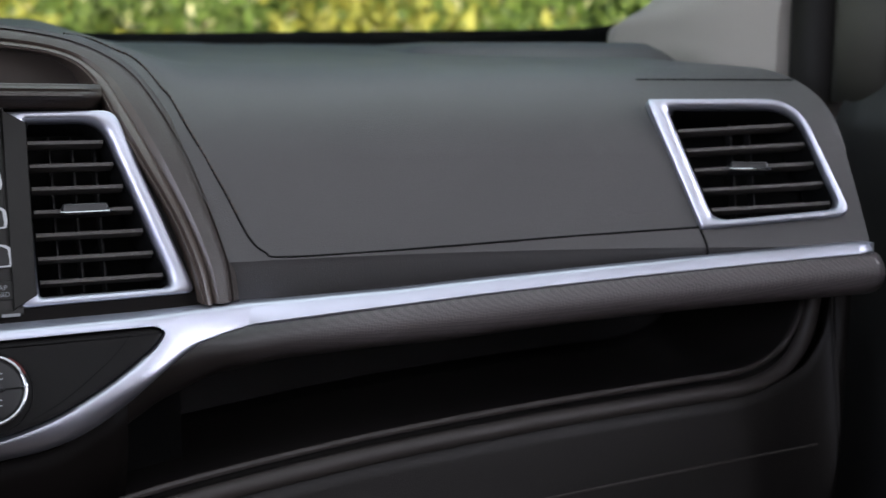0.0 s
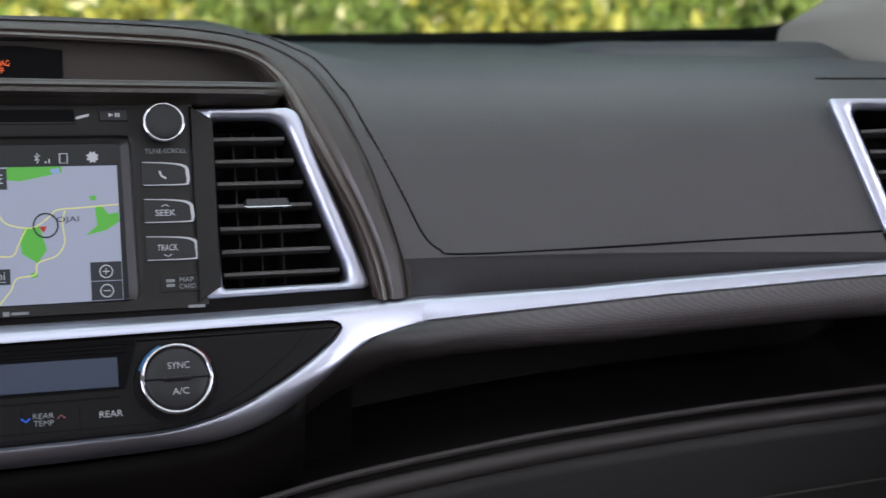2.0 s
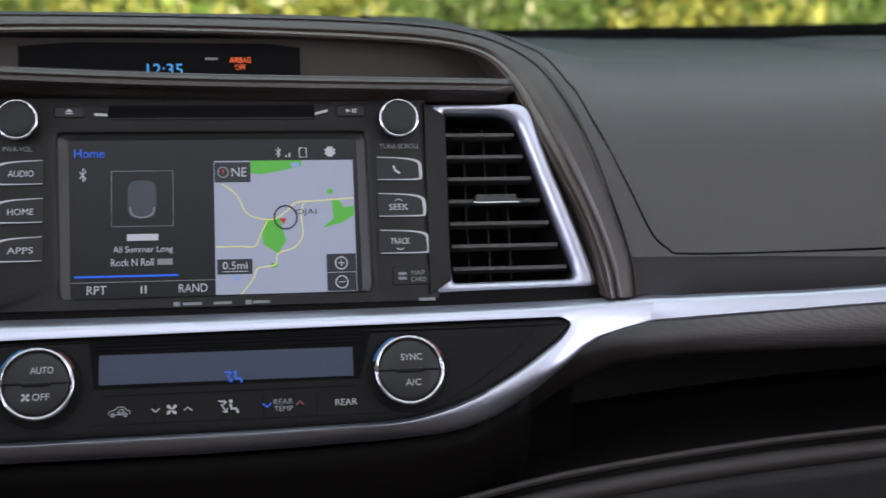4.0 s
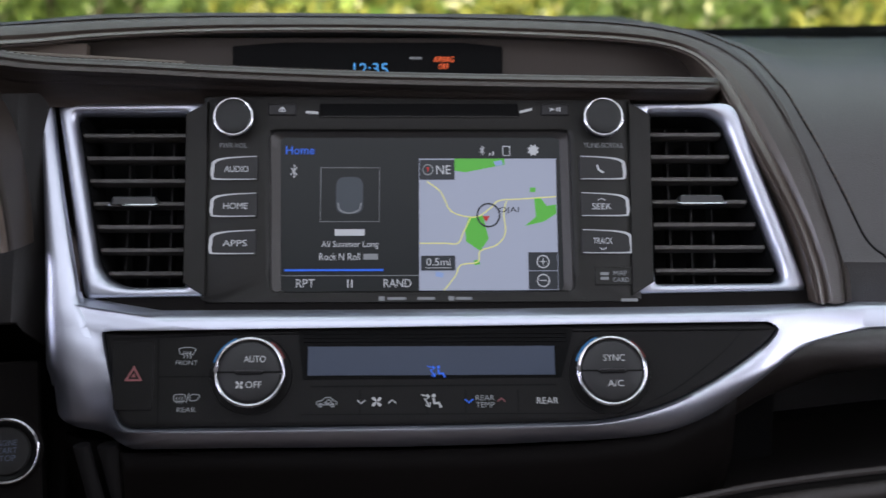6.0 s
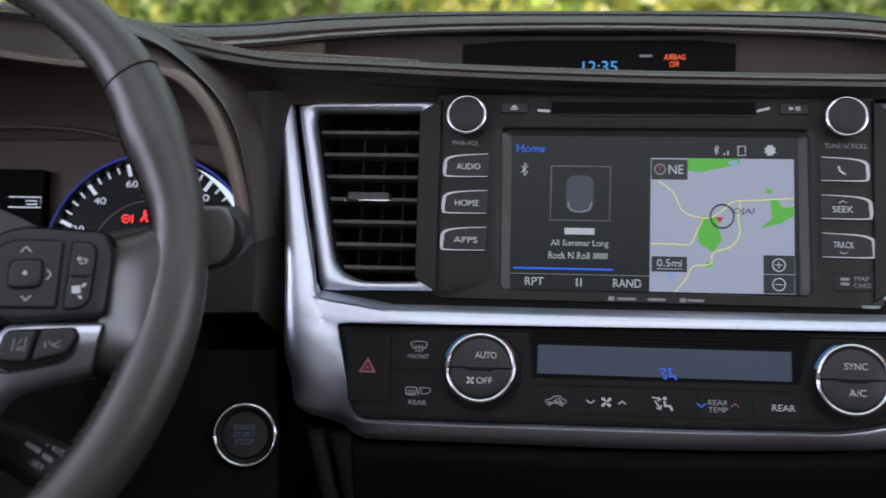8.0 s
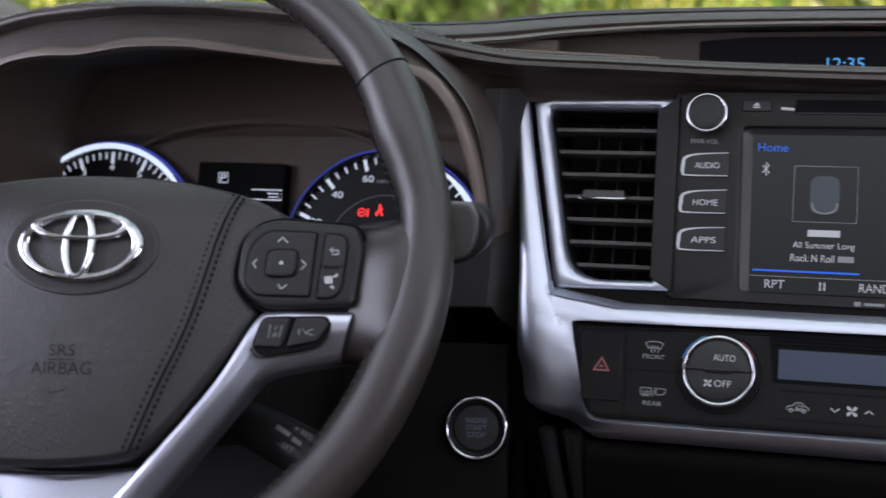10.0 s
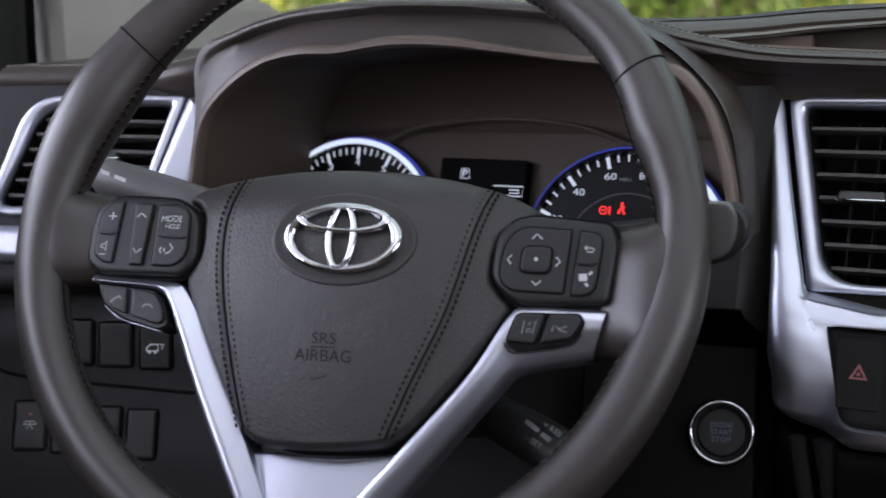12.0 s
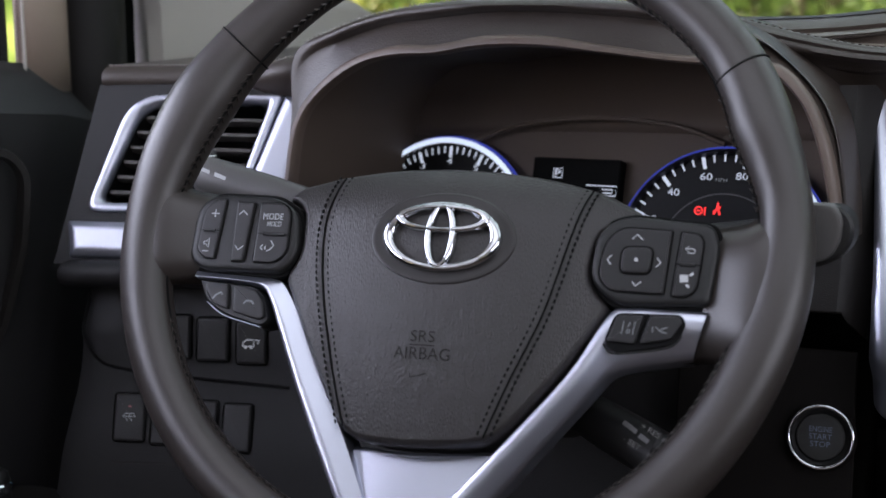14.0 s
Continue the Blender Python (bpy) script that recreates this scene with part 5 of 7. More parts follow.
seam2([V(-0.150, 0.971), V(-0.1475, 0.922)])
seam2([V(-0.149, 0.9475), V(-0.118, 0.9475)])
seam2([V(-0.176, 0.9675), V(-0.122, 0.9690)])
seam2([V(-0.062, 0.9420), V(0.078, 0.9425)], wd=0.0009)
for x in (-0.034, 0.004, 0.026, 0.056):
    seam2([V(x, 0.9400), V(x, 0.9270)], wd=0.0005)
seam2([tuple(p) for p in spline([V(0.188, 0.972), V(0.176, 0.960), V(0.150, 0.942), V(0.130, 0.9325)], 6)])
seam2([V(-0.068, 0.9275), V(0.118, 0.9275)], wd=0.0006)
hz = V(-0.1625, 0.9490)
hk = part("hazard_key", slab(rounded([(hz[0] - 0.0105, hz[1] - 0.021), (hz[0] + 0.0115, hz[1] - 0.021), (hz[0] + 0.0105, hz[1] + 0.019), (hz[0] - 0.014, hz[1] + 0.019)], 0.002, 3), [(0, -0.004), (0, 0.0004), (0.0006, 0.0010)]), CLIMATE, clim)
tri = [(hz[0] - 0.0052, hz[1] - 0.0042), (hz[0] + 0.0052, hz[1] - 0.0042), (hz[0], hz[1] + 0.0048)]
part("hazard_mark", ring(tri, inset(tri, 0.0012), [(0, 0.0013), (1, 0.0013)], 60, (hz[0], hz[1] - 0.001)), PINK, hk, "red hazard triangle")
tri2 = inset(tri, 0.0022)
part("hazard_core", ring(tri2, inset(tri2, 0.0007), [(0, 0.0013), (1, 0.0013)], 60, (hz[0], hz[1] - 0.001)), PINK, hk)
for x, z, top, bot in ((-0.1330, 0.9580, 1, "FRONT"), (-0.1320, 0.9335, 0, "REAR")):
    q = V(x, z)
    write(bot, 0.0125 if top else 0.0105, q[0], q[1] - 0.0035, clim, DIMINK, 0.0005, 0.0026)
    if top:
        part("defrost_mark", stroke([[tuple(p) for p in spline([(q[0] - 0.0050, q[1] + 0.0042), (q[0] - 0.0025, q[1] + 0.0053), (q[0] + 0.0025, q[1] + 0.0053), (q[0] + 0.0050, q[1] + 0.0042)], 4)] + [(q[0] + 0.0034, q[1] + 0.0012)] + [tuple(p) for p in spline([(q[0] + 0.0034, q[1] + 0.0012), (q[0], q[1] + 0.0020), (q[0] - 0.0034, q[1] + 0.0012)], 4)] + [(q[0] - 0.0050, q[1] + 0.0042)]] + [[tuple(p) for p in spline([(q[0] + d, q[1] - 0.0010), (q[0] + d + 0.0006, q[1] + 0.0002), (q[0] + d - 0.0004, q[1] + 0.0014), (q[0] + d + 0.0004, q[1] + 0.0032)], 4)] for d in (-0.0019, 0.0, 0.0019)], 0.0005, 0.0005), DIMINK, clim)
    else:
        part("defog_mark", stroke([rounded([(q[0] - 0.0072, q[1] + 0.0012), (q[0] - 0.0012, q[1] + 0.0012), (q[0] - 0.0008, q[1] + 0.0052), (q[0] - 0.0074, q[1] + 0.0052)], 0.0010, 3) + [(q[0] - 0.0068, q[1] + 0.0012)], rounded([(q[0] + 0.0014, q[1] + 0.0014), (q[0] + 0.0062, q[1] + 0.0018), (q[0] + 0.0074, q[1] + 0.0050), (q[0] + 0.0020, q[1] + 0.0052)], 0.0013, 3) + [(q[0] + 0.0016, q[1] + 0.0022)], [(q[0] - 0.0003, q[1] + 0.0004), (q[0] + 0.0012, q[1] + 0.0058)]] + [[(q[0] + d, q[1] + 0.0002), (q[0] + d + 0.0004, q[1] + 0.0014), (q[0] + d - 0.0002, q[1] + 0.0026), (q[0] + d + 0.0003, q[1] + 0.0038)] for d in (-0.0056, -0.0041, -0.0026)], 0.0005, 0.0005), DIMINK, clim)
for x, up, low, cold in ((-0.0960, "AUTO", "OFF", -1), (0.1090, "SYNC", "A/C", -1)):
    q = V(x, 0.9484)
    part("dial_shadow_ring", ring(circle(0.0242, 64, q), circle(0.0200, 64, q), [(0, -0.003), (0.2, 0.0006), (1, -0.002)], 64), BLACK, clim)
    dk = part("dial", slab(circle(0.0178, 64, q), [(0, 0.0), (0, 0.0080), (0.0006, 0.0092), (0.0016, 0.0098), (0.008, 0.0100)]), KEY, clim, "black dial with print")
    part("chrome_ring", tube([(x, y, 0.0088) for x, y in circle(0.0190, 96, q)], 0.0012, 12, closed=True, up=(0, 0, 1)), CHROME, dk, "chrome ring")
    write(up, 0.0122, q[0] + (0.003 if up == "AUTO" else 0.0012), q[1] + 0.0072, dk, SOFTINK, 0.0103, 0.0038)
    write(low, 0.0090, q[0] + (0.0028 if low == "OFF" else 0.0016), q[1] - 0.0074, dk, SOFTINK, 0.0103, 0.0038)
    if low == "OFF":
        part("fan_mark", blades((q[0] - 0.0052, q[1] - 0.0075), 0.0026, 0.0103), SOFTINK, dk)
    part("ring_pointer", slab(circle(0.0016, 14, (q[0] - 0.0188, q[1] + 0.0012), 0.0024), [(0, 0.0070), (0, 0.0094), (0.0005, 0.0100)]), CHROME, dk)
    part("dial_split", stroke([[(q[0] - 0.0180, q[1] - 0.0002), (q[0] - 0.0085, q[1] - 0.0002), (q[0] - 0.0065, q[1] - 0.0014), (q[0] + 0.0065, q[1] - 0.0014), (q[0] + 0.0085, q[1] - 0.0002), (q[0] + 0.0180, q[1] - 0.0002)]], 0.0009, 0.0103), SEAM, dk)
    part("dial_grip", tube([(q[0] - 0.0070, q[1] + 0.0002, 0.0104), (q[0] + 0.0070, q[1] + 0.0002, 0.0104)], 0.0007, 6, up=(0, 0, 1)), KEY, dk)
    part("cold_arc", stroke([[(q[0] + 0.0208 * math.cos(a), q[1] + 0.0208 * math.sin(a)) for a in steps(radians(112), radians(164), 14)]], 0.0011, 0.0078), COLDINK, clim, "blue cold mark")
    part("warm_arc", stroke([[(q[0] + 0.0208 * math.cos(a), q[1] + 0.0208 * math.sin(a)) for a in steps(radians(22), radians(56), 10)]], 0.0009, 0.0078), WARMINK, clim, "red warm mark")
q = V(-0.0530, 0.9338)
part("recirculate_mark", stroke([[(q[0] - 0.0056, q[1] - 0.0014), (q[0] - 0.0054, q[1] + 0.0004), (q[0] - 0.0026, q[1] + 0.0010), (q[0] - 0.0008, q[1] + 0.0027), (q[0] + 0.0024, q[1] + 0.0028), (q[0] + 0.0040, q[1] + 0.0010), (q[0] + 0.0058, q[1] + 0.0004), (q[0] + 0.0058, q[1] - 0.0014)], [(q[0] - 0.0040, q[1] - 0.0014), (q[0] + 0.0040, q[1] - 0.0014)], [tuple(p) for p in spline([(q[0] - 0.0006, q[1] - 0.0002), (q[0] + 0.0012, q[1] - 0.0006), (q[0] + 0.0026, q[1] + 0.0002), (q[0] + 0.0018, q[1] + 0.0013), (q[0] + 0.0002, q[1] + 0.0012)], 4)], [(q[0] + 0.0004, q[1] + 0.0006), (q[0] - 0.0012, q[1] - 0.0002), (q[0] + 0.0004, q[1] - 0.0010)]] + [[(q[0] + d + 0.0010 * math.cos(a), q[1] - 0.0016 + 0.0010 * math.sin(a)) for a in steps(0, 6.2832, 12)] for d in (-0.0034, 0.0034)], 0.0006, 0.0005), DIMINK, clim)
q = V(-0.0245, 0.9340)
part("fan_mark", blades(q, 0.0034, 0.0005), SOFTINK, clim)
for s in (-1, 1):
    part("fan_arrow", stroke([[(q[0] + s * 0.0088 - 0.0022, q[1] - s * 0.0009), (q[0] + s * 0.0088, q[1] + s * 0.0010), (q[0] + s * 0.0088 + 0.0022, q[1] - s * 0.0009)]], 0.0007, 0.0005), SOFTINK, clim)
q = V(0.0065, 0.9343)
part("airflow_key_mark", seated((q[0] + 0.0006, q[1]), 0.0082, 0.0005), SOFTINK, clim)
q = V(0.0372, 0.9338)
write("REAR", 0.0108, q[0], q[1] + 0.0022, clim, DIMINK, 0.0005, 0.0030)
write("TEMP", 0.0105, q[0], q[1] - 0.0018, clim, DIMINK, 0.0005, 0.0030)
part("cooler_arrow", stroke([[(q[0] - 0.0115, q[1] + 0.0014), (q[0] - 0.0092, q[1] - 0.0006), (q[0] - 0.0069, q[1] + 0.0014)]], 0.0008, 0.0005), BLUEINK, clim)
part("warmer_arrow", stroke([[(q[0] + 0.0071, q[1]), (q[0] + 0.0092, q[1] + 0.0020), (q[0] + 0.0113, q[1])]], 0.0008, 0.0005), PINK, clim)
q = V(0.0728, 0.9342)
write("REAR", 0.0125, q[0], q[1], clim, SOFTINK, 0.0005, 0.0036)

# ---- driver's side of the dash ----
# deep instrument hood: brown lip round the gauges and a padded shell behind it
HI = [(-0.604, 0.955), (-0.598, 1.000), (-0.5925, 1.045), (-0.585, 1.082), (-0.567, 1.1034), (-0.5375, 1.1200), (-0.5105, 1.1250), (-0.4822, 1.1258), (-0.448, 1.1300), (-0.4086, 1.1300), (-0.370, 1.1262), (-0.327, 1.1208), (-0.300, 1.1180), (-0.2745, 1.1140), (-0.258, 1.1000), (-0.2495, 1.0838), (-0.2426, 1.0610), (-0.2382, 1.0400), (-0.236, 1.020)]
HL = [(-0.612, 0.955), (-0.606, 1.000), (-0.6005, 1.041), (-0.593, 1.080), (-0.579, 1.1020), (-0.550, 1.1220), (-0.515, 1.1318), (-0.4822, 1.1322), (-0.4474, 1.1372), (-0.4086, 1.1368), (-0.370, 1.1312), (-0.3263, 1.1250), (-0.295, 1.1228), (-0.268, 1.1180), (-0.2516, 1.1015), (-0.2422, 1.0825), (-0.2355, 1.0610), (-0.2318, 1.0400), (-0.230, 1.020)]
HO = [(-0.614, 0.955), (-0.608, 1.000), (-0.604, 1.041), (-0.599, 1.0860), (-0.598, 1.1290), (-0.567, 1.1442), (-0.530, 1.1540), (-0.494, 1.1585), (-0.453, 1.1600), (-0.410, 1.1590), (-0.370, 1.1570), (-0.335, 1.1530), (-0.305, 1.1455), (-0.278, 1.1320), (-0.250, 1.1065), (-0.238, 1.0850), (-0.2332, 1.0620), (-0.2302, 1.0400), (-0.2285, 1.020)]
hi, hl, ho = spline(HI, 7), spline(HL, 7), spline(HO, 7)
nh = len(hi) - 1


def hood(u, v):
    """Rows of the hood: lining, brown lip, sunken leather panel, stitched roll along the top, shell behind."""
    i = int(round(u * nh))
    a, l, b = hi[i], hl[i], ho[i]
    out = (a - Vector((-0.443, 1.03))).normalized()
    t = i / nh
    yl = -0.088 + 0.022 * smooth01((t - 0.58) / 0.14) - 0.005 * smooth01((0.24 - t) / 0.12)
    k = min((b - l).length / 0.012, 1.0) * smooth01((t - 0.20) / 0.10)
    def P(q, y):
        return Vector((q.x, yl + y, q.y))
    r = [Vector((a.x - out.x * 0.006, 0.055, a.y - out.y * 0.006)), Vector((a.x - out.x * 0.002, -0.02, a.y - out.y * 0.002)), P(a, 0.008), P(a.lerp(l, 0.06), 0.0012), P(a.lerp(l, 0.3), -0.0010), P(a.lerp(l, 0.75), -0.0004), P(l, 0.0016), P(l + out * 0.0005, 0.0062), P(l.lerp(b, 0.10), 0.0075),
         P(l.lerp(b, 0.45), 0.0075 + 0.0045 * k), P(l.lerp(b, 0.66), 0.0075 + 0.0085 * k), P(l.lerp(b, 0.72), 0.0075 + 0.0065 * k), P(l.lerp(b, 0.76), 0.0075 + 0.0025 * k), P(l.lerp(b, 0.84), 0.0075 + 0.0012 * k), P(l.lerp(b, 0.94), 0.0075 + 0.0024 * k), P(b, 0.0135), P(b + out * 0.0012, 0.022), P(b + out * 0.001, 0.09), P(b - out * 0.004, 0.20), P(b - out * 0.012, 0.34)]
    return r[int(round(v * 19))]


part("hood_lip", sheet(hood, steps(0, 1, nh), [k / 19 for k in range(2, 8)]), LIPBROWN, dash, "brown padded lip round the gauges", sharp=60)
part("hood_inside", sheet(hood, steps(0, 1, nh), [0, 1 / 19, 2 / 19]), INNER, dash)
part("instrument_hood", sheet(hood, steps(0, 1, nh), [k / 19 for k in range(7, 20)]), HOOD, dash, "brown-black padded instrument hood", sharp=60)
part("hood_stitching", stitches([hood(k / nh, 15 / 19) + Vector((0, -0.0006, 0.0006)) for k in range(30, 86)], 0.0040, 0.0031, 0.0006), PALE, dash, kind="stuff")


# padded cheek that carries the centre lip across to the hood's flank
def cheek(u, v):
    t = u
    top = lerp_curve(lt[22: 60], 1 - t)
    x = top.x
    z0 = top.z - 0.010
    z1 = 1.098 - 0.03 * smooth01((-0.235 - x) / 0.05)
    z = z0 + (z1 - z0) * v
    y = top.y + 0.004 + 0.022 * math.sin(math.pi * 0.5 * v) + 0.02 * v * smooth01((-0.24 - x) / 0.06)
    return Vector((x, y, z))


part("hood_cheek", sheet(cheek, steps(0, 1, 40), steps(0, 1, 12)), HOOD, dash)

# pad and panel above and round the driver's end vent
def dpad(u, v):
    x = -0.746 + 0.166 * u
    yf = face(x, 1.115) - 0.016 * smooth01((x + 0.665) / 0.06)
    rise = 0.006 * smooth01((x + 0.64) / 0.04)
    prof = [(0.010, 1.1030), (0.002, 1.1035), (-0.0035, 1.1055), (-0.0055, 1.1095), (-0.0050, 1.1145), (-0.0015, 1.1185), (0.004, 1.1205), (0.010, 1.1210), (0.03, 1.1225), (0.08, 1.126), (0.20, 1.134), (0.42, 1.150)]
    dy, z = prof[int(round(v * 11))]
    e = 0.05 * smooth01((-0.738 - x) / 0.008)
    low = 0.0065 * smooth01((x + 0.65) / 0.03) * max(1 - v * 5.5, 0)
    return Vector((x, yf + dy + e, z + rise * (1 if v > 0.2 else v * 5) - e * 0.05 - low))


part("driver_pad", sheet(dpad, steps(0, 1, 44), steps(0, 1, 11)), HOOD, dash, "stitched brown-black pad over the end vent", sharp=60)
part("driver_pad_stitching", stitches([dpad(u, 6 / 11) + Vector((0, -0.0004, 0.0004)) for u in steps(0.05, 1, 40)], 0.0042, 0.0036, 0.0005), PALE, dash, kind="stuff")


def dend(u, v):
    x = -0.746 + 0.146 * u
    z = 0.984 + 0.123 * v
    e = 0.09 * smooth01((-0.741 - x) / 0.005)
    return Vector((x, face(-0.672, 1.060) - 0.0025 + 0.47 * (x + 0.672) + 0.42 * (z - 1.060) + e, z))


bm = sheet(dend, steps(0, 1, 80), steps(0, 1, 80))
cut(bm, [(-0.7130, 1.0925), (-0.7030, 1.0960), (-0.6215, 1.0960), (-0.6325, 1.0215), (-0.7235, 1.0225), (-0.7200, 1.0640)])
part("driver_end_panel", bm, KNEE, dash, "dark plastic round the end vent")
# silver piece: strip under the vent with an arm up its inner side
bm = bmesh.new()
for pts, rad in (([(-0.7375, 1.0125), (-0.6150, 1.0105), (-0.5990, 0.9870), (-0.7300, 0.9880)], [0.003, 0.001, 0.003, 0.003]), ([(-0.6150, 1.0975), (-0.6305, 1.0108), (-0.5995, 1.0108), (-0.5980, 1.0975)], 0.0012)):
    o = rounded(flat(FVD, pts), rad, 4)
    if area2(o) < 0:
        o = list(reversed(o))
    slab(o, [(0, -0.010), (0, 0.0012), (0.0006, 0.0024), (0.0020, 0.0036), (0.0045, 0.0047), (0.0075, 0.0053), (0.0100, 0.0055)], bm)
bm.transform(FVD)
part("driver_strip", bm, SILVER, dash, "satin silver strip and arm beside the end vent")


part("driver_strip_roll", tube([Vector((x, face(-0.672, 1.060) - 0.0045 + 0.47 * (x + 0.672) + 0.42 * (0.978 - 1.060) + 0.05 * smooth01((-0.728 - x) / 0.012), 0.9775)) for x in steps(-0.738, -0.600, 24)], 0.0095, 12), KNEE, dash, "dark rolled edge under the strip")


# knee panel under the wheel
def knee(u, v):
    x = -0.752 + 0.534 * u
    z = 0.972 - 0.40 * v
    y = face(x, 0.97) + 0.012 - 0.010 * smooth01((0.962 - z) / 0.03) - 0.26 * (0.95 - z) * smooth01((0.95 - z) / 0.10) + 0.05 * smooth01((x + 0.30) / 0.06) + 0.10 * smooth01((-0.722 - x) / 0.024)
    return Vector((x, y, z))


def knee_y(x, z):
    return knee((x + 0.752) / 0.534, (0.972 - z) / 0.40).y


part("column_panel", sheet(knee, steps(0.84, 1, 12), steps(0, 1, 50)), CONSOLE, dash, "black panel round the start button", solid=0.004)
part("knee_panel", sheet(knee, steps(0, 0.84, 34), steps(0, 1, 50)), KNEE, dash, "dark plastic knee panel", solid=0.004)
# black filler box standing in for deep shade behind the column
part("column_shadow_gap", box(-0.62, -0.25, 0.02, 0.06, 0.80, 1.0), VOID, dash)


def knee_frame(x, z, off=0.0):
    d = 0.01
    sx = (knee_y(x + d, z) - knee_y(x - d, z)) / (2 * d)
    sz = (knee_y(x, z + d) - knee_y(x, z - d)) / (2 * d)
    return plane_at((x, knee_y(x, z) - off, z), sx, sz)


bm = tube([Vector((p.x, knee_y(p.x, p.y) - 0.0006, p.y)) for p in spline([(-0.724, 0.962), (-0.721, 0.935), (-0.712, 0.9175), (-0.696, 0.9105), (-0.65, 0.9050), (-0.584, 0.9000)], 8)], 0.0011, 6)
part("switch_panel_gap", bm, SEAM, dash)
part("knee_edge", tube([Vector((x, knee_y(x, 0.855) - 0.001, 0.849 - 0.02 * (x + 0.7))) for x in steps(-0.690, -0.60, 8)], 0.0012, 6), LOWER, dash)


def switch(x, z, w, h, label, mark):
    m = knee_frame(x, z)
    ob = thing("dash_switch", m, label, "switch", group="switches on the knee panel")
    pts = rounded([(-w / 2, -h / 2), (w / 2, -h / 2), (w / 2, h / 2), (-w / 2, h / 2)], 0.002, 3)
    part("surround", ring(inset(pts, -0.0012), pts, [(0, -0.001), (0.3, 0.0012), (1, 0.0004)], 48), SEAM, ob)
    k = part("cap", slab(pts, [(0, -0.004), (0.0002, 0.0012), (0.0008, 0.0018), (0.002, 0.0020)]), KEY, ob)
    if mark == "tailgate":
        part("tailgate_mark", stroke([[(-0.006, -0.002), (-0.0055, 0.0004), (-0.003, 0.0026), (0.002, 0.0026), (0.002, -0.002), (-0.006, -0.002)], [(0.0032, 0.0026), (0.0062, 0.0024), (0.0046, -0.0006)]], 0.0008, 0.0023), INK, k)
        part("tailgate_wheels", stroke([[(-0.0046, -0.003), (-0.003, -0.003)], [(-0.0006, -0.003), (0.001, -0.003)]], 0.0014, 0.0023), INK, k)
    if mark == "wiper":
        part("wiper_mark", stroke([[(-0.0045, 0.0005), (-0.003, 0.0026), (0.003, 0.0026), (0.0045, 0.0005), (-0.0045, 0.0005)], [(-0.002, -0.001), (-0.001, -0.0026)], [(0.001, -0.001), (0.0022, -0.0026)], [(0.0, -0.001), (0.0, 0.0026)]], 0.0008, 0.0023), DIMINK, k)
        part("lamp_dot", stroke([[(-0.0012, 0.0075), (0.0012, 0.0075)]], 0.0012, 0.0023), PINK, k)
    return ob


switch(-0.6375, 0.9315, 0.0225, 0.0300, "blank charcoal switch cover", "")
switch(-0.6120, 0.9295, 0.0215, 0.0290, "charcoal power tailgate switch", "tailgate")
switch(-0.6625, 0.9330, 0.0225, 0.0300, "blank charcoal switch cover behind the wheel", "")
switch(-0.6130, 0.8730, 0.0205, 0.0330, "blank charcoal switch cover low on the panel", "")
switch(-0.6360, 0.8745, 0.0205, 0.0330, "blank charcoal switch cover low on the panel", "")
switch(-0.6840, 0.8780, 0.0220, 0.0330, "charcoal windscreen de-icer switch", "wiper")
switch(-0.6600, 0.8762, 0.0210, 0.0330, "blank charcoal switch cover low on the panel", "")

# flank between the instrument hood and the silver column, overhanging the start button's panel
FLANK = [(-0.315, -0.052, 0.9735), (-0.2350, -0.0465, 0.9752), (-0.2328, -0.0440, 0.9748), (-0.2300, -0.0395, 0.9690), (-0.2208, -0.0225, 0.9570)]


def flank(u, v):
    x, y, low = FLANK[int(round(u * 4))]
    z = low + 0.0015 + (1.105 - low) * max(v - 0.2, 0) / 0.8
    if u == 0:
        x = interp(z, [(0.97, -0.315), (0.985, -0.305), (1.0, -0.262), (1.02, -0.248), (1.11, -0.245)])
        y += 0.07 * (x + 0.315)
    return Vector((x - 0.02 * max(z - 1.03, 0), y + 0.30 * (z - 0.975) + (0.08 if v == 0 else 0.0015 if v == 0.1 else 0.0), z if v > 0.1 else low))


part("column_side", sheet(flank, steps(0, 1, 4), [0, 0.1, 0.2, 0.25, 0.3, 0.35, 0.4, 0.45, 0.5, 0.6, 0.7, 0.85, 1.0]), LOWER, dash, "dark panel beside the column", sharp=40)
bm = slab(rounded([(-0.085, -0.12), (0.0195, -0.12), (0.0190, 0.0515), (-0.085, 0.0530)], 0.002, 3), [(0, -0.03), (0, -0.0052), (0.0010, -0.0042)])
bm.transform(plane_at((-0.2388, -0.055, 0.9030), 0.20, 0.30))
part("start_panel", bm, CONSOLE, dash, "dark panel round the start button")
# engine start button
start = thing("start_button", plane_at((-0.2388, -0.055, 0.9030), 0.20, 0.30) @ Matrix.Scale(0.9, 4), "black push button in a chrome ring", "start button")
part("mount", slab(circle(0.0230, 48), [(0, -0.05), (0, -0.004), (0.002, -0.0025), (0.005, -0.002)]), CONSOLE, start)
part("chrome_ring", tube([(x, y, 0.0012) for x, y in circle(0.0200, 72)], 0.0013, 12, closed=True, up=(0, 0, 1)), CHROME, start, "chrome ring")
part("collar", ring(circle(0.0192, 64), circle(0.0158, 64), [(0, 0.0), (0.3, 0.0012), (1, -0.0015)], 64), BLACK, start)
part("cap", slab(circle(0.0155, 48), [(0, -0.006), (0, -0.0006), (0.0008, 0.0002), (0.005, 0.0004)]), BLACK, start)
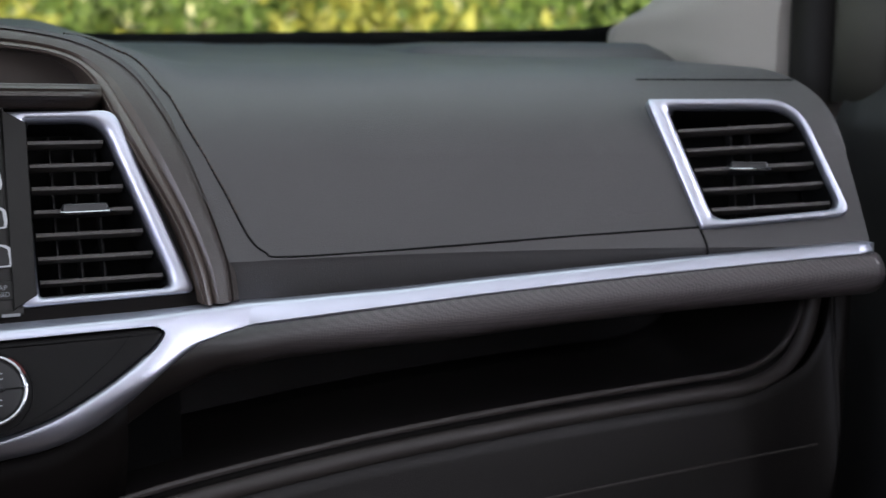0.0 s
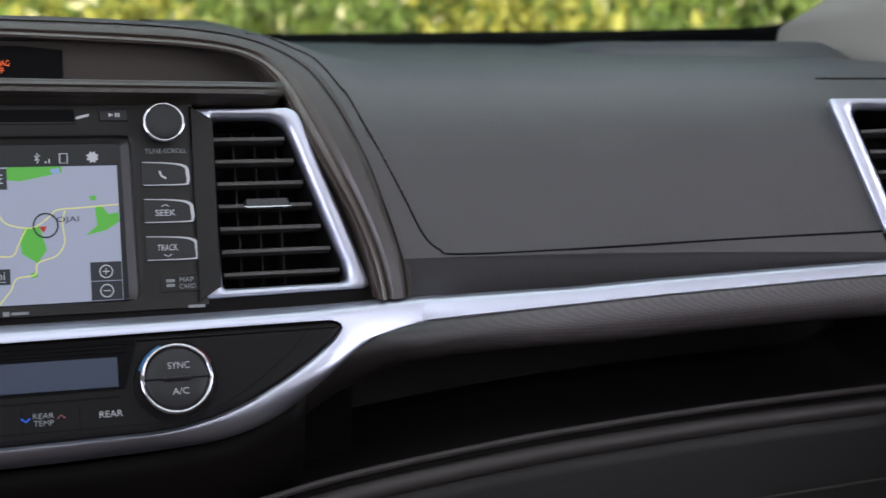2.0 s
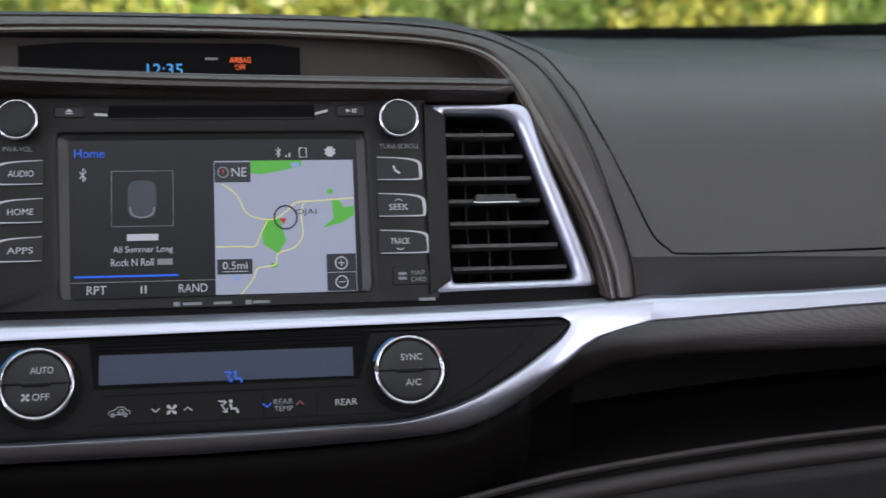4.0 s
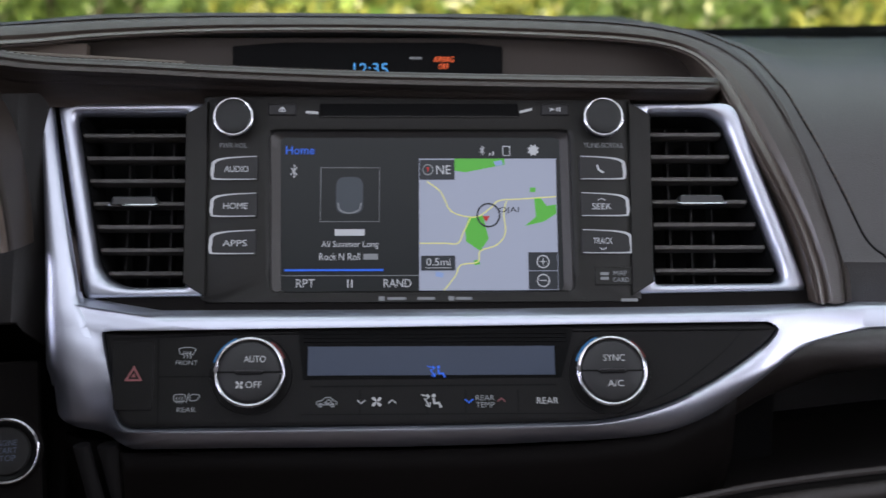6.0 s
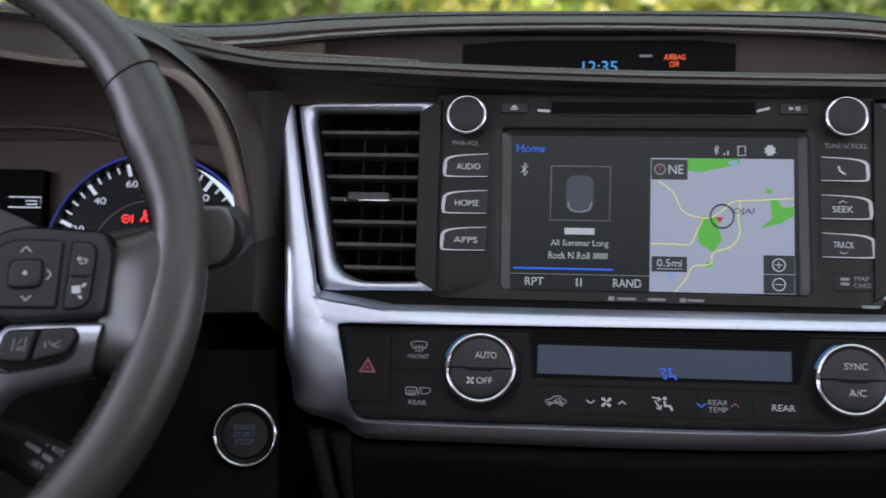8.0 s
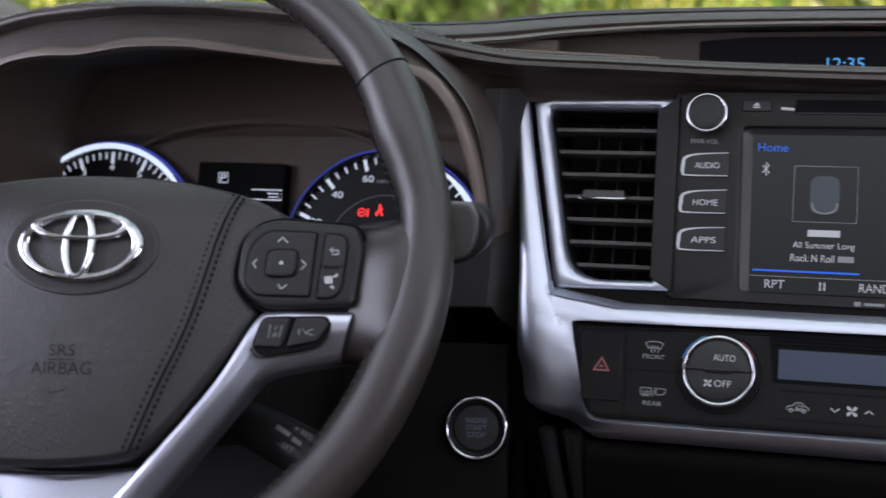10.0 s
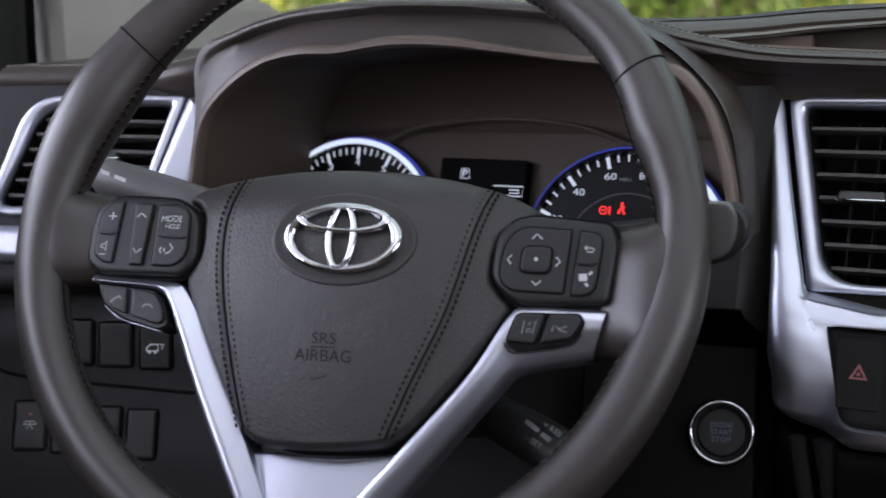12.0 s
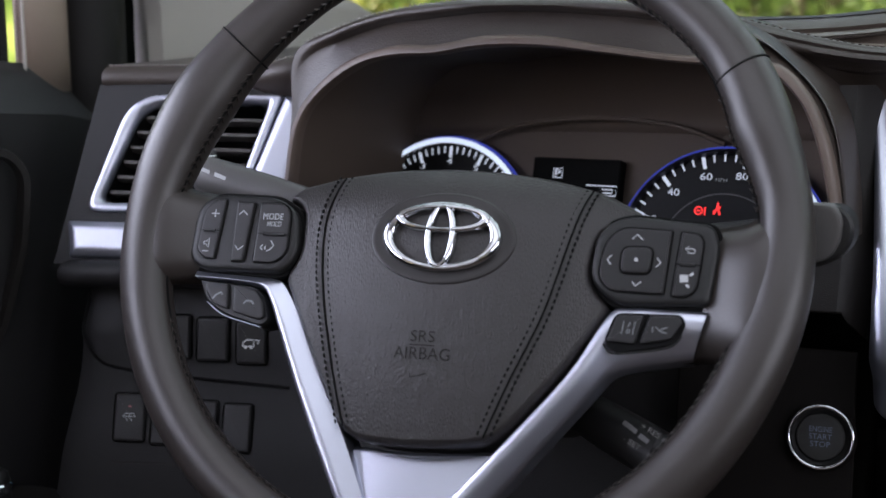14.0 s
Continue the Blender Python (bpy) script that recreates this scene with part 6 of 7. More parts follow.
for body, wd, y in (("ENGINE", 0.0142, 0.0050), ("START", 0.0142, 0.0002), ("STOP", 0.0125, -0.0046)):
    write(body, wd, 0, y, start, STARTINK, 0.0007, 0.0036)

# ---- instrument cluster ----
FG = plane_at((-0.433, 0.030, 1.000), 0.0, 0.25)
cl = thing("instrument_cluster", FG, "two lit round gauges with a small display between", "instrument cluster")
part("backboard", box(-0.225, 0.215, -0.10, 0.145, -0.020, -0.012), INNER, cl)
def shroud(u, v):
    x = -0.21 + 0.50 * u
    return Vector((x, 0.066 + 0.050 * v + 0.010 * math.sin(math.pi * u), -0.010 + 0.055 * v * v))
part("brow", sheet(shroud, steps(0, 1, 24), steps(0, 1, 8)), INNER, cl, solid=0.003)
part("brow_edge", tube([tuple(p) for p in spline([(-0.10, 0.062, -0.004), (-0.06, 0.076, 0.0), (0.0, 0.083, 0.003), (0.06, 0.080, 0.0), (0.10, 0.068, -0.004)], 8)], 0.0018, 8), INNER, cl)
for cx, cy, k0, first, gap, run, nums in ((-0.113, -0.010, 1.0, 90.0, 4.68, 5, ((66.6, "5"), (90, "4"), (113.4, "3"), (136.8, "2"), (43.2, "6"))), (0.1045, -0.009, 0.968, 105.3, 6.35, 4, ((131, "40"), (105.3, "60"), (80, "80"), (156, "20"), (54, "100")))):
    ctr = (cx, cy)
    d = part("dial", slab(circle(0.0735 * k0, 72, ctr), [(0, -0.012), (0, -0.004), (0.004, -0.003)]), DIALFACE, cl, "black dial face")
    part("ring", ring(circle(0.0762 * k0, 96, ctr), circle(0.0722 * k0, 96, ctr), [(0, -0.006), (0.1, 0.0010), (0.5, 0.002), (1, -0.002)], 96), DIALMETAL if cx > 0 else CHROME, d, "bright dial ring")
    part("halo", tube([(x, y, -0.001) for x, y in circle(0.0770 * k0, 96, ctr)], 0.0007 if cx > 0 else 0.0010, 8, closed=True, up=(0, 0, 1)), DIALBLUE, d, "blue lit halo")
    # the lit part of the ring thins out towards both ends
    a0, a1 = (radians(16), radians(158)) if cx < 0 else (radians(-35), radians(64))
    arc = steps(a0, a1, 60)
    bm = bmesh.new()
    L = []
    for i2, a in enumerate(arc):
        wd = 0.0021 * min(math.sin(math.pi * i2 / 60) * 1.5, 1.0) * (1.0 if cx > 0 or a < 2.0 else max(1 - (a - 2.0) * 0.9, 0.15))
        L.append([bm.verts.new((cx + q * math.cos(a), cy + q * math.sin(a), 0.0030)) for q in (0.0740 * k0 - wd, 0.0740 * k0 + wd)])
    for p, q in zip(L, L[1:]):
        bm.faces.new((p[0], q[0], q[1], p[1]))
    part("lit_arc", bm, DIALRING, d, "white lit ring")
    bm = bmesh.new()
    for k in range(-18, 30):
        a = radians(first + k * gap)
        major = k % run == 0
        r0, r1 = (0.0615 if major else 0.0650), 0.0702
        stroke([[(cx + r0 * math.cos(a), cy + r0 * math.sin(a)), (cx + r1 * math.cos(a), cy + r1 * math.sin(a))]], 0.0026 if major else 0.0012, -0.0022, bm)
    part("scale", bm, TICK, d, "white scale marks")
    for a, body in nums:
        rn = 0.0588 if cx < 0 else 0.0562
        write(body, 0.0032 * (len(body) * 1.35 - 0.1), cx + rn * math.cos(radians(a)), cy + rn * math.sin(radians(a)), d, TICK, -0.0020, 0.0048, name="numeral")
    if cx > 0:
        write("MPH", 0.0080, 0.1003, 0.0433, d, DIMINK, -0.0020, 0.0024)
        part("inner_line", stroke([[(cx + 0.043 * math.cos(a), cy + 0.043 * math.sin(a)) for a in steps(radians(20), radians(160), 40)]], 0.0008, -0.0022), FAINT, d)
        part("brake_lamp", ring(circle(0.0030, 24, (0.0866, 0.0216)), circle(0.0022, 24, (0.0866, 0.0216)), [(0, -0.002), (1, -0.002)], 24), REDINK, d, "red brake lamp")
        part("brake_bars", stroke([[(0.0911, 0.0188), (0.0911, 0.0244)], [(0.0853, 0.0216), (0.0879, 0.0216)]], 0.0010, -0.002), REDINK, d)
        part("belt_lamp", stroke([[(0.0974, 0.0196), (0.0996, 0.0244), (0.1018, 0.0196)], [(0.0996, 0.0232), (0.0998, 0.0276)], [(0.0972, 0.0210), (0.1017, 0.0248)]], 0.0014, -0.002), REDINK, d, "red seat belt lamp")
mfd = part("display", slab(rounded([(-0.030, 0.010), (0.039, 0.010), (0.039, 0.0545), (-0.030, 0.0545)], 0.002, 3), [(0, -0.012), (0, -0.003), (0.001, -0.002)]), VOID, cl, "black display between the gauges")
mfd.location.x = -0.0118
write("P", 0.0042, -0.0092, 0.0432, mfd, TICK, -0.0016, 0.0052, name="gear_letter")
part("gear_box", stroke([[(-0.0127, 0.0397), (-0.0127, 0.0467), (-0.0057, 0.0467), (-0.0057, 0.0397), (-0.0127, 0.0397)]], 0.0006, -0.0016), TICK, mfd)
part("display_frame", stroke([[(0.014, 0.0352), (0.0373, 0.0352), (0.0373, 0.0282), (0.014, 0.0282)]], 0.0008, -0.0016), TICK, mfd)
part("display_arrow", stroke([[(0.0265, 0.0326), (0.0345, 0.0326), (0.0345, 0.0302), (0.0275, 0.0302)]], 0.0008, -0.0015), TICK, mfd)

# ---- steering column and stalks ----
col = thing("steering_column", FW @ Matrix.Translation((0, -0.01, 0)), "dark plastic steering column cover", "steering column")
part("cover", slab(rounded([(-0.060, -0.075), (0.060, -0.075), (0.066, 0.015), (0.045, 0.045), (-0.045, 0.045), (-0.066, 0.015)], 0.02, 6), [(0.0, -0.24), (0, -0.062), (0.003, -0.052), (0.010, -0.048)]), LOWER, col)


def stalk(name, a, b, r0, r1, label, flatten=0.6):
    ob = thing(name, Matrix.Translation(a), label, "stalk")
    A, B = Vector((0, 0, 0)), Vector(b) - Vector(a)
    pts = [A.lerp(B, t) for t in steps(0, 1, 14)]
    part("arm", tube(pts, lambda t: (r0 + (r1 - r0) * smooth01(t * 1.2)) * (1 if t < 0.93 else math.sqrt(max(1 - ((t - 0.93) / 0.075) ** 2, 0.05))), 14, flatten=flatten), STALKGREY if name == "turn_signal_stalk" else KEY, ob)
    return ob


wipe = stalk("wiper_stalk", (-0.330, -0.125, 1.020), (-0.222, -0.146, 1.036), 0.008, 0.010, "charcoal wiper stalk with a flat grey end", 0.8)
# one stalk end in two tones: lit face grey, turned-away side black
for nm, pts, rad, rows, mat, lab in (("end_body", [(0.080, 0.0300), (0.1170, 0.0305), (0.1235, 0.0220), (0.1220, 0.0100), (0.1130, 0.0015), (0.080, -0.0080)], [0.002, 0.005, 0.007, 0.007, 0.006, 0.002], [(0.003, -0.022), (0, -0.014), (0, -0.0015), (0.0015, 0.0)], BLACK, "rounded end, its shaded side put in as black"),
                                     ("end_cap", [(0.080, 0.0312), (0.1135, 0.0316), (0.1180, 0.0250), (0.1175, 0.0130), (0.1120, 0.0035), (0.080, -0.0040)], [0.002, 0.005, 0.006, 0.007, 0.005, 0.002], [(0, -0.004), (0, 0.0010), (0.0008, 0.0022), (0.0022, 0.0026)], STALKGREY, "flat-faced end cap, its lit face put in as grey")):
    bm = slab(rounded(pts, rad, 5), rows)
    bm.transform(Matrix.Translation((0, -0.0235, 0)) @ Matrix.Rotation(radians(90), 4, "X"))
    part(nm, bm, mat, wipe, lab)
turn = stalk("turn_signal_stalk", (-0.500, -0.130, 1.022), (-0.628, -0.155, 1.052), 0.009, 0.0125, "charcoal turn signal stalk with white lamp symbols", 0.75)
tm = part("lamp_symbols", stroke([[(-0.118, 0.0355), (-0.113, 0.0340)], [(-0.108, 0.0330), (-0.101, 0.0310)], [(-0.097, 0.0300), (-0.088, 0.0275)]], 0.0026, 0.0), INK, turn)
for q in tm.data.vertices:
    x, y, _ = q.co
    q.co = (x, -0.0375 - 0.0, y)
cru = stalk("cruise_stalk", (-0.385, -0.155, 0.945), (-0.288, -0.176, 0.9155), 0.010, 0.0135, "black cruise lever with grey print", 0.9)
cf = plane_at((0.0830, -0.0330, -0.0125), 0.0, 0.4) @ Matrix.Rotation(radians(-24), 4, "Z")
for body, wd, x, y in (("+ RES", 0.011, 0.006, 0.0052), ("- SET", 0.010, 0.001, -0.0055)):
    bm = text_mesh(body, wd, x, y, 0.0005, 0.0028)
    bm.transform(cf)
    part("lettering", bm, LEVERINK, cru)
for y, sg in ((0.0052, 1), (-0.0055, -1)):
    bm = polyfill([(0.0140, y - sg * 0.0012), (0.0140 + 0.0030, y - sg * 0.0012), (0.0155, y + sg * 0.0014)][::sg], 0.0005)
    bm.transform(cf)
    part("arrow_mark", bm, LEVERINK, cru)
bm = stroke([[(-0.009, 0.0012), (0.0, 0.0006)], [(0.002, 0.0), (0.008, -0.0004)]], 0.0026, 0.0005)
bm.transform(cf)
part("print_bar", bm, FAINT, cru)
bm = polyfill([(0.013, 0.0042), (0.0152, 0.0042), (0.0141, 0.0064)], 0.0005)
polyfill([(0.0105, -0.0048), (0.0127, -0.0048), (0.0116, -0.0070)], 0.0005, bm)
bm.transform(cf)
part("arrow_print", bm, FAINT, cru)

# ---- steering wheel ----
# darker than the hub leather, so the relief's shade is in the colour
EMBOSS = surface("shade-dark pressed lettering", (0.0085, 0.0070, 0.0064), 0.55, spec=0.2, vary=0.1)
wheel = thing("steering_wheel", FW, "leather steering wheel with silver spokes", "steering wheel")
A_L, A_R = radians(140.5), radians(31.8)
# the rim swells into thumb grips above the spokes: angle, ring radius, section radius
RIM = [(-50, 0.1712, 0.0150), (-24, 0.1710, 0.0151), (-8, 0.1728, 0.0144), (6, 0.1738, 0.0130), (14, 0.1724, 0.0142), (21, 0.1718, 0.0158), (28, 0.1738, 0.0152), (37, 0.1756, 0.0144), (60, 0.1745, 0.0147), (90, 0.1735, 0.0150), (116, 0.1735, 0.0146), (132, 0.1714, 0.0160), (142, 0.1708, 0.0172), (153, 0.1711, 0.0192), (164, 0.1722, 0.0178), (178, 0.1740, 0.0151), (192, 0.1744, 0.0144), (225, 0.1730, 0.0142), (255, 0.1724, 0.0144), (285, 0.1718, 0.0147)]


def rim_at(a):
    """Ring and section radius of the rim at an angle in radians, eased between the table's rows."""
    d = (math.degrees(a) + 50) % 360 - 50
    n = len(RIM)
    for i in range(n):
        d0, d1 = RIM[i][0], RIM[(i + 1) % n][0] + (360 if i == n - 1 else 0)
        if d0 <= d <= d1:
            t = (d - d0) / (d1 - d0)
            A, B, C, D = (RIM[(i + k) % n] for k in (-1, 0, 1, 2))
            return tuple(0.5 * (2 * B[k] + (C[k] - A[k]) * t + (2 * A[k] - 5 * B[k] + 4 * C[k] - D[k]) * t * t + (3 * B[k] - A[k] - 3 * C[k] + D[k]) * t ** 3) for k in (1, 2))
    return RIM[-1][1], RIM[-1][2]


def rim_tube(a0, a1, n, extra=0.0):
    P = [(rim_at(a)[0] * math.cos(a), rim_at(a)[0] * math.sin(a), 0.0) for a in steps(a0, a1, n)]
    return tube(P, lambda t: rim_at(a0 + (a1 - a0) * t)[1] + extra, 28, up=(0, 0, 1), flatten=0.94)


def on_rim(a, b, off=0.0):
    """A point of the rim's skin: a round the wheel, b round the section (pi is the inner side, pi / 2 the front)."""
    R, q = rim_at(a)
    q += off
    return Vector(((R + q * math.cos(b)) * math.cos(a), (R + q * math.cos(b)) * math.sin(a), q * 0.94 * math.sin(b)))


part("rim_upper", rim_tube(A_R, A_L, 110), LEATHER, wheel, "smooth leather upper rim")
part("rim_lower", rim_tube(A_L, A_R + 2 * math.pi, 260, 0.0003), LEATHER, wheel, "grip leather of the rim")
for a in (A_L, A_R):
    d = Vector((math.cos(a), math.sin(a), 0))
    part("rim_seam", tube([on_rim(a, b, 0.0003) for b in steps(0, 2 * math.pi, 40)[:-1]], 0.0006, 6, closed=True, up=(-d.y, d.x, 0)), SEAM, wheel)
part("seam_stitching", stitches([on_rim(A_L + 0.006, b, 0.0004) for b in steps(0.2, 2.9, 30)], 0.0026, 0.0016, 0.0003), THREAD, wheel, kind="stuff")
bm = bmesh.new()
for a0, a1 in ((38, 136), (144, 176), (200, 340), (7, 29)):
    for lean, side in ((0.75, 163), (-0.75, 172)):
        stitches([on_rim(a, radians(side), 0.0006) for a in steps(radians(a0), radians(a1), 90)], 0.0050, 0.0048, 0.0008, bm, tilt=lean)
part("rim_stitching", bm, LACING, wheel, "dark lacing along the inner rim", kind="stuff")
part("rim_groove", tube([on_rim(a, radians(167), 0.0001) for a in steps(0, 2 * math.pi, 160)[:-1]], 0.0009, 6, closed=True, up=(0, 0, 1)), SEAM, wheel)

PADO = rounded([(-0.0965, 0.0200), (-0.090, 0.0285), (-0.064, 0.0355), (-0.035, 0.0400), (-0.004, 0.0415), (0.026, 0.0400), (0.054, 0.0365), (0.084, 0.0290), (0.1040, 0.0180), (0.096, 0.0125), (0.0815, 0.0030), (0.0775, -0.0200), (0.0900, -0.0330), (0.0690, -0.0680), (0.0375, -0.1065), (-0.002, -0.1115), (-0.0420, -0.1105), (-0.0640, -0.0730), (-0.0890, -0.0250), (-0.0800, -0.0120), (-0.0825, 0.0120), (-0.0880, 0.0180)],
                  [0.004, 0.01, 0.01, 0.01, 0.01, 0.01, 0.01, 0.01, 0.004, 0.006, 0.008, 0.01, 0.004, 0.02, 0.014, 0.02, 0.014, 0.02, 0.005, 0.01, 0.01, 0.006], 3)


def dome(x, y):
    return 0.003 - 1.6 * x * x - 1.0 * (y + 0.03) ** 2 - 11.0 * max(y - 0.006, 0) ** 2 - 90 * max(y - 0.012, 0) ** 3


def domed(bm, f):
    for q in bm.verts:
        q.co.z += f(q.co.x, q.co.y)
    return bm


def filled(pts, rows, f, step=0.004):
    """A cushion: rim rows of the outline, then a grid that follows the dome f inside it."""
    bm = slab(pts, rows, back=True)
    cap = max(bm.faces, key=lambda q: q.calc_center_median().z)
    bmesh.ops.triangulate(bm, faces=[cap])
    inner = [q for q in bm.faces if len(q.verts) == 3]
    for _ in range(3):
        es = list({e for q in inner for e in q.edges if e.calc_length() > step})
        if not es:
            break
        bmesh.ops.subdivide_edges(bm, edges=es, cuts=1)
        top = max(v.co.z for v in bm.verts)
        inner = [q for q in bm.faces if all(abs(v.co.z - top) < 1e-6 for v in q.verts)]
        bmesh.ops.triangulate(bm, faces=[q for q in inner if len(q.verts) > 3])
        inner = [q for q in bm.faces if all(abs(v.co.z - top) < 1e-6 for v in q.verts)]
    return domed(bm, f)


part("hub_pad", filled(PADO, [(0, -0.030), (0, 0.004), (0.0006, 0.0066), (0.0018, 0.0084), (0.0036, 0.0094)], dome), GRAINED, wheel, "grained leather airbag cover")


def on_pad(x, y, off=0.0):
    return Vector((x, y, 0.0094 + dome(x, y) + off))


for side, pts in ((-1, [(-0.062, 0.0330), (-0.0640, 0.022), (-0.0665, 0.000), (-0.0630, -0.030), (-0.0530, -0.070), (-0.0430, -0.1035)]), (1, [(0.0760, 0.0290), (0.0735, 0.022), (0.0680, 0.002), (0.0575, -0.039), (0.0430, -0.075), (0.0320, -0.1035)])):
    path = [on_pad(p.x, p.y, 0.0002) for p in spline(pts, 10)]
    part("pad_seam", tube(path, 0.0006, 6), SEAM, wheel)
    for dx in (-0.0034, 0.0034):
        part("pad_stitching", stitches([p + Vector((dx, 0, 0)) for p in path], 0.0035, 0.0027, 0.0007), SEAM, wheel, kind="stuff")
part("pad_embossing", domed(text_mesh("SRS", 0.0130, -0.0027, -0.0552, 0.0094, 0.0058, thick=0.0002), dome), EMBOSS, wheel)
part("pad_embossing", domed(text_mesh("AIRBAG", 0.0300, -0.0027, -0.0640, 0.0094, 0.0062, thick=0.0002), dome), EMBOSS, wheel)
part("pad_embossing", domed(stroke([[(-0.0092, -0.0598), (0.0038, -0.0598)], [(-0.0080, -0.0740), (-0.0080, -0.0762), (-0.0030, -0.0752), (0.0005, -0.0740)]], 0.0006, 0.0097), dome), EMBOSS, wheel)

# oval recess and chrome emblem of three ovals
part("emblem_recess", domed(slab(circle(0.0392, 72, (0.0018, -0.0028), 0.0254), [(0, 0.0090), (0.0006, 0.0100), (0.0016, 0.0103), (0.0030, 0.0098), (0.006, 0.0096)]), dome), HUBFIELD, wheel, "smooth oval emblem field")
EC = (0.0018, -0.0028)


def oval(rx, ry, c, wide, w, n=96, swell=0.0):
    """A flat-bottomed chrome hoop with a rounded crown; swell thickens its sides."""
    bm = bmesh.new()
    prof = [(-1, -0.003), (-1, 0.0), (-0.8, 0.0011), (-0.35, 0.0019), (0.0, 0.0021), (0.35, 0.0019), (0.8, 0.0011), (1, 0.0), (1, -0.003)]
    loops = []
    for k in range(n):
        a = 2 * math.pi * k / n
        h = wide * (1 + swell * math.cos(a) ** 2)
        nx, ny = math.cos(a) / rx, math.sin(a) / ry
        q = math.hypot(nx, ny)
        loops.append([bm.verts.new((c[0] + rx * math.cos(a) + nx / q * h * f, c[1] + ry * math.sin(a) + ny / q * h * f, w + z)) for f, z in prof])
    for p, q in zip(loops, loops[1:] + loops[:1]):
        for i in range(len(prof) - 1):
            bm.faces.new((p[i], q[i], q[i + 1], p[i + 1]))
    return domed(bm, dome)


emb = part("emblem", oval(0.0288, 0.0170, EC, 0.0021, 0.0118, swell=0.5), CHROME, wheel, "chrome oval emblem")
part("inner_oval", oval(0.0066, 0.0162, EC, 0.0017, 0.0124, 64, 0.25), CHROME, emb, "upright chrome oval")
part("inner_oval", oval(0.0232, 0.0064, (EC[0], EC[1] + 0.0095), 0.0016, 0.0128, 80, 0.5), CHROME, emb, "flat chrome oval")

# silver spokes
def ribbon(secs, rows, n=6):
    """A bar between two edges; rows of (share across, height)."""
    A, B = spline([q[0] for q in secs], n), spline([q[1] for q in secs], n)
    bm = bmesh.new()
    loops = [[bm.verts.new((a.x + (b.x - a.x) * f, a.y + (b.y - a.y) * f, w)) for f, w in rows] for a, b in zip(A, B)]
    k = len(rows)
    for p, q in zip(loops, loops[1:]):
        for i in range(k):
            bm.faces.new((p[i], p[(i + 1) % k], q[(i + 1) % k], q[i]))
    bm.faces.new(loops[0]), bm.faces.new(list(reversed(loops[-1])))
    return bm


part("spoke_trim", ribbon([((-0.1420, -0.0240), (-0.1405, -0.0285)), ((-0.1250, -0.0247), (-0.1250, -0.0292)), ((-0.1080, -0.0256), (-0.1090, -0.0302)), ((-0.0925, -0.0268), (-0.1000, -0.0326)), ((-0.0852, -0.0330), (-0.0950, -0.0395)), ((-0.0757, -0.0480), (-0.0888, -0.0530)), ((-0.0600, -0.0790), (-0.0748, -0.0830)), ((-0.0440, -0.1070), (-0.0585, -0.1150)), ((-0.0290, -0.1380), (-0.0450, -0.1400)), ((-0.0240, -0.1500), (-0.0400, -0.1500))],
     [(0, -0.024), (0, -0.0036), (0.05, -0.0016), (0.30, -0.0004), (0.60, 0.0014), (0.72, 0.0020), (0.84, 0.0018), (0.95, 0.0004), (1, -0.003), (1, -0.024)]), SILVER, wheel, "satin silver spoke trim", sharp=50)
part("spoke_trim", ribbon([((0.1380, -0.0325), (0.1310, -0.0560)), ((0.1200, -0.0322), (0.1180, -0.0585)), ((0.1000, -0.0322), (0.1040, -0.0612)), ((0.0890, -0.0365), (0.0920, -0.0655)), ((0.0695, -0.0685), (0.0820, -0.0775)), ((0.0380, -0.1075), (0.0460, -0.1230)), ((0.0060, -0.1460), (0.0280, -0.1460)), ((0.0020, -0.1500), (0.0250, -0.1500))],
     [(0, -0.026), (0, -0.003), (0.05, 0.0006), (0.12, 0.0020), (0.30, 0.0022), (0.44, 0.0013), (0.52, 0.0002), (0.84, -0.0038), (0.94, -0.0058), (1, -0.0095), (1, -0.026)]), SILVER, wheel, "satin silver spoke trim", sharp=50)
o = rounded([(-0.0430, -0.1120), (-0.002, -0.1135), (0.0370, -0.1085), (0.0150, -0.1500), (-0.0290, -0.1500)], [0.004, 0.02, 0.004, 0.004, 0.004], 5)
if area2(o) < 0:
    o = list(reversed(o))
part("lower_spoke_plate", filled(o, [(0, -0.03), (0, -0.010), (0.0006, -0.0070), (0.0020, -0.0055)], lambda x, y: 0.16 * max(-0.112 - y, 0) - 4.0 * (x + 0.010) ** 2), SILVER, wheel, "satin silver lower spoke plate", sharp=45)
# leather arms that carry the switch pods to the rim
for s in (-1, 1):
    def armf(u, v, s=s):
        h0, h1 = (0.0225, -0.0290) if s < 0 else (0.0120, -0.0560)
        e0, e1 = 0.001 + 0.050 * max(u - 0.55, 0) ** 2, 0.001 + 0.012 * max(u - 0.30, 0) ** 2
        y = (h0 + e0) + (h1 - h0 - e0 - e1) * v
        x = 0.126 + (math.sqrt(0.1690 ** 2 - y * y) - 0.126) * u
        return Vector((s * x, y, -0.0040 + 0.0150 * smooth01(u * 1.1) - 0.013 * abs(2 * v - 1) ** 5))
    part("spoke_arm", sheet(armf, steps(0, 1, 10), steps(0, 1, 14)), LEATHER, wheel, "leather-wrapped spoke end", solid=0.018)


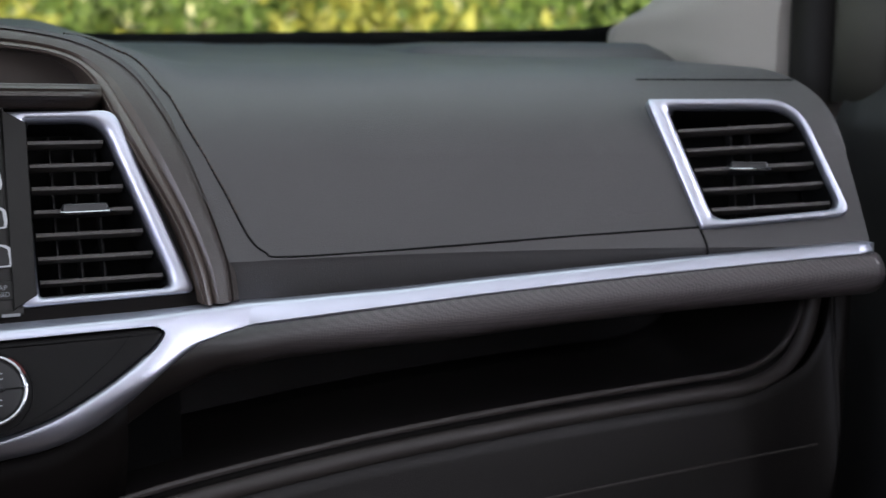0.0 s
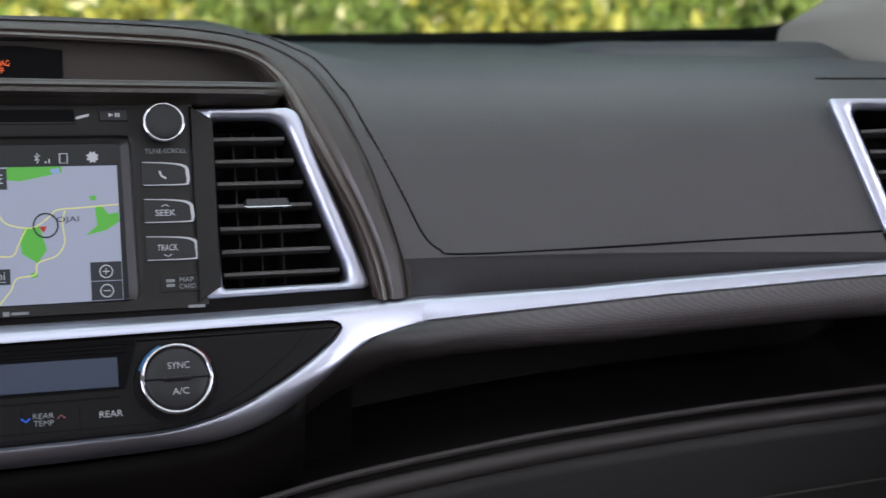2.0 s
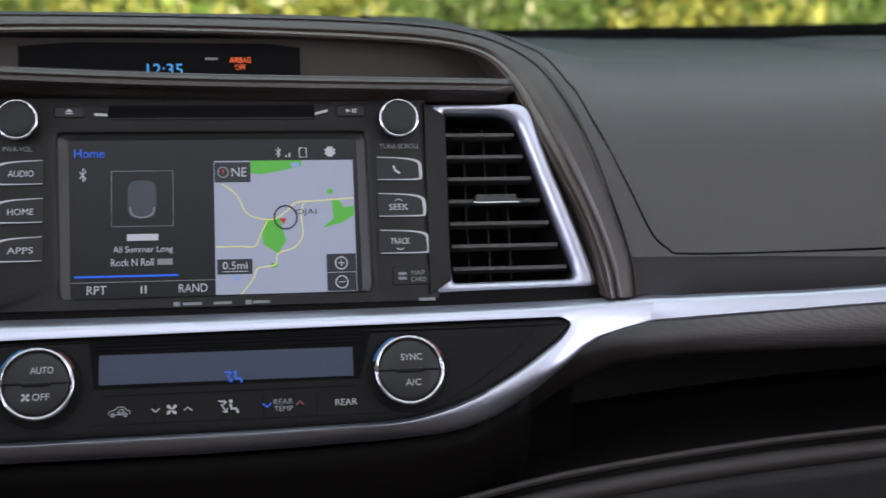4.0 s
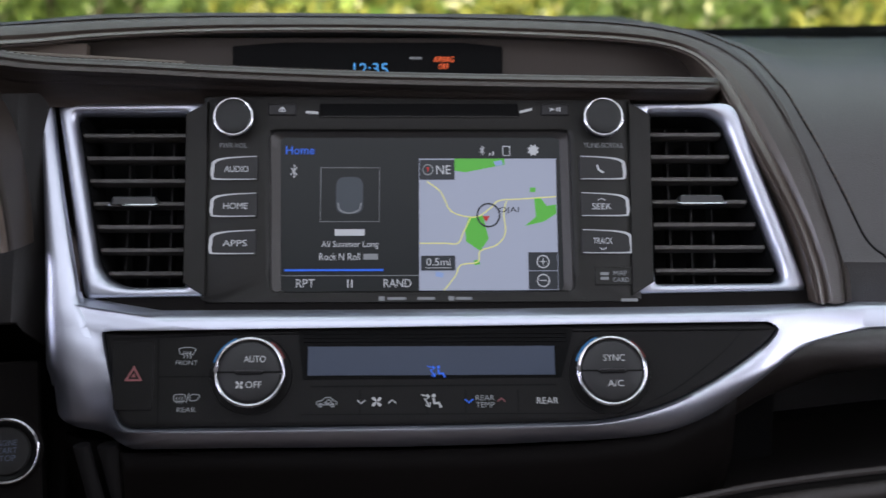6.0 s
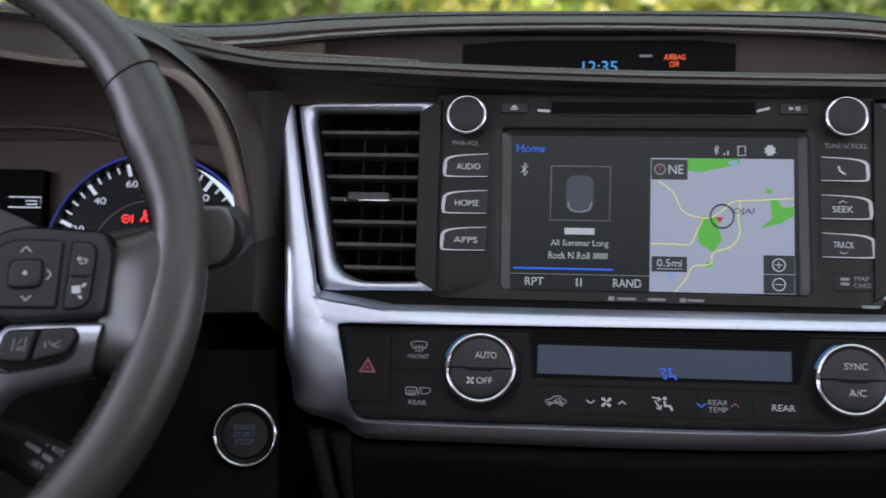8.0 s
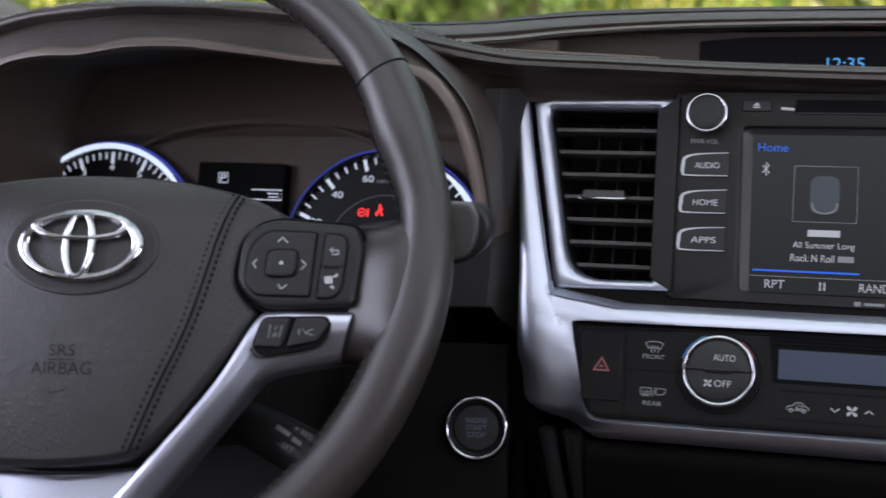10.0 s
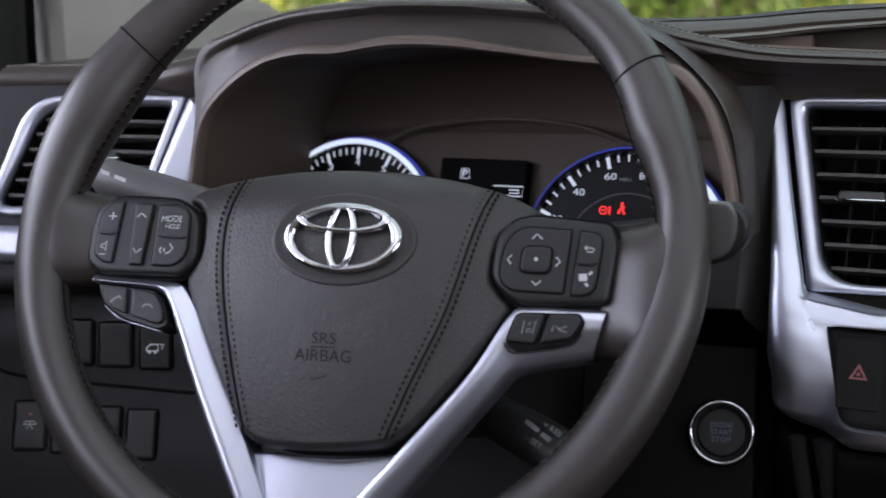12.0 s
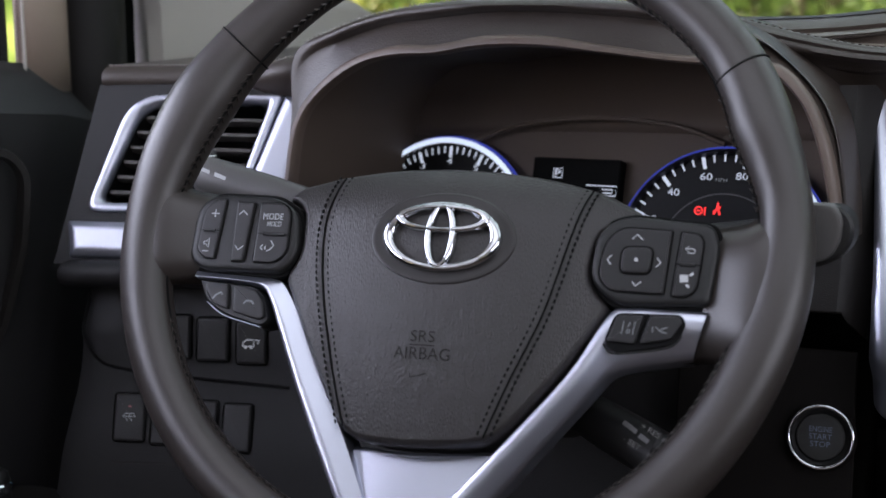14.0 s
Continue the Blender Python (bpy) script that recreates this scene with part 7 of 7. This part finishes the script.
def pod(pts, radii, name="switch_pod"):
    o = rounded(pts, radii, 6)
    if area2(o) < 0:
        o = list(reversed(o))
    part("pod_gap", slab(inset(o, -0.0022), [(0, -0.028), (0, -0.0020), (0.0006, -0.0014)]), SEAM, wheel)
    return part(name, slab(o, [(0, -0.02), (0, 0.0014), (0.0006, 0.0032), (0.0018, 0.0040), (0.004, 0.0042)]), BLACK, wheel, "black switch pod")


def pkey(par, pts, radii, h=0.0056, name="button", mat=None):
    o = rounded(pts, radii, 4)
    if area2(o) < 0:
        o = list(reversed(o))
    part("button_gap", slab(inset(o, -0.0008), [(0, 0.002), (0, 0.0043)]), SEAM, par)
    return part(name, slab(o, [(0, 0.002), (0, h - 0.0008), (0.0003, h - 0.0002), (0.0010, h)]), mat or KEY, par)


lp = pod([(-0.1450, 0.0020), (-0.1435, 0.0125), (-0.1340, 0.0195), (-0.0970, 0.0185), (-0.0830, 0.0100), (-0.0810, -0.0130), (-0.0880, -0.0240), (-0.1370, -0.0240), (-0.1455, -0.0175)], [0.004, 0.006, 0.008, 0.006, 0.008, 0.008, 0.008, 0.006, 0.006])
W5 = 0.0059
k = pkey(lp, [(-0.1390, 0.0095), (-0.1325, 0.0158), (-0.1265, 0.0160), (-0.1292, -0.0180), (-0.1350, -0.0178), (-0.1405, -0.0130)], [0.004, 0.003, 0.001, 0.001, 0.002, 0.003])
part("plus_mark", stroke([[(-0.1345, 0.0075), (-0.1295, 0.0075)], [(-0.1320, 0.0052), (-0.1320, 0.0098)]], 0.0006, W5), INK, k)
part("key_split", stroke([[(-0.1400, -0.0020), (-0.1280, -0.0022)]], 0.0007, W5), SEAM, k)
part("split_grip", tube([(-0.1370, -0.0021, 0.0060), (-0.1305, -0.0022, 0.0060)], 0.0009, 6, up=(0, 0, 1)), BLACK, k)
part("mute_mark", stroke([[(-0.1365, -0.0085), (-0.1350, -0.0085), (-0.1335, -0.0065), (-0.1335, -0.0120), (-0.1350, -0.0102), (-0.1365, -0.0102), (-0.1365, -0.0085)], [(-0.1368, -0.0140), (-0.1332, -0.0140)]], 0.0005, W5), INK, k)
k = pkey(lp, [(-0.1195, 0.0150), (-0.1090, 0.0145), (-0.1115, -0.0188), (-0.1190, -0.0190)], [0.001] * 4, 0.0062)
for s, y in ((1, 0.0085), (-1, -0.0118)):
    part("arrow_mark", stroke([[(-0.1172, y - s * 0.0014), (-0.1150, y + s * 0.0010), (-0.1122, y - s * 0.0014)]], 0.0006, 0.0065), INK, k)
k = pkey(lp, [(-0.1058, 0.0142), (-0.0925, 0.0148), (-0.0872, 0.0100), (-0.0865, -0.0130), (-0.0930, -0.0190), (-0.1060, -0.0188)], [0.001, 0.003, 0.004, 0.005, 0.004, 0.001])
write("MODE", 0.0118, -0.0970, 0.0068, k, INK, W5, 0.0036)
write("HOLD", 0.0084, -0.0958, 0.0026, k, INK, W5, 0.0028)
part("key_split", stroke([[(-0.1048, -0.0030), (-0.0870, -0.0034)]], 0.0007, W5), SEAM, k)
part("split_grip", tube([(-0.1015, -0.0031, 0.0060), (-0.0890, -0.0034, 0.0060)], 0.0009, 6, up=(0, 0, 1)), BLACK, k)
part("voice_mark", stroke([[(-0.0965, -0.0068), (-0.0945, -0.0095), (-0.0965, -0.0120), (-0.0985, -0.0128)], [(-0.0990, -0.0098), (-0.0998, -0.0108), (-0.0990, -0.0118)], [(-0.1010, -0.0092), (-0.1022, -0.0108), (-0.1010, -0.0122)]], 0.0006, W5), INK, k)
# phone keys under the upper silver edge
o = [(-0.1395, -0.0285), (-0.1050, -0.0310), (-0.0985, -0.0365), (-0.0945, -0.0500), (-0.1000, -0.0530), (-0.1225, -0.0475), (-0.1345, -0.0400)]
part("phone_pod", slab(list(reversed(rounded(o, [0.002, 0.004, 0.006, 0.006, 0.006, 0.01, 0.008], 4))), [(0, -0.02), (0, -0.003), (0.0008, -0.0016)]), BLACK, wheel)
part("phone_edge", tube([tuple(p) for p in spline([(-0.1330, -0.0410, -0.0012), (-0.1225, -0.0478, -0.0010), (-0.1080, -0.0515, -0.0010), (-0.0985, -0.0535, -0.0012)], 6)], 0.0002, 6, up=(0, 0, 1)), SILVER, wheel, "fine bright edge")
for pts, mk in (([(-0.1345, -0.0295), (-0.1205, -0.0305), (-0.1190, -0.0455), (-0.1290, -0.0420), (-0.1340, -0.0350)], 0), ([(-0.1175, -0.0307), (-0.1040, -0.0330), (-0.0985, -0.0400), (-0.0970, -0.0480), (-0.1000, -0.0500), (-0.1160, -0.0462)], 1)):
    o = rounded(pts, 0.002, 3)
    kk = part("button", slab(list(reversed(o)), [(0, -0.008), (0, -0.0004), (0.0005, 0.0004), (0.0014, 0.0006)]), KEY, wheel)
    if mk == 0:
        part("call_mark", stroke([[(-0.1288, -0.0395), (-0.1270, -0.0372), (-0.1240, -0.0358), (-0.1232, -0.0372)]], 0.0010, 0.0009), DIMINK, kk)
    else:
        part("hang_up_mark", stroke([[(-0.1100, -0.0415), (-0.1085, -0.0398), (-0.1055, -0.0398), (-0.1040, -0.0415)]], 0.0010, 0.0009), DIMINK, kk)

rp = pod([(0.0785, -0.0200), (0.0810, 0.0030), (0.0880, 0.0110), (0.0990, 0.0140), (0.1395, 0.0105), (0.1425, -0.0010), (0.1385, -0.0305), (0.0930, -0.0325)], [0.008, 0.008, 0.008, 0.008, 0.006, 0.006, 0.004, 0.008])
k = pkey(rp, [(0.0832, -0.0180), (0.0860, -0.0005), (0.0935, 0.0072), (0.1188, 0.0062), (0.1160, -0.0262), (0.0885, -0.0255)], [0.005, 0.006, 0.005, 0.001, 0.001, 0.005])
for pts in ([(0.0993, 0.0012), (0.1017, 0.0036), (0.1045, 0.0010)], [(0.1005, -0.0205), (0.1022, -0.0228), (0.1048, -0.0205)], [(0.0895, -0.0075), (0.0874, -0.0098), (0.0892, -0.0122)], [(0.1120, -0.0080), (0.1140, -0.0104), (0.1118, -0.0128)]):
    part("arrow_mark", stroke([pts], 0.0006, W5), INK, k)
part("centre_button", slab(rounded([(0.0940, -0.0165), (0.1090, -0.0165), (0.1100, -0.0030), (0.0950, -0.0030)], 0.004, 5), [(0, 0.004), (0, 0.0062), (0.0004, 0.0070), (0.0016, 0.0074)]), KEY, k)
part("centre_gap", ring(rounded([(0.0932, -0.0173), (0.1098, -0.0173), (0.1108, -0.0022), (0.0942, -0.0022)], 0.0045, 5), rounded([(0.0940, -0.0165), (0.1090, -0.0165), (0.1100, -0.0030), (0.0950, -0.0030)], 0.004, 5), [(0, 0.0058), (1, 0.0058)], 60), SEAM, k)
part("centre_dot", slab(circle(0.0010, 16, (0.1020, -0.0097)), [(0, 0.0073), (0, 0.0076)]), INK, k)
k = pkey(rp, [(0.1235, 0.0058), (0.1322, 0.0050), (0.1345, 0.0010), (0.1318, -0.0235), (0.1270, -0.0272), (0.1200, -0.0268)], [0.001, 0.003, 0.003, 0.003, 0.003, 0.001])
part("back_mark", stroke([[(0.1258, -0.0028), (0.1298, -0.0028), (0.1305, -0.0038), (0.1298, -0.0050), (0.1268, -0.0050)], [(0.1274, -0.0016), (0.1257, -0.0028), (0.1274, -0.0040)]], 0.00045, W5), INK, k)
part("key_split", stroke([[(0.1215, -0.0108), (0.1332, -0.0110)]], 0.0007, W5), SEAM, k)
part("split_grip", tube([(0.1240, -0.0109, 0.0060), (0.1305, -0.0110, 0.0060)], 0.0009, 6, up=(0, 0, 1)), BLACK, k)
part("page_mark", slab([(0.1238, -0.0198), (0.1278, -0.0196), (0.1276, -0.0160), (0.1236, -0.0162)], [(0, 0.0056), (0, W5)]), INK, k)
part("page_arrow", stroke([[(0.1285, -0.0165), (0.1302, -0.0150)], [(0.1268, -0.0210), (0.1285, -0.0222)]], 0.0012, W5), INK, k)
# lane and distance keys in the silver spoke
o = rounded([(0.0930, -0.0360), (0.1255, -0.0355), (0.1280, -0.0400), (0.1235, -0.0505), (0.0945, -0.0565), (0.0880, -0.0515)], [0.004, 0.003, 0.006, 0.008, 0.008, 0.005], 5)
if area2(o) < 0:
    o = list(reversed(o))
part("key_well", slab(o, [(0, -0.01), (0, 0.0024), (0.0006, 0.0026)]), SEAM, wheel)
part("key_well_edge", tube([tuple(p) for p in spline([(0.0880, -0.0520, 0.0026), (0.0915, -0.0562, 0.0026), (0.1000, -0.0562, 0.0026), (0.1200, -0.0522, 0.0026), (0.1262, -0.0460, 0.0026)], 6)], 0.0005, 6, up=(0, 0, 1)), BLACK, wheel, "fine dark edge")
for pts, mk in (([(0.0940, -0.0370), (0.1078, -0.0368), (0.1035, -0.0518), (0.0895, -0.0510)], 0), ([(0.1100, -0.0368), (0.1245, -0.0364), (0.1265, -0.0400), (0.1215, -0.0482), (0.1058, -0.0516)], 1)):
    o = rounded(pts, 0.002, 3)
    if area2(o) < 0:
        o = list(reversed(o))
    kk = part("button", slab(o, [(0, -0.002), (0, 0.0034), (0.0005, 0.0042), (0.0014, 0.0044)]), KEY, wheel)
    if mk == 0:
        part("lane_mark", stroke([[(0.0968, -0.0470), (0.0978, -0.0405)], [(0.1022, -0.0470), (0.1034, -0.0405)], [(0.0992, -0.0462), (0.0996, -0.0446), (0.1010, -0.0446), (0.1008, -0.0462), (0.0992, -0.0462)], [(0.1000, -0.0430), (0.1010, -0.0410)]], 0.00045, 0.0047), DIMINK, kk)
    else:
        part("distance_mark", stroke([[(0.1120, -0.0425), (0.1120, -0.0455)], [(0.1135, -0.0425), (0.1150, -0.0442), (0.1190, -0.0425)], [(0.1150, -0.0445), (0.1190, -0.0455)]], 0.0005, 0.0047), DIMINK, kk)

# ---- outside ----
GRASS = surface("sunlit rough grass", (0.10, 0.13, 0.035), 0.9, vary=0.5, dirt=1.2, scale=40)
shell("ground", sheet(lambda u, v: Vector((u, v, 0.03 * math.sin(u * 0.7) * math.cos(v * 0.5))), steps(-60, 60, 24), steps(-60, 60, 24)), GRASS, "rough sunlit grass round the car", "ground", solid=0.05)


def leaf_mat(name, a, b):
    m, n, l, q = nodes_of(name)
    geo, rmp = n.new("ShaderNodeNewGeometry"), n.new("ShaderNodeValToRGB")
    rmp.color_ramp.elements[0].color, rmp.color_ramp.elements[1].color = (*a, 1), (*b, 1)
    rmp.color_ramp.elements[1].position = 0.95
    # a few leaves painted pale, as sun glints through the foliage
    glint = rmp.color_ramp.elements.new(0.972)
    glint.color = (0.95, 0.90, 0.55, 1)
    l.new(geo.outputs["Random Per Island"], rmp.inputs[0])
    l.new(rmp.outputs[0], q.inputs["Base Color"])
    q.inputs["Roughness"].default_value = 0.5
    q.inputs["Subsurface Weight"].default_value = 0.0
    q.inputs["Transmission Weight"].default_value = 0.0
    return m


LEAF = leaf_mat("hedge leaf", (0.08, 0.13, 0.030), (0.22, 0.31, 0.08))
LEAF2 = leaf_mat("yellow-green leaf", (0.20, 0.23, 0.04), (0.58, 0.55, 0.13))
BARK = surface("brown bark", (0.10, 0.07, 0.05), 0.9, vary=0.4, grain=0.8, scale=60, dirt=8)
rng = random.Random(7)


def leaves(n, centre, size, length, droop=0.3):
    """Many small folded leaves in an uneven cloud."""
    bm = bmesh.new()
    lumps = [(Vector((rng.uniform(-1, 1) * size[0], rng.uniform(-1, 1) * size[1], rng.uniform(-1, 1) * size[2])), rng.uniform(0.25, 0.5)) for _ in range(26)]
    for _ in range(n):
        c, w = rng.choice(lumps)
        d = Vector((rng.gauss(0, 1), rng.gauss(0, 1), rng.gauss(0, 1))) * w * 0.55
        p = Vector(centre) + c + Vector((d.x * size[0], d.y * size[1], d.z * size[2]))
        if p.z < 0.02:
            p.z = rng.uniform(0.02, 0.5)
        t = Vector((rng.uniform(-1, 1), rng.uniform(-1, 1), rng.uniform(-0.6, 1))).normalized()
        s = t.cross(Vector((rng.uniform(-1, 1), rng.uniform(-1, 1), rng.uniform(-1, 1)))).normalized()
        L = length * rng.uniform(0.6, 1.3)
        o = t.cross(s) * L * 0.12
        a, b = bm.verts.new(p - t * L * 0.5), bm.verts.new(p + t * L * 0.5)
        q, r2 = bm.verts.new(p + s * L * 0.28 + o), bm.verts.new(p - s * L * 0.28 + o)
        bm.faces.new((a, q, b)), bm.faces.new((a, b, r2))
    return bm


for i, (x, y, w, h, mat) in enumerate(((-5.2, 6.2, 1.6, 1.6, LEAF), (-3.4, 5.4, 1.5, 1.5, LEAF2), (-1.7, 6.0, 1.4, 1.7, LEAF), (-0.2, 5.2, 1.3, 1.4, LEAF2), (1.3, 5.8, 1.4, 1.6, LEAF), (2.7, 5.0, 1.3, 1.5, LEAF2), (4.1, 5.4, 1.5, 1.6, LEAF), (5.6, 4.6, 1.5, 1.6, LEAF2))):
    sh = thing("shrub", Matrix.Translation((x, y, 0)), "leafy yellow-green shrub in sunlight" if mat is LEAF2 else "dense green leafy shrub", "shrub", group="shrubs in front of the car")
    part("foliage", leaves(5200, (0, 0, h * 0.55), (w * 0.62, 0.75, h * 0.6), 0.10), mat, sh, kind="stuff")
    for k in range(3):
        part("stem", tube([(rng.uniform(-0.1, 0.1) + 0.12 * (k - 1) * t * 3, 0.1 * (k - 1), 1.1 * h * t) for t in steps(0, 1, 5)], lambda t: 0.03 * (1 - 0.7 * t), 6, up=(0, 1, 0)), BARK, sh)
for x, y, h in ((-6.5, 8.5, 4.6), (-2.6, 9.0, 5.0), (0.9, 8.6, 4.8), (4.3, 8.8, 5.0), (7.6, 7.4, 4.6)):
    tr_ = thing("tree", Matrix.Translation((x, y, 0)), "broadleaf tree with sunlit green crown", "tree", group="trees in front of the car")
    part("trunk", tube([(0.05 * math.sin(t * 4), 0, h * 0.8 * t) for t in steps(0, 1, 8)], lambda t: 0.13 * (1 - 0.6 * t), 8, up=(0, 1, 0)), BARK, tr_)
    for k in range(5):
        a = k * 1.26
        part("limb", tube([(math.cos(a) * 1.1 * t, math.sin(a) * 0.9 * t, h * (0.35 + 0.06 * k) + 0.9 * t) for t in steps(0, 1, 5)], lambda t: 0.05 * (1 - 0.7 * t), 6, up=(0, 0, 1)), BARK, tr_)
    part("crown", leaves(6500, (0, 0, h * 0.55), (1.6, 1.2, h * 0.34), 0.14), LEAF, tr_, kind="stuff")
# distance behind the shrubs: soft mottled woodland, its sunlight put in as glow
bd, bn, bl, bb = nodes_of("glowing distant woodland")
tcb, n1, n2 = bn.new("ShaderNodeTexCoord"), bn.new("ShaderNodeTexNoise"), bn.new("ShaderNodeTexVoronoi")
n1.inputs["Scale"].default_value, n1.inputs["Detail"].default_value = 0.9, 5
n2.inputs["Scale"].default_value = 3.2
bl.new(tcb.outputs["Object"], n1.inputs["Vector"])
bl.new(tcb.outputs["Object"], n2.inputs["Vector"])
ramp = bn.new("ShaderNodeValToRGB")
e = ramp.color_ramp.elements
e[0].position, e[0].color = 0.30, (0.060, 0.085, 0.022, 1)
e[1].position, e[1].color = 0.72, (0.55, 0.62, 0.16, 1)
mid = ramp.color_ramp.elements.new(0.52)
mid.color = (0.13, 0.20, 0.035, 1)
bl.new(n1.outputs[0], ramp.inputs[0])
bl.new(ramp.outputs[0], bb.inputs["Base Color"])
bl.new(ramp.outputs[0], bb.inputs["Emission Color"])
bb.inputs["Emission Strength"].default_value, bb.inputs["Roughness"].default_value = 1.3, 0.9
shell("backdrop", sheet(lambda u, v: Vector((15 * math.sin(u), 14 * math.cos(u) - 1, v)), steps(-1.4, 1.4, 30), steps(-0.1, 5.5, 8)), bd, "mottled woodland in the distance, glowing in place of sunlight", "backdrop")
